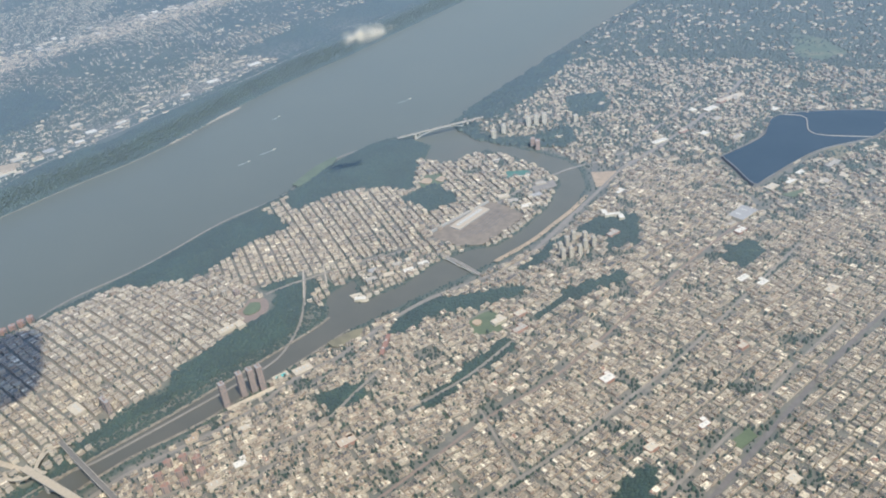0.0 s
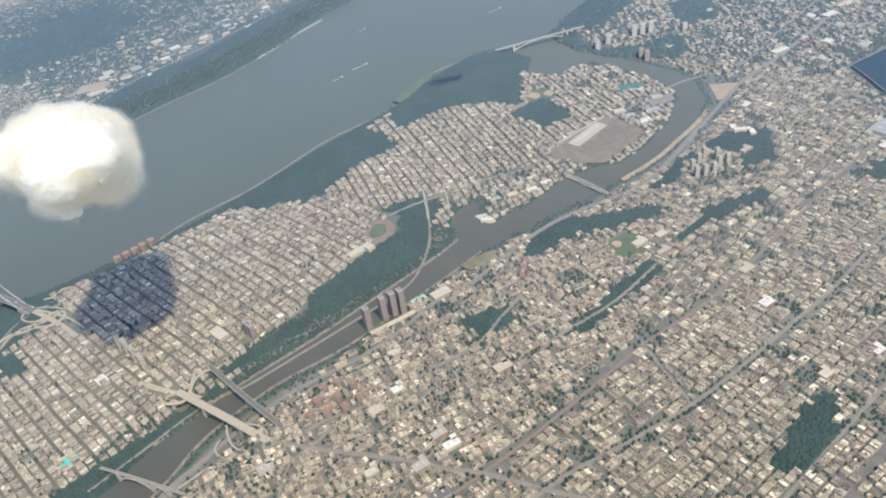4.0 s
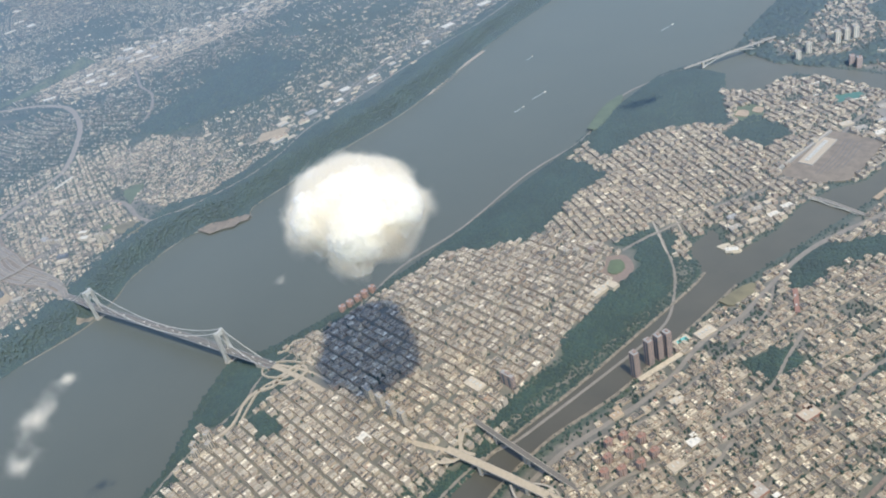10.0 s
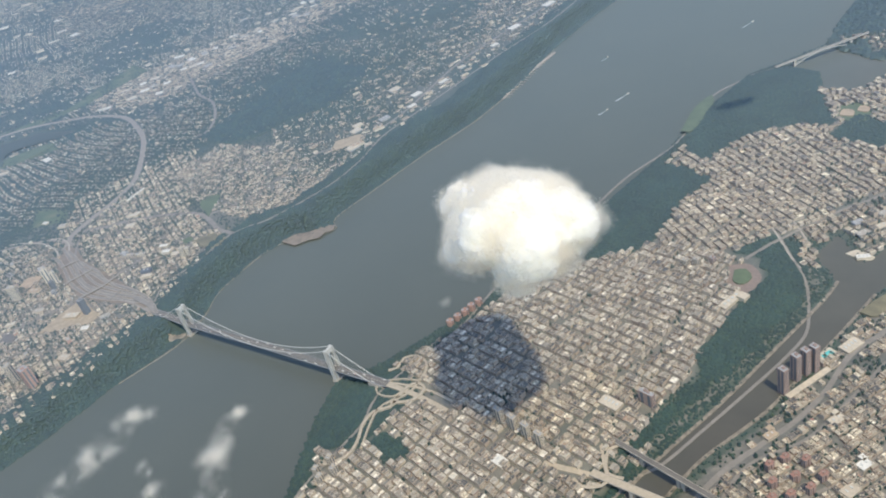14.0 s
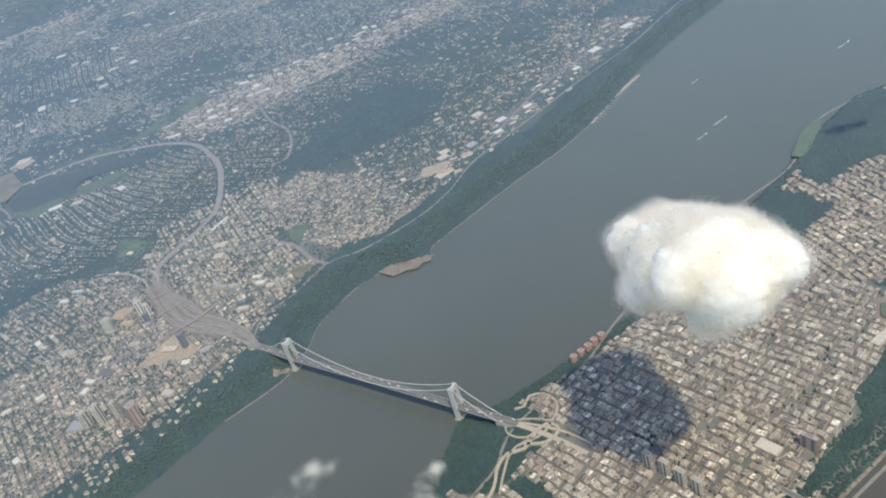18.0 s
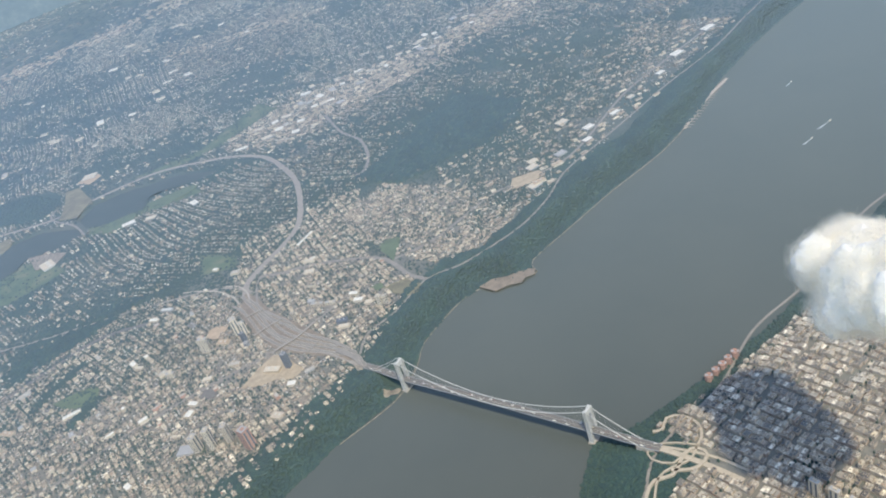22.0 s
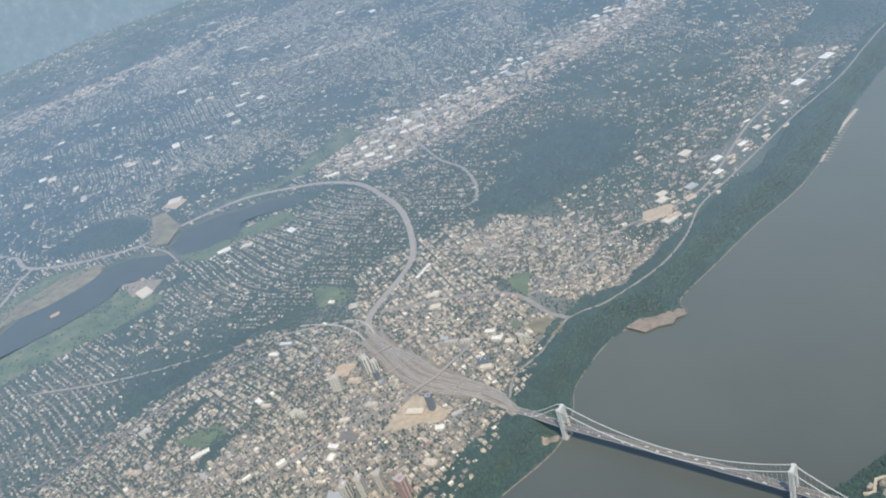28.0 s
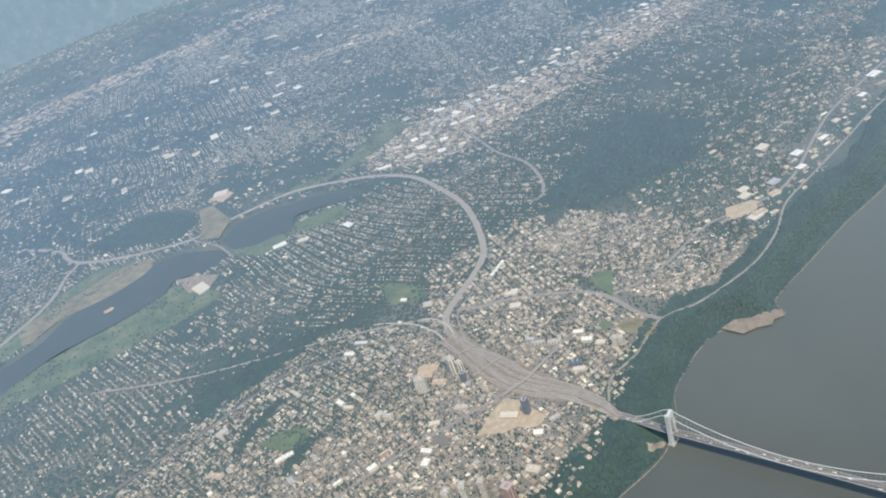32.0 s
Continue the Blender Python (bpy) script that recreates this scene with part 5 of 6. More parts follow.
# ---- fields, pools and quays ----
FIELDS = [("turf_field", [(411, 606), (423, 591), (449, 611), (439, 620)], m_turf, "green artificial turf field"), ("running_track", [(289, 237), (306, 243), (321, 226), (315, 203), (298, 207)], m_russet, "reddish running track above the wooded bluff"),
          ("track_infield", [(296, 230), (305, 234), (313, 224), (309, 213), (300, 214)], m_grass, "grass inside the running track"), ("river_meadow", [(402, 212), (415, 238), (425, 244), (428, 231), (415, 210)], m_marsh, "riverside lawn with a ball field"),
          ("ball_field", [(518, 280), (529, 302), (547, 298), (553, 278), (532, 265)], m_grass, "green ball field with a sandy infield"), ("infield", [(523, 279), (524, 284), (530, 285), (532, 279), (528, 276)], m_sand, "sandy ball field infield"),
          ("ball_field", [(316, 540), (319, 569), (344, 573), (354, 543), (338, 529)], m_grass, "park ball fields in the valley"), ("infield", [(320, 543), (321, 556), (332, 556), (334, 543)], m_sand, "sandy infield"), ("infield", [(336, 556), (337, 567), (347, 566), (347, 554)], m_sand, "sandy infield"),
          ("river_fields", [(157, 486), (154, 543), (164, 580), (175, 545), (170, 490)], m_grass, "narrow riverside sports fields"), ("infield", [(160, 500), (159, 514), (167, 514), (168, 500)], m_sand, "sandy infield by the wide river"), ("infield", [(159, 535), (159, 550), (168, 550), (168, 536)], m_sand, "sandy infield by the wide river"),
          ("rail_yard", RAILYARD, m_yard, "brown ballast of the rail yard"), ("building_site", CONSTRUCTION, m_soil, "bare sandy building site"), ("vacant_ground", TRIANGLE, m_sand, "bare sandy ground by the railway"), ("school_field", SCHOOL_FIELD, m_grass, "dark green school field"),
          ("river_point", [(-230, 166), (-222, 184), (-206, 192), (-194, 210), (-181, 213), (-176, 204), (-184, 196), (-183, 186), (-196, 178), (-206, 164)], m_yard, "sandy landing point with a car park on the shore"), ("infield", [(-1205, -60), (-1200, -45), (-1190, -50), (-1196, -62)], m_sand, "sandy infield"),
          ("ball_field", [(-500, 2), (-520, -8), (-515, -26), (-495, -22)], m_sand, "orange ball field by the towers"), ("river_lot", [(376, 290), (384, 298), (394, 294), (400, 290), (393, 284)], m_cream, "pale quay apron"), ("toll_plaza", [(-290, 2), (-300, 16), (-355, 24), (-425, 36), (-470, 44), (-500, 56), (-530, 60), (-510, 28), (-445, -2), (-390, -12), (-330, -2)], m_yard, "worn tan and grey ground between the plaza lanes"), ("parking_lot", [(-420, -84), (-436, -94), (-428, -108), (-412, -98)], m_lane, "grey parking lot"),
          ("cliff_clearing", [(-292, -52), (-288, -36), (-284, -36), (-287, -52)], m_dirt, "bare strip among the cliff trees"), ("cliff_clearing", [(-306, -70), (-302, -58), (-292, -60), (-294, -72)], m_dirt, "small cleared lookout among the cliff trees"), ("shore_bank", [(-234, -16), (-222, -4), (-219, -10), (-228, -22)], m_dirt, "bare bank by the bridge tower foot"), ("lake_park", [(-1132, 47), (-1100, 67), (-1051, 82), (-1034, 44), (-1067, 25), (-1090, 34)], m_dirt, "sandy park ground by the lake"), ("interchange_verge", [(-1320, 240), (-1300, 262), (-1254, 246), (-1195, 226), (-1180, 200), (-1160, 170), (-1202, 155), (-1256, 200)], m_marsh, "tan verge of the motorway interchange"), ("vacant_ground", [(-1333, 276), (-1330, 318), (-1290, 312), (-1283, 276)], m_sand, "bare sandy lot by the interchange"), ("marsh", [(-1300, -172), (-1340, -142), (-1323, -38), (-1317, 40), (-1268, 86), (-1236, 52), (-1247, -23), (-1278, -93), (-1268, -170)], m_marsh, "brown and green marsh along the lake"), ("lawn", [(-1062, 157), (-1024, 210), (-995, 174), (-1025, 142)], m_grass, "lake-side lawn"), ("lawn", [(-1032, 243), (-980, 314), (-962, 302), (-984, 230)], m_grass, "lake-side lawn with paths"), ("lawn", [(-357, 167), (-383, 214), (-398, 208), (-400, 190)], m_grass, "green cemetery lawn"), ("park_lawn", [(-334, 117), (-313, 140), (-283, 130), (-295, 110)], m_marsh, "dry park lawn above the cliff"), ("ball_field", [(-353, 112), (-345, 124), (-335, 118), (-340, 108)], m_grass, "small ball field above the cliff"), ("park_lawn", [(730, 488), (745, 500), (745, 487)], m_grass, "park lawn"), ("sports_field", [(777, 752), (791, 780), (808, 768), (800, 735)], m_marsh, "dry sports fields by the reservoir"), ("sports_field", [(748, 626), (769, 647), (762, 624)], m_grass, "sports field by the reservoir"), ("parking_lot", [(474, 560), (492, 588), (482, 602), (462, 575)], m_road, "grey paved depot yard"), ("tennis_courts", [(769, 211), (779, 231), (786, 224), (777, 205)], m_grass, "green tennis courts"), ("quarry_lot", [(-300, 370), (-270, 395), (-262, 370), (-285, 345)], m_soil, "bare tan building lot")]
KEEP += [(p, 0.5) for _, p, _, _ in FIELDS]
for n, (name, p, m, text) in enumerate(FIELDS):
    thing(name, sheet(name, p, m, (1.6 if name in ("infield", "track_infield") else 0.25) + 0.012 * n, smooth=name not in ("river_point", "building_site", "rail_yard", "parking_lot", "tennis_courts", "vacant_ground", "turf_field", "lake_park", "interchange_verge")), label=text, category="field", kind="structure")
for cx, cy, deg, w, d in ((390, 156, 62, 10, 6), (243, -109, 70, 15, 10)):
    z = float(height(np.array([cx]), np.array([cy]))[0]) + 0.5
    pool = thing("swimming_pool", box_mesh("pool_deck", w + 5, d + 4, 1.0, m_cream), (cx, cy, z - 0.6), deg, label="turquoise swimming pool in a pale deck", category="pool")
    part("water", box_mesh("water", w, d, 0.2, m_pool), pool, "turquoise water", at=(0, 0, 0.86))
m_pier = plain("pier_timber", (0.50, 0.42, 0.33), 0.8, 0.4)
thing("shore_path", strip("shore_path", [(xx + 0.6, yy) for xx, yy in W_SHORE if -120 < yy < 700], 0.7, m_dirt, z=[0.7, 0.7], thick=1.0), label="pale stony path along the foot of the cliff", category="path", kind="structure")
thing("marina_pier", strip("marina_pier", [(-133, 556), (-134, 640), (-127, 716)], 5, m_pier, z=[0.8, 0.8], thick=1.2), label="long sandy breakwater with boat slips", category="pier", kind="structure")
for k in range(18):
    thing("jetty", box_mesh("jetty", 7, 0.7, 0.5, m_pier), (-127.5 + 0.02 * k, 562 + k * 8.2, 0.05), 0, label="small jetty with moored boats", category="jetty", group="marina jetties")
for k in range(7):
    r = [(432 + 3.2 * k, 432 - 1.6 * k), (441 + 3.8 * k, 470 - 2.5 * k), (446 + 4.2 * k, 508 - 2.0 * k)]
    thing("rail_track", strip("rail_track", r, 0.9, m_rail, lift=0.75, thick=0.2), label="dark rail track in the yard", category="track", group="rail yard tracks")


PLAZA = [[(-268, 0), (-289, 10), (-321, 11), (-352, 8), (-384, 6), (-417, 8), (-446, 19), (-472, 31), (-504, 43), (-532, 54)], [(-290, 12), (-324, 18), (-354, 19), (-386, 20), (-422, 26), (-450, 30), (-486, 43), (-515, 51)], [(-290, 9), (-331, 4), (-356, -2), (-384, -6), (-417, -3), (-443, 4), (-477, 19), (-508, 31), (-527, 33)],
         [(-368, 17), (-395, 23), (-421, 31), (-445, 35), (-470, 39)], [(-310, 6), (-360, 3), (-400, 1), (-440, 12), (-480, 28)], [(-320, 14), (-360, 13), (-400, 13), (-440, 24), (-480, 36)]]
thing("plaza_road", strip("plaza_road", [(-250, 0), (-272, 1), (-290, 7), (-318, 10)], 6.5, m_road, z=[deck_z(-250) + 0.12, deck_z(-272) + 0.1, float(height(np.array([-300.0]), np.array([9.0]))[0]) + 1.3, float(height(np.array([-318.0]), np.array([10.0]))[0]) + 1.2], thick=1.2), label="grey carriageway leading off the bridge", category="road", kind="structure")
for k, q in enumerate(PLAZA):
    thing("plaza_road", strip("plaza_road", q, 3.0 if k < 3 else 2.2, m_road, lift=0.85 + 0.05 * k, thick=0.9), label="grey carriageway of the toll plaza", category="road", kind="structure")
    for side in (-1, 1):
        edge = [(px + side * 0.3 * (1.9 if k < 3 else 1.4), py + side * (1.9 if k < 3 else 1.4)) for px, py in q]
        thing("lane_kerb", strip("lane_kerb", edge, 0.4, m_conc, lift=0.95 + 0.05 * k, thick=0.9), label="pale concrete kerb between plaza lanes", category="kerb", kind="structure")
    ROADS.append((q, 5.0, m_road, ""))
for q, w in (([(-395, -18), (-391, -4), (-383, 17), (-379, 46)], 3.0), ([(-445, -3), (-439, 15), (-432, 32)], 2.0), ([(-486, 20), (-481, 30), (-475, 40)], 2.4), ([(-352, -3), (-351, 16)], 1.2)):
    thing("overpass", strip("overpass", q, w, m_hwy, lift=2.4, thick=0.8), label="concrete street overpass across the plaza lanes", category="bridge", kind="structure")


for line, side in ((H_WEST, -1), (H_EAST, 1)):
    bank = [(xx + side * 1.0, yy) for xx, yy in line if -130 < yy < 260]
    thing("river_bank", strip("river_bank", bank[:next((k for k in range(1, len(bank)) if bank[k][1] < bank[k - 1][1] - 20), len(bank))], 2.6, m_dirt, z=[0.75, 0.75], thick=1.0), label="bare tan river bank with low scrub", category="bank", kind="structure")

thing("rail_spit", strip("rail_spit", [(492, 400), (512, 452), (523, 501), (531, 541), (534, 575)], 5.0, m_sand, z=[1.2, 1.2], thick=1.6), label="pale sandy strip with sidings along the river bend", category="bank", kind="structure")

# ---- smaller bridges ----
def arch_bridge(name, label, pts, zs, width, m, feet, deck=None):
    """A road bridge: deck, parapets and round ribs between the feet."""
    b3 = thing(name, None, label=label, category="bridge")
    part("deck", strip("deck", pts, width, deck or m_road, z=zs, thick=0.7), b3)
    a, e = np.array(pts[0], float), np.array(pts[-1], float)
    d = (e - a) / np.hypot(*(e - a))
    nrm = np.array([-d[1], d[0]])
    for side in (-1, 1):
        off = nrm * side * (width / 2)
        part("parapet", strip("parapet", [tuple(np.array(q) + off) for q in pts], 0.35, m_conc, z=[v + 0.35 for v in zs], thick=1.2), b3)
        for f0, f1 in feet:
            p0, p1 = a + (e - a) * f0 + off * 0.7, a + (e - a) * f1 + off * 0.7
            zt = np.interp((f0 + f1) / 2, np.linspace(0, 1, len(zs)), zs) - 1.0
            arc = [(*(p0 + (p1 - p0) * k / 12), 0.5 + (zt - 0.5) * (1 - (2 * k / 12 - 1) ** 2)) for k in range(13)]
            part("arch_rib", tube("arch_rib", arc, 0.5, m), b3)
            part("posts", bars("posts", [(q, (q[0], q[1], zt + 0.6)) for q in arc[1:-1:2]], 0.22, m), b3)
    for f in sorted({v for ft in feet for v in ft}):
        c = a + (e - a) * f
        part("pier", box_mesh("pier", 3.0, width, max(zs) - 0.9, m_conc), b3, at=(c[0], c[1], -0.4), turn=math.degrees(math.atan2(d[1], d[0])))
    return b3


arch_bridge("arch_bridge", "long stone and steel arch road bridge over the narrow river", [(262, 14), (322, -4), (388, -22)], [10.8, 11.2, 10.4], 4.0, m_dark, [(0.28, 0.52), (0.55, 0.8)], m_lane)
arch_bridge("motorway_bridge", "broad motorway bridge on a steel arch", [(268, -22), (320, -27), (378, -33)], [9.6, 10, 9.6], 6.0, m_dark, [(0.3, 0.68)], m_ramp)
arch_bridge("swing_bridge", "low pale road bridge at the bend", [(425, 394), (455, 384), (492, 368)], [2.0, 2.6, 2.0], 3.6, m_steel, [(0.15, 0.5), (0.5, 0.85)])
arch_bridge("high_arch_bridge", "slender pale arch bridge over the creek mouth", [(222, 655), (262, 702), (312, 760)], [8.5, 9.5, 9.5], 3.4, m_steel, [(0.2, 0.8)])
arch_bridge("aqueduct_bridge", "tall slender stone footbridge over the narrow river", [(268, -103), (305, -98), (348, -94)], [8.5, 8.5, 8.5], 1.6, m_conc, [(0.2, 0.6), (0.6, 0.78)])
RAMPS = [([(60, 0), (80, -1), (105, -4), (132, -9)], 11.6, 5.0), ([(60, 2), (80, 5), (105, 6), (132, 2)], 11.3, 2.4), ([(78, -18), (88, -14), (96, -8), (99, 6), (89, 10), (82, 2), (81, -22), (70, -32), (70, -48), (77, -65), (77, -81), (60, -93)], None, 2.6), ([(88, 12), (88, 22), (80, 36), (62, 45), (50, 39), (52, 26), (45, 21)], None, 2.4),
         ([(88, 13), (88, -3), (78, -15), (72, -29), (77, -49), (85, -70)], None, 1.6), ([(88, 13), (64, 9), (51, -1), (60, -13), (77, -11), (81, 2)], None, 1.5), ([(283, 13), (272, 2), (275, -12), (282, -26), (276, -33), (267, -36), (258, -32)], 9.8, 2.6), ([(260, 12), (271, -7), (280, -19), (292, -19)], 9.9, 2.6), ([(329, -32), (340, -42), (353, -47), (364, -42), (369, -34), (372, -23)], 7.5, 1.5), ([(336, -30), (346, -24), (357, -23), (366, -27), (367, -34)], 8.0, 1.4), ([(332, -44), (334, -52), (342, -56), (350, -54), (361, -45), (364, -35)], 4.5, 1.3), ([(332, -90), (340, -66), (344, -47), (346, -34)], 2.6, 1.5), ([(310, -111), (316, -108), (326, -114), (332, -115)], None, 1.2), ([(426, -92), (411, -70), (400, -43), (405, -23), (409, -7)], None, 1.8), ([(490, -61), (485, -47), (485, -17), (490, 14), (490, 59), (488, 90)], None, 1.6), ([(375, -32), (407, -25), (436, -17), (477, -6), (505, -2), (530, 5), (590, 12), (660, 22)], None, 4.2), ([(232, -28), (250, -27), (270, -23)], None, 5.0),
         ([(-472, 31), (-508, 59), (-534, 86), (-542, 115), (-543, 153)], None, 2.6), ([(-508, 47), (-532, 63), (-556, 69), (-577, 64)], None, 2.2), ([(-521, 40), (-547, 49), (-579, 52), (-613, 44), (-636, 35)], None, 2.2), ([(-1209, 195), (-1240, 230), (-1270, 215), (-1255, 170), (-1227, 152)], None, 4.0), ([(-1227, 152), (-1190, 150), (-1130, 148), (-1070, 130)], None, 4.0)]
for pts, z, w in RAMPS:
    x0 = pts[0][0]
    thing("ramp", strip("ramp", pts, w, m_ramp if 0 < x0 < 300 else m_road if w > 2.5 or x0 > 380 else m_conc, 1.7 if 0 < x0 < 200 else 0.55, 1.6 if 0 < x0 < 200 else 0.6, None if z is None else [z] * 2), label="pale concrete ramp of the interchange", category="road", kind="structure")
    ROADS.append((pts, w, m_conc, ""))

# ---- boats and bridge traffic ----
m_wake = plain("wake_foam", (0.62, 0.66, 0.66), 0.7, 0.6)
for x, y, deg, l in ((49, 585, 70, 5), (39, 538, 72, 3.5), (147, 824, 68, 5), (373, 221, 60, 3), (-30, 700, 80, 3)):
    hull = Soup().add([(-l / 2, -0.7, 0), (l * 0.3, -0.7, 0), (l / 2, 0, 0), (l * 0.3, 0.7, 0), (-l / 2, 0.7, 0), (-l / 2, -0.8, 0.7), (l * 0.3, -0.8, 0.7), (l * 0.56, 0, 0.9), (l * 0.3, 0.8, 0.7), (-l / 2, 0.8, 0.7)],
                      [[0, 1, 6, 5], [1, 2, 7, 6], [2, 3, 8, 7], [3, 4, 9, 8], [4, 0, 5, 9]]).add([(-l / 2, -0.8, 0.65), (l * 0.3, -0.8, 0.65), (l * 0.56, 0, 0.8), (l * 0.3, 0.8, 0.65), (-l / 2, 0.8, 0.65)], [[0, 1, 2, 3, 4]]).mesh("hull", m_white)
    boat = thing("boat", None, (x, y, 0), deg, label="white motor boat trailing a pale wake", category="boat")
    part("hull", hull, boat)
    part("cabin", box_mesh("cabin", l * 0.35, 1.0, 0.8, m_cream), boat, at=(-l * 0.1, 0, 0.68))
    part("wake", Soup().add([(-l / 2, -0.3, 0.06), (-l / 2, 0.3, 0.06), (-l * 5, 1.6, 0.06), (-l * 5, 0.4, 0.06), (-l * 4, 0, 0.06), (-l * 5, -1.2, 0.06)], [[0, 1, 2, 3, 4, 5]]).mesh("wake", m_wake), boat, "pale foam wake")
m_car = varied("car_paint", [(0.0, (0.8, 0.8, 0.78)), (0.4, (0.1, 0.1, 0.11)), (0.6, (0.4, 0.4, 0.42)), (0.8, (0.4, 0.08, 0.06))], 1, 0.1, 0.4, islands=False)
truck_body, truck_cab = box_mesh("cargo_box", 2.6, 0.55, 0.72, m_white), box_mesh("cab", 0.6, 0.52, 0.55, m_car)
car_body, car_top = box_mesh("car_body", 0.95, 0.38, 0.18, m_car), box_mesh("cabin", 0.5, 0.34, 0.14, m_glass)
tr = np.random.default_rng(3)
for k in range(110):
    x = -258 + 320 * (k + tr.uniform(0, 0.8)) / 110
    y = (-2.9, -2.2, -1.5, -0.8, 0.8, 1.5, 2.2, 2.9)[tr.integers(0, 8)]
    if k % 4 == 0:
        one = thing("truck", truck_body, (x, y, deck_z(x) + 0.08), 0, label="white box truck on the bridge roadway", category="truck", group="bridge traffic")
        part("cab", truck_cab, one, at=(1.65 if y < 0 else -1.65, 0, 0))
    else:
        one = thing("car", car_body, (x, y, deck_z(x) + 0.05), 0, label="car on the bridge roadway", category="car", group="bridge traffic")
        part("cabin", car_top, one, at=(0, 0, 0.18))

# ---- districts ----
rng = np.random.default_rng(11)
BRONX_W = [(330, -300), (450, -300), (510, -20), (560, 100), (580, 180), (550, 262), (470, 330), (420, 240), (350, 20)]
BRONX_E = [(450, -300), (1000, -300), (1000, 700), (720, 560), (650, 330), (614, 231), (560, 100), (510, -20)]
BRONX_M = [(470, 330), (550, 262), (580, 180), (614, 231), (650, 330), (690, 470), (720, 560), (660, 700), (560, 640), (540, 480)]
BRONX_N = [(262, 750), (560, 640), (660, 700), (720, 560), (1000, 700), (1000, 1060), (620, 1100), (350, 1040), (330, 800)]
HEIGHTS = [(55, -300), (275, -300), (290, -60), (300, 60), (310, 180), (300, 250), (225, 260), (120, 205), (70, 110), (30, 30), (30, -60)]
INWOOD = [(150, 262), (330, 258), (400, 270), (500, 420), (520, 560), (480, 640), (370, 670), (240, 680), (150, 450)]
EC_GRID = [(-520, 242), (-510, 335), (-405, 340), (-319, 320), (-244, 290), (-255, 207), (-297, 175), (-373, 180)]
WESTWARD = [(-640, -500), (-700, 0), (-560, 330), (-440, 380), (-360, 600), (-280, 1000), (-160, 2000), (-900, 2400), (-2300, 2400), (-2600, 900), (-2300, 0), (-1900, -500)]


def block_of(name, label, poly, deg, blk_l, blk_w, street, lot, tall, skip=0.08, near=None, count=0, group=""):
    """Flat-roofed buildings over a street grid. The ones closest to a spot are things of their own."""
    x, y, w, d, row = lots(poly, deg, blk_l, blk_w, street, lot, rng)
    x, y = x + 3.0 * wave(x, y, 60, 0.4), y + 3.0 * wave(x, y, 75, 1.7)
    k = free(x, y, 1.2) & (rng.random(len(x)) > skip) & ~((x > 0) & (y < 760) & (sdist(x, y, HUDSON) < 17)) & ~((x > 330) & (wave(x, y, 21, 1.0) + 0.7 * wave(x, y, 9) > 0.98))
    x, y = x[k], y[k]
    a = np.full(len(x), math.radians(deg))
    ww, dd = w * rng.choice([0.8, 0.98, 1.03, 1.8], len(x), p=[0.10, 0.34, 0.40, 0.16]), d * rng.uniform(0.80, 0.98, len(x))
    h = tall * rng.choice([0.35, 0.7, 0.95, 1.1, 1.6], len(x), p=[0.10, 0.22, 0.32, 0.29, 0.07]) * rng.uniform(0.9, 1.1, len(x))
    x, y = turned(x, y, rng.uniform(-0.15, 0.15, len(x)), (row[k] * 2 - 1) * (d - dd) * 0.5, a)
    twin = rng.random(len(x)) < 0.25
    ww = np.where(twin, ww * 0.97, ww)
    off = dd * 0.26
    bx, by = turned(x[twin], y[twin], 0, off[twin], a[twin])
    ax, ay = turned(x[twin], y[twin], 0, -off[twin], a[twin])
    x, y = np.where(twin, 0, x), np.where(twin, 0, y)
    x[twin], y[twin] = ax, ay
    dd = np.where(twin, dd * 0.47, dd)
    x, y, a, ww, dd, h = np.r_[x, bx], np.r_[y, by], np.r_[a, a[twin]], np.r_[ww, ww[twin] * 0.9], np.r_[dd, dd[twin]], np.r_[h, h[twin] * rng.uniform(0.6, 1.2, twin.sum())]
    side_of = np.r_[row[k], row[k][twin]]
    z = height(x, y) - 0.6
    single = np.zeros(len(x), bool)
    if count:
        single[np.argsort(np.hypot(x - near[0], y - near[1]))[:count]] = True
    s = Soup()
    j = ~single
    court = j & (rng.random(len(x)) < 0.45) & (ww > 3.2)
    solid = j & ~court
    add_boxes(s, x[solid], y[solid], z[solid], ww[solid], dd[solid], h[solid] + 0.6, a[solid])
    for side in (-1, 1):
        cx, cy = turned(x[court], y[court], side * ww[court] * 0.29, 0, a[court])
        add_boxes(s, cx, cy, z[court], ww[court] * 0.41, dd[court], h[court] + 0.6, a[court])
    cx, cy = turned(x[court], y[court], 0, (side_of[court] * 2 - 1) * dd[court] * 0.25, a[court])
    add_boxes(s, cx, cy, z[court], ww[court] * 0.26, dd[court] * 0.45, h[court] + 0.5, a[court])
    b2 = j & (tall > 1.5)
    for big in (1.0, 0.7):
        bx, by = turned(x[b2], y[b2], ww[b2] * rng.uniform(-0.33, 0.33, b2.sum()), dd[b2] * rng.uniform(-0.3, 0.3, b2.sum()), a[b2])
        add_boxes(s, bx, by, z[b2] + h[b2], big * rng.uniform(0.6, 1.3, b2.sum()), big * rng.uniform(0.5, 1.1, b2.sum()), 0.6 + rng.uniform(0.1, 0.7, b2.sum()), a[b2], 0.05, 0.02)
    thing(name, s.mesh(name, [m_wall, m_tar if tall > 3.2 else m_roof]), label=label, category="buildings", kind="stuff")
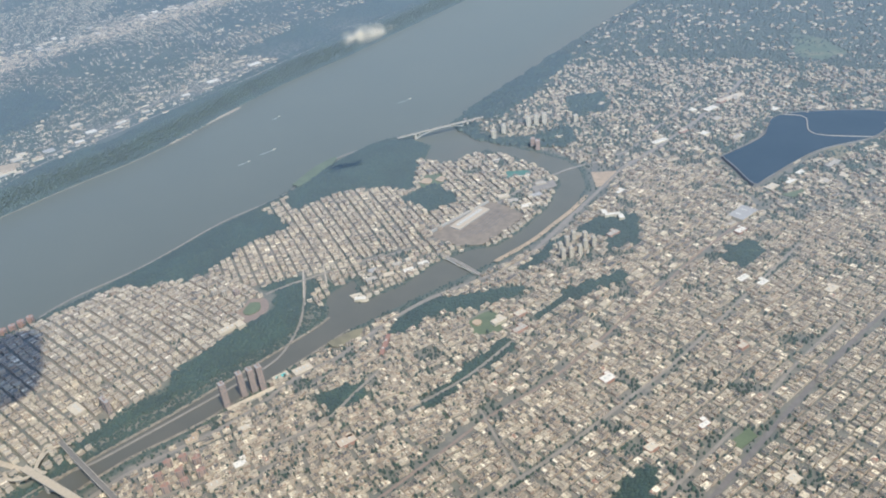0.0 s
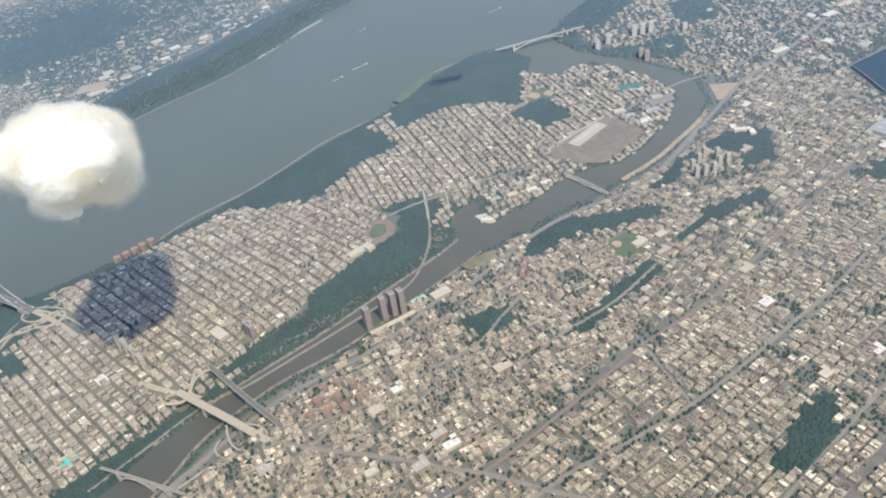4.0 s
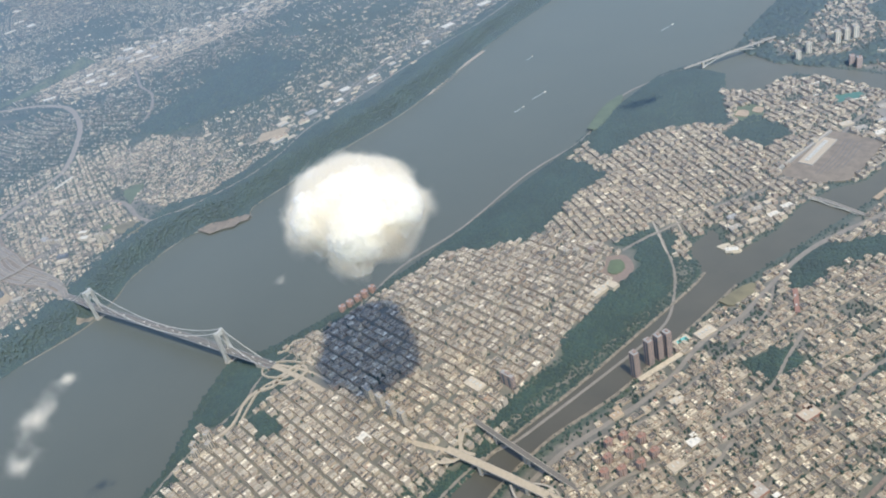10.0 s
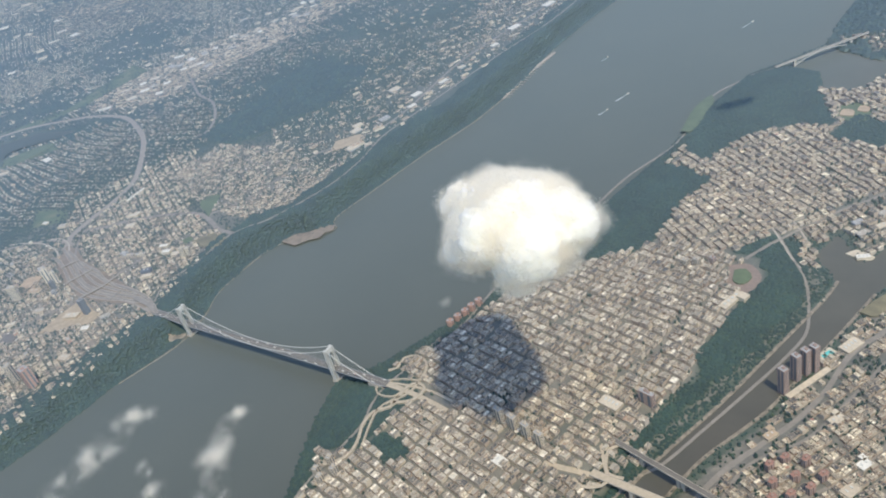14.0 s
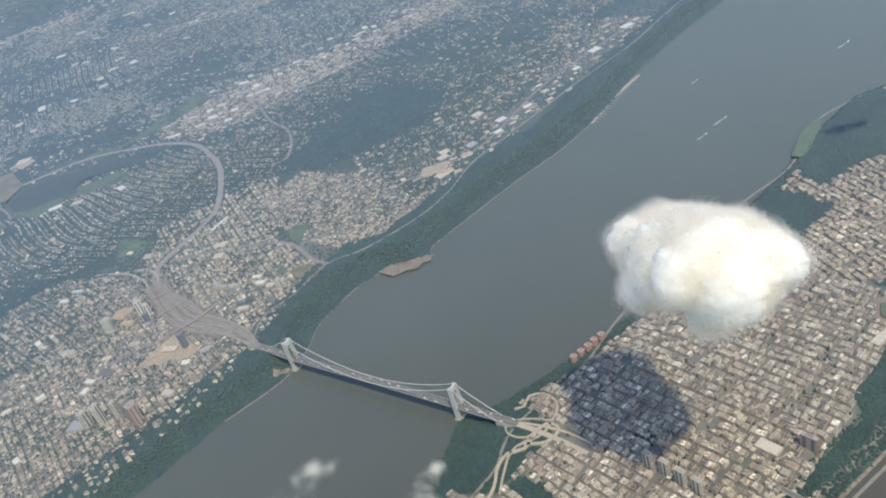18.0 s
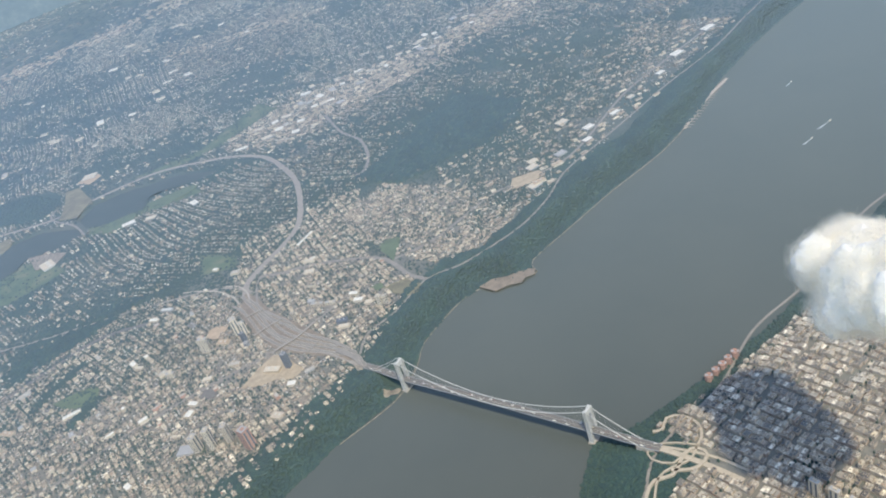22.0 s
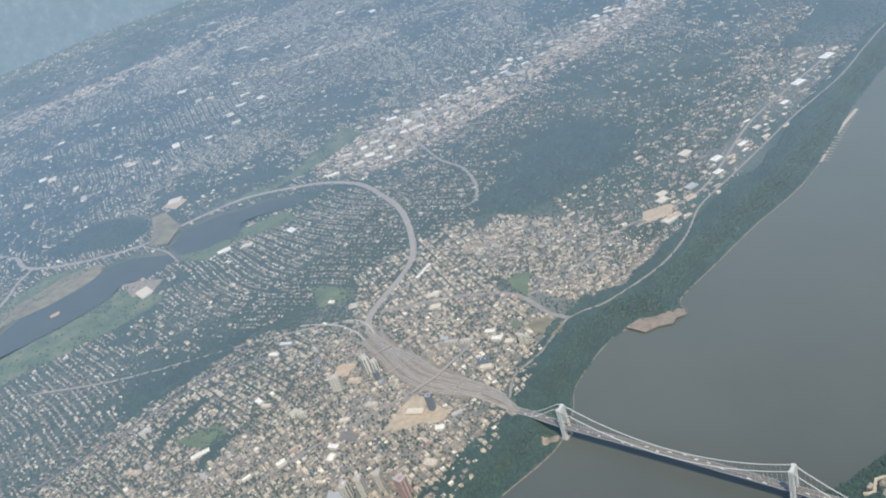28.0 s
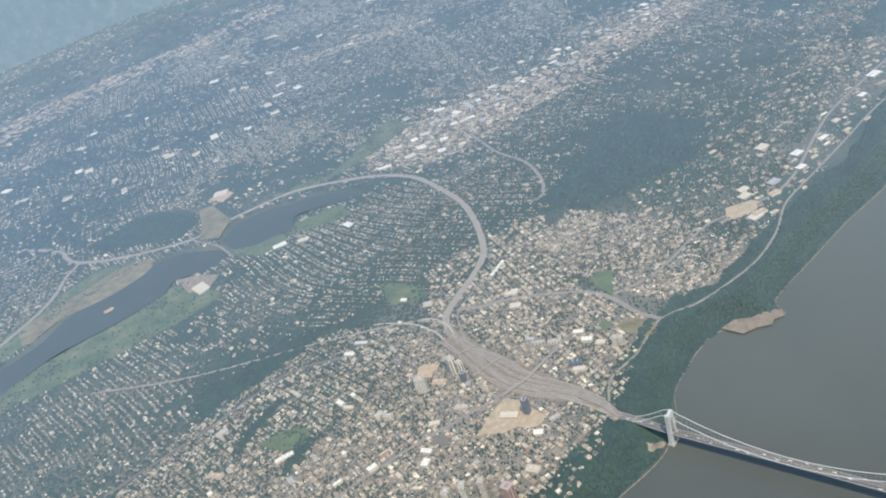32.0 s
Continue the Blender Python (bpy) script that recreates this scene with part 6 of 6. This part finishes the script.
    for k in np.flatnonzero(single):
        one = thing("apartment_building" if tall > 3 else "row_building", SHELLS[int(rng.integers(0, len(SHELLS)))], (x[k], y[k], z[k]), deg, (ww[k], dd[k], h[k] + 0.6), label="flat-roofed brick apartment building with a parapet" if tall > 3 else "low flat-roofed brick row building", category="building", group=group)
        part("roof", ROOF_DECK, one)
        part("bulkhead", BULKHEAD, one, at=(rng.uniform(-0.25, 0.25), rng.uniform(-0.2, 0.2), 0.95), scale=(0.8 / ww[k], 0.7 / dd[k], 1.0 / (h[k] + 0.6)))
    return x, y


def shell(kind):
    s = Soup()
    if kind == 0:
        add_boxes(s, np.array([0.0]), 0.0, 0.0, 1, 1, 1, 0.0, 0.03, 0.04)
    elif kind == 1:
        add_boxes(s, np.array([-0.32, 0.32, 0.0]), np.array([0.0, 0.0, 0.22]), 0.0, np.array([0.36, 0.36, 0.3]), np.array([1.0, 1.0, 0.5]), np.array([1, 1, 0.98]), 0.0, 0.025, 0.04)
    else:
        add_boxes(s, np.array([0.0, 0.0]), np.array([-0.27, 0.3]), 0.0, np.array([1.0, 0.8]), np.array([0.46, 0.4]), np.array([1, 0.9]), 0.0, 0.025, 0.04)
    return s.mesh("walls", [m_wall_one, m_roof_one])


SHELLS = [shell(0), shell(0), shell(1), shell(2)]
ROOF_DECK = box_mesh("roof", 0.3, 0.24, 0.012, m_roof_one, z=0.955)
BULKHEAD = box_mesh("bulkhead", 1, 1, 1, m_wall_one, rim=0.05)

block_of("west_side_blocks", "close rows of brick buildings with pale flat roofs on the slope", BRONX_W, 58, 36, 10.5, 2.6, 2.8, 2.7, 0.07, (450, 70), 280, "buildings east of the narrow river")
block_of("avenue_blocks", "dense blocks of low brick buildings with pale flat roofs", BRONX_E, 66, 44, 11, 2.8, 3.1, 2.6, 0.07)
block_of("campus_blocks", "brick apartment houses between two avenues", BRONX_M, 72, 36, 11.5, 3.0, 4.6, 3.0, 0.12)
block_of("north_blocks", "brick apartment houses and low rows on hilly streets", BRONX_N, 48, 34, 11.5, 3.4, 3.9, 2.6, 0.46)
block_of("heights_blocks", "tight grid of brick apartment blocks with tar roofs", HEIGHTS, -14, 42, 12.5, 3.2, 3.0, 3.5, 0.07, (230, 30), 280, "apartment blocks on the ridge")
block_of("inwood_blocks", "grid of brick apartment blocks in the valley", INWOOD, -38, 27, 11.5, 3.2, 3.7, 3.2, 0.06)


def house_mesh(kind):
    s = Soup()
    add_houses(s, np.array([0.0]), np.array([0.0]), np.array([0.0]), np.array([(2.1, 2.6, 1.8)[kind]]), np.array([(1.5, 1.4, 1.6)[kind]]), np.array([(1.6, 1.4, 1.9)[kind]]), 0.0)
    f = [g.copy() for g in s.f]
    walls, roof = Soup(), Soup()
    walls.add(s.v[0], f[0][:4])
    walls.n = 0
    walls.add(np.zeros((0, 3)), f[1])
    roof.add(s.v[0], f[0][4:])
    return walls.mesh("house_body", m_hwall_one), roof.mesh("roof", m_hroof_one)


HOUSES = [house_mesh(k) for k in range(3)]
CHIMNEY, PORCH = box_mesh("chimney", 0.22, 0.22, 0.7, m_pink), box_mesh("porch", 0.9, 0.5, 0.6, m_hwall_one)


def houses(name, label, poly, deg, blk_l, blk_w, street, lot, skip, size, tall=1.5, thin=None, near=None, cell=None):
    x, y, w, d, row = lots(poly, deg, blk_l, blk_w, street, lot, rng)
    bend, loose = (0.25 * blk_l, 1.3) if blk_l > 40 else (2.5, 0.7)
    x, y = x + bend * wave(x, y, 70, 0.4) + loose * rng.uniform(-1, 1, len(x)), y + bend * wave(x, y, 85, 1.7) + loose * rng.uniform(-1, 1, len(x))
    if cell is not None:
        k = np.argmin([np.hypot(x - cx, y - cy) for cx, cy in cell[0]], 0) == cell[1]
        x, y = x[k], y[k]
    k = rng.random(len(x)) > (skip if thin is None else skip + (0.76 if blk_l > 40 else 0.3) * sm(wave(x, y, 130, 0.6) + 0.45 * wave(x, y, 37, 2.0) + 0.7 * wave(x, y, 13, 1.0), -0.35, 0.45) + sum(0.45 * sm(-sdist(x, y, p), -50, 60) for p in HALF_WOODS))
    x, y = x[k], y[k]
    k = free(x, y, 1.2) & ~((sdist(x, y, HUDSON) < 54) & (x < 0))
    x, y = x[k], y[k]
    if near is not None:
        order = np.argsort(np.hypot(x - near[0], y - near[1]))
        for q in order[:260]:
            kind = int(rng.integers(0, 3))
            one = thing("house", None, (x[q], y[q], float(height(x[q:q + 1], y[q:q + 1])[0]) - 0.25), deg + float(rng.choice([0, 90])) + rng.uniform(-6, 6), label="small pitched-roof house among yard trees", category="house", group="houses above the cliff")
            part("house_body", HOUSES[kind][0], one)
            part("roof", HOUSES[kind][1], one)
            part("chimney", CHIMNEY, one, at=(0.5, 0.25, 1.6))
            part("porch", PORCH, one, at=(-0.4, 0.85, 0))
        x, y = x[order[260:]], y[order[260:]]
    n = len(x)
    s = Soup()
    add_houses(s, x, y, height(x, y) - 0.3, size * rng.uniform(0.65, 1.6, n), size * rng.uniform(0.5, 1.0, n), tall * rng.uniform(0.8, 1.3, n) + 0.3, math.radians(deg) + rng.choice([0, math.pi / 2], n, p=[0.25, 0.75]) + rng.uniform(-0.25, 0.25, n) * loose)
    thing(name, s.mesh(name, [m_hwall, m_hroof]), label=label, category="houses", kind="stuff")
    return x, y


LEE_S = [(-300, -400), (-262, -100), (-270, 10), (-430, 10), (-520, -60), (-560, -400)]
LEE_W = [(-560, -400), (-520, -60), (-430, 10), (-560, 60), (-700, 0), (-760, -200), (-760, -400)]
LEE_N = [(-270, 10), (-300, 150), (-400, 170), (-560, 330), (-640, 150), (-560, 60), (-430, 10)]
CLIFF_N = [(-244, 290), (-210, 500), (-160, 900), (-330, 900), (-360, 600), (-440, 380), (-405, 340), (-319, 320)]
for poly, deg, lot, skip, seed in ((LEE_S, -19, 2.6, 0.2, 1), (LEE_W, -8, 2.4, 0.1, 2), (LEE_N, -27, 2.8, 0.35, 3), (CLIFF_N, 62, 2.9, 0.4, 4)):
    houses("town_houses", "close rows of small pitched-roof houses among trees", poly, deg, 28, 8.6, 2.2, lot * 0.72, skip + 0.08, 1.65, 1.4, True, (-400, -120) if seed == 1 else None)
houses("hill_houses", "tight grid of small houses and yards on the hill", EC_GRID, 47, 30, 9, 2.4, 2.3, 0.38, 1.8)
CELLS = list(zip(np.random.default_rng(8).uniform(-2300, -250, 26), np.random.default_rng(9).uniform(-450, 1900, 26)))
for k in range(26):
    houses("suburb_houses", "suburban houses among trees", WESTWARD, (-13, 34, 8, 61, -30, 47)[k % 6], 50 - 6 * (k % 3), 12 + k % 3, 4.0, 3.4, 0.2, 2.2, 1.9, True, None, (CELLS, k))
block_of("fort_lee_blocks", "flat-roofed shops and flats between the houses", LEE_S, -19, 32, 10, 2.8, 3.8, 1.9, 0.55)
block_of("plaza_blocks", "flat-roofed offices and flats round the toll plaza", LEE_N, -27, 32, 10, 2.8, 4.2, 2.0, 0.5)
block_of("ridge_blocks", "flat-roofed flats between small houses", LEE_W, -8, 32, 10, 2.8, 3.8, 1.7, 0.6)
block_of("hill_blocks", "pale flat-roofed flats on the hill grid", EC_GRID, 47, 30, 9, 2.4, 4.0, 1.6, 0.5)
block_of("cliff_shops", "flat-roofed shops near the cliff parkway", CLIFF_N, 62, 32, 10, 2.8, 6.0, 1.8, 0.85)
block_of("westward_blocks", "pale flat-roofed sheds and schools", WESTWARD, -13, 50, 13, 4.0, 7.0, 1.6, 0.955)
block_of("mill_blocks", "flat pale-roofed sheds and stores of the far main street", ENGLEWOOD, 52, 40, 16, 5.0, 6.5, 1.8, 0.42)
block_of("depot_blocks", "large pale-roofed sheds far out on the plain", HACKENSACK, 18, 60, 26, 8.0, 12.0, 2.4, 0.45)
block_of("row_shops", "pale shops along a distant main street", TEANECK_ROW, 38, 40, 18, 6.0, 7.0, 1.8, 0.45)
FARWEST = [(-2300, 0), (-2600, 900), (-2300, 2400), (-160, 2000), (200, 3500), (-1500, 4400), (-4400, 3000), (-4600, 400), (-2600, -500)]
houses("far_houses", "distant suburban houses", FARWEST, 20, 90, 26, 8.0, 13.0, 0.55, 7.0, 2.5, True)


houses("north_houses", "scattered houses on the wooded northern hills", VANCORT, 48, 50, 13, 4.0, 5.0, 0.82, 2.6, 2.0, True)
block_of("park_edge_blocks", "pale apartment houses along the northern park", VANCORT, 48, 40, 13, 4.0, 6.0, 3.0, 0.88)


# ---- trees ----
def scatter(x0, x1, y0, y1, gap):
    x, y = (g.ravel() for g in np.meshgrid(np.arange(x0, x1, gap), np.arange(y0, y1, gap)))
    return x + rng.uniform(-gap / 2, gap / 2, len(x)), y + rng.uniform(-gap / 2, gap / 2, len(x))


def wood(name, label, x, y, r, tall, up=0.0):
    s = Soup()
    n = len(x)
    if not n:
        return
    rr = r * rng.uniform(0.6, 1.35, n)
    add_clumps(s, x, y, height(x, y) - 0.3 + up, rr, tall * rr / r * rng.uniform(0.8, 1.2, n), rng)
    thing(name, s.mesh(name, m_leaf, True), label=label, category="trees", kind="stuff")



def off_road(x, y, k=1.1):
    ok = np.ones(len(x), bool)
    for pts, w, *_ in ROADS:
        ok &= near_line(x, y, spline(pts, 25)) > w / 2 + k
    return ok


for p in WOODS:
    q = np.array(p)
    gap = 1.9 if q[:, 0].min() > 0 and q[:, 1].max() < 700 else 2.6 if np.ptp(q[:, 0]) < 50 else 4.2
    x, y = scatter(q[:, 0].min(), q[:, 0].max(), q[:, 1].min(), q[:, 1].max(), gap)
    rag = 40 if q[:, 1].min() > 1000 else 22 if q[:, 0].max() < -250 else 3.5 if gap < 2 else 6
    rag = min(rag, 0.12 * float(np.ptp(q[:, 0])), 0.12 * float(np.ptp(q[:, 1])))
    k = (sdist(x, y, p) + rag * (wave(x, y, 3.2 * rag, 1.0) + 0.6 * wave(x, y, 1.4 * rag, 2.0)) < (0 if p in (HIGHBRIDGE, HIGHBRIDGE_S) else 1)) & (sdist(x, y, HUDSON) > 0.5) & (sdist(x, y, HARLEM) > 0.5)
    x, y = x[k], y[k]
    k = off_road(x, y)
    wood("woodland", "dense dark green woodland canopy", x[k], y[k], gap * 0.92, gap * 0.62 + 0.6)
x, y = scatter(-460, -60, -420, 1500, 2.2)
d = sdist(x, y, HUDSON)
k = (d > 1.5) & (d < 57 + 5 * wave(x, y, 20)) & (x < 40)
x, y = x[k], y[k]
k = off_road(x, y, 1.5) & ~((np.abs(y) < 6) & (x > -330) & (x < -212)) & (sdist(x, y, [(-224, 168), (-216, 186), (-200, 196), (-186, 216), (-170, 216), (-176, 160)]) > -1)
for _, p, _, _ in [f for f in FIELDS if f[0] in ("cliff_clearing", "shore_bank")]:
    k &= sdist(x, y, p) > 0.5
wood("cliff_woodland", "dark green trees on the river cliff", x[k], y[k], 2.1, 2.0)
x, y = scatter(-230, -174, 162, 216, 3.6)
k = (sdist(x, y, [(-228, 166), (-220, 184), (-204, 194), (-188, 212), (-178, 210), (-186, 192), (-206, 166)]) < -1) & (rng.random(len(x)) < 0.45)
wood("landing_trees", "scattered trees on the landing point", x[k], y[k], 1.1, 1.5, 1.3)
x, y = scatter(0, 310, -300, 760, 2.1)
d = sdist(x, y, HUDSON)
k = (d > 1.2) & (d < 26) & (rng.random(len(x)) < 0.8) & (x > -20)
x, y = x[k], y[k]
k = off_road(x, y)
wood("riverside_trees", "green trees along the riverside park", x[k], y[k], 1.5, 2.0)
x, y = scatter(270, 620, -300, 760, 2.2)
d = sdist(x, y, HARLEM)
k = (d > 0.8) & (d < 7) & (rng.random(len(x)) < 0.45)
x, y = x[k], y[k]
k = off_road(x, y)
wood("bank_trees", "thin line of trees on the river bank", x[k], y[k], 1.1, 1.5)
x, y = scatter(240, 380, -160, 300, 2.1)
d = sdist(x, y, HARLEM)
k = (d > 1.5) & (d < 30) & (rng.random(len(x)) < 0.7) & (sdist(x, y, H_WEST + [(0, 800), (-100, 800), (-100, -900)]) < 0)
x, y = x[k], y[k]
k = free(x, y, 0.3, False)
wood("bluff_trees", "green trees between the riverside drive and the bluff", x[k], y[k], 1.4, 1.8)
x, y = scatter(50, 500, -250, 640, 4.0)
k = (rng.random(len(x)) < np.where(wave(x, y, 27, 0.3) + 0.7 * wave(x, y, 11, 1.0) > 0.85, 0.5, 0.09)) & (sdist(x, y, HEIGHTS) < 0) | (sdist(x, y, INWOOD) < 0) & (rng.random(len(x)) < 0.08)
x, y = x[k], y[k]
k = free(x, y, 0.4)
wood("avenue_trees", "street trees between the apartment blocks", x[k], y[k], 1.15, 3.4)
for p in MEADOWS:
    q = np.array(p)
    x, y = scatter(q[:, 0].min() - 10, q[:, 0].max() + 10, q[:, 1].min() - 10, q[:, 1].max() + 10, 5.5)
    k = (sdist(x, y, p) < 8) & (rng.random(len(x)) < 0.15 + 0.6 * sm(wave(x, y, 24, 3), 0.1, 0.5))
    x, y = x[k], y[k]
    k = off_road(x, y, 2) & (sdist(x, y, LAKES[0]) > 3) & (sdist(x, y, LAKES[1]) > 3)
    if k.any():
        wood("meadow_trees", "loose trees over the open meadow", x[k], y[k], 2.0, 1.8)
# street and yard trees
x, y = scatter(330, 1000, -250, 1100, 3.6)
k = (rng.random(len(x)) < np.where(wave(x, y, 21, 1.0) + 0.7 * wave(x, y, 9) > 0.8, 0.95, 0.3)) & (sdist(x, y, HARLEM) > 8)
x, y = x[k], y[k]
k = free(x, y, 0.4)
x2, y2 = scatter(280, 1000, 700, 1500, 4.5)
k2 = (rng.random(len(x2)) < 0.42 + 0.5 * sm(y2, 980, 1120) + 0.5 * sm(wave(x2, y2, 50, 2.0), -0.1, 0.4)) & (sdist(x2, y2, HARLEM) > 5) & (sdist(x2, y2, HUDSON) > 5)
x2, y2 = x2[k2], y2[k2]
k2 = free(x2, y2, 0.4, False)
rx, ry = scatter(630, 880, 600, 960, 3.4)
rk = (sdist(rx, ry, RES) > 5) & (sdist(rx, ry, RES) < 24) & (rng.random(len(rx)) < 0.7)
wood("reservoir_trees", "ring of trees round the reservoir", rx[rk], ry[rk], 1.8, 2.4)
for line in (CONCOURSE, UNIVERSITY, TREELINE, SEDGWICK):
    q = spline(line, 2.6)
    side = rng.choice([-1, 1], len(q)) * rng.uniform(2.2, 3.6, len(q))
    t2 = np.gradient(q, axis=0)
    nn = np.stack([-t2[:, 1], t2[:, 0]], -1) / np.hypot(*t2.T)[:, None]
    q = q + nn * side[:, None]
    wood("avenue_trees", "row of trees along an avenue", q[:, 0], q[:, 1], 1.25, 2.2)
wood("hill_trees", "leafy trees over the northern hills", x2[k2], y2[k2], 1.9, 2.6)
wood("street_trees", "street trees and small parks between buildings", x[k], y[k], 1.25, 2.9)
x, y = scatter(-760, -260, -420, 950, 2.7)
k = (rng.random(len(x)) < (0.32 + 0.6 * sm(wave(x, y, 41) + 0.7 * wave(x, y, 15, 1) + 0.5 * wave(x, y, 7, 2), 0.05, 0.6)) * (1 - 0.6 * sm(120 - np.hypot(x + 390, y - 10), 0, 80))) & (sdist(x, y, HUDSON) > 45)
x, y = x[k], y[k]
k = free(x, y, 0.3)
wood("yard_trees", "yard trees between the houses", x[k], y[k], 1.25, 2.0)
x, y = scatter(-1500, -140, -450, 1300, 5.2)
k = ((x < -560) | (y > 900)) & (sdist(x, y, HUDSON) > 45) & (rng.random(len(x)) < 0.68 + 0.3 * sm(wave(x, y, 130, 0.6) + 0.45 * wave(x, y, 37, 2.0), -0.35, 0.45))
x, y = x[k], y[k]
k = free(x, y, 0.3)
wood("suburb_trees", "leafy suburban tree cover", x[k], y[k], 2.6, 1.5)
x, y = scatter(-2700, -200, -450, 2600, 11)
k = ((x < -1500) | (y > 1300)) & (rng.random(len(x)) < 0.75 + 0.25 * sm(wave(x, y, 130, 0.6), -0.35, 0.45))
x, y = x[k], y[k]
k = free(x, y, 0.3)
wood("distant_trees", "distant leafy tree cover", x[k], y[k], 6.8, 1.8)
x, y = scatter(-4800, -600, -500, 4600, 25)
k = ((x < -2650) | (y > 2550)) & (rng.random(len(x)) < 0.5 + 0.5 * sm(wave(x, y, 260, 0.6), -0.35, 0.45)) & (sdist(x, y, HUDSON) > 4)
wood("horizon_trees", "far leafy tree cover towards the horizon", x[k], y[k], 13.0, 3.0)
for p in HALF_WOODS:
    q = np.array(p)
    x, y = scatter(q[:, 0].min(), q[:, 0].max(), q[:, 1].min(), q[:, 1].max(), 4.5)
    k = rng.random(len(x)) < sm(-sdist(x, y, p), -20, 60)
    x, y = x[k], y[k]
    k = free(x, y, 0.3)
    wood("woodland", "dense dark green woodland canopy", x[k], y[k], 2.6, 2.6)

# single street trees near the river towers
TRUNK = tube("trunk", [(0, 0, -0.2), (0.04, 0.02, 0.5), (0.02, 0.05, 1.1)], 0.12, m_brown, 6)
m_leaf_one = varied("foliage_single", [(0.0, (0.030, 0.060, 0.044)), (0.5, (0.045, 0.082, 0.056)), (1.0, (0.075, 0.115, 0.062))], 0.6, 0.5, 0.8, "LINEAR", islands=False)
CROWNS = []
for k in range(4):
    s = Soup()
    g = np.random.default_rng(40 + k)
    n = 16
    add_clumps(s, g.normal(0, 0.5, n), g.normal(0, 0.5, n), g.uniform(0.5, 1.4, n), g.uniform(0.35, 0.75, n), g.uniform(0.5, 0.9, n), g)
    CROWNS.append(s.mesh("crown", m_leaf_one))
x, y = scatter(350, 560, 0, 220, 9.5)
k = free(x, y, 1.0) & (rng.random(len(x)) < 0.6) & (sdist(x, y, HARLEM) > 4)
for tx, ty in list(zip(x[k], y[k]))[:200]:
    one = thing("street_tree", None, (tx, ty, float(height(np.array([tx]), np.array([ty]))[0])), rng.uniform(0, 360), [rng.uniform(0.9, 1.5)] * 3, label="leafy green street tree between brick buildings", category="tree", group="street trees")
    part("trunk", TRUNK, one)
    part("crown", CROWNS[int(rng.integers(0, 4))], one)

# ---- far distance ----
# added backdrop wall: hazy land painted as noise and made to glow
m_far = bpy.data.materials.new("painted_far_haze")
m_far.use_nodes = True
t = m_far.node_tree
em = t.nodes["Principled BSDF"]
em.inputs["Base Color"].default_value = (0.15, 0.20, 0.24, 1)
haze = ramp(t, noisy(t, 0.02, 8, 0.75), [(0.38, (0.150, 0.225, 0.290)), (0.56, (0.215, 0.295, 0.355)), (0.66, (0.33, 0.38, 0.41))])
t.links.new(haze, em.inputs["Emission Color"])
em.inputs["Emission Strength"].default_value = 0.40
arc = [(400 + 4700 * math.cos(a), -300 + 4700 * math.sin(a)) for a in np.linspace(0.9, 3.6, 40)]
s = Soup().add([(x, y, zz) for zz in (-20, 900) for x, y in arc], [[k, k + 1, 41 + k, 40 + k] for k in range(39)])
thing("backdrop", s.mesh("backdrop", m_far), label="glowing backdrop painted as pale blue haze on the far horizon", category="backdrop", kind="structure")
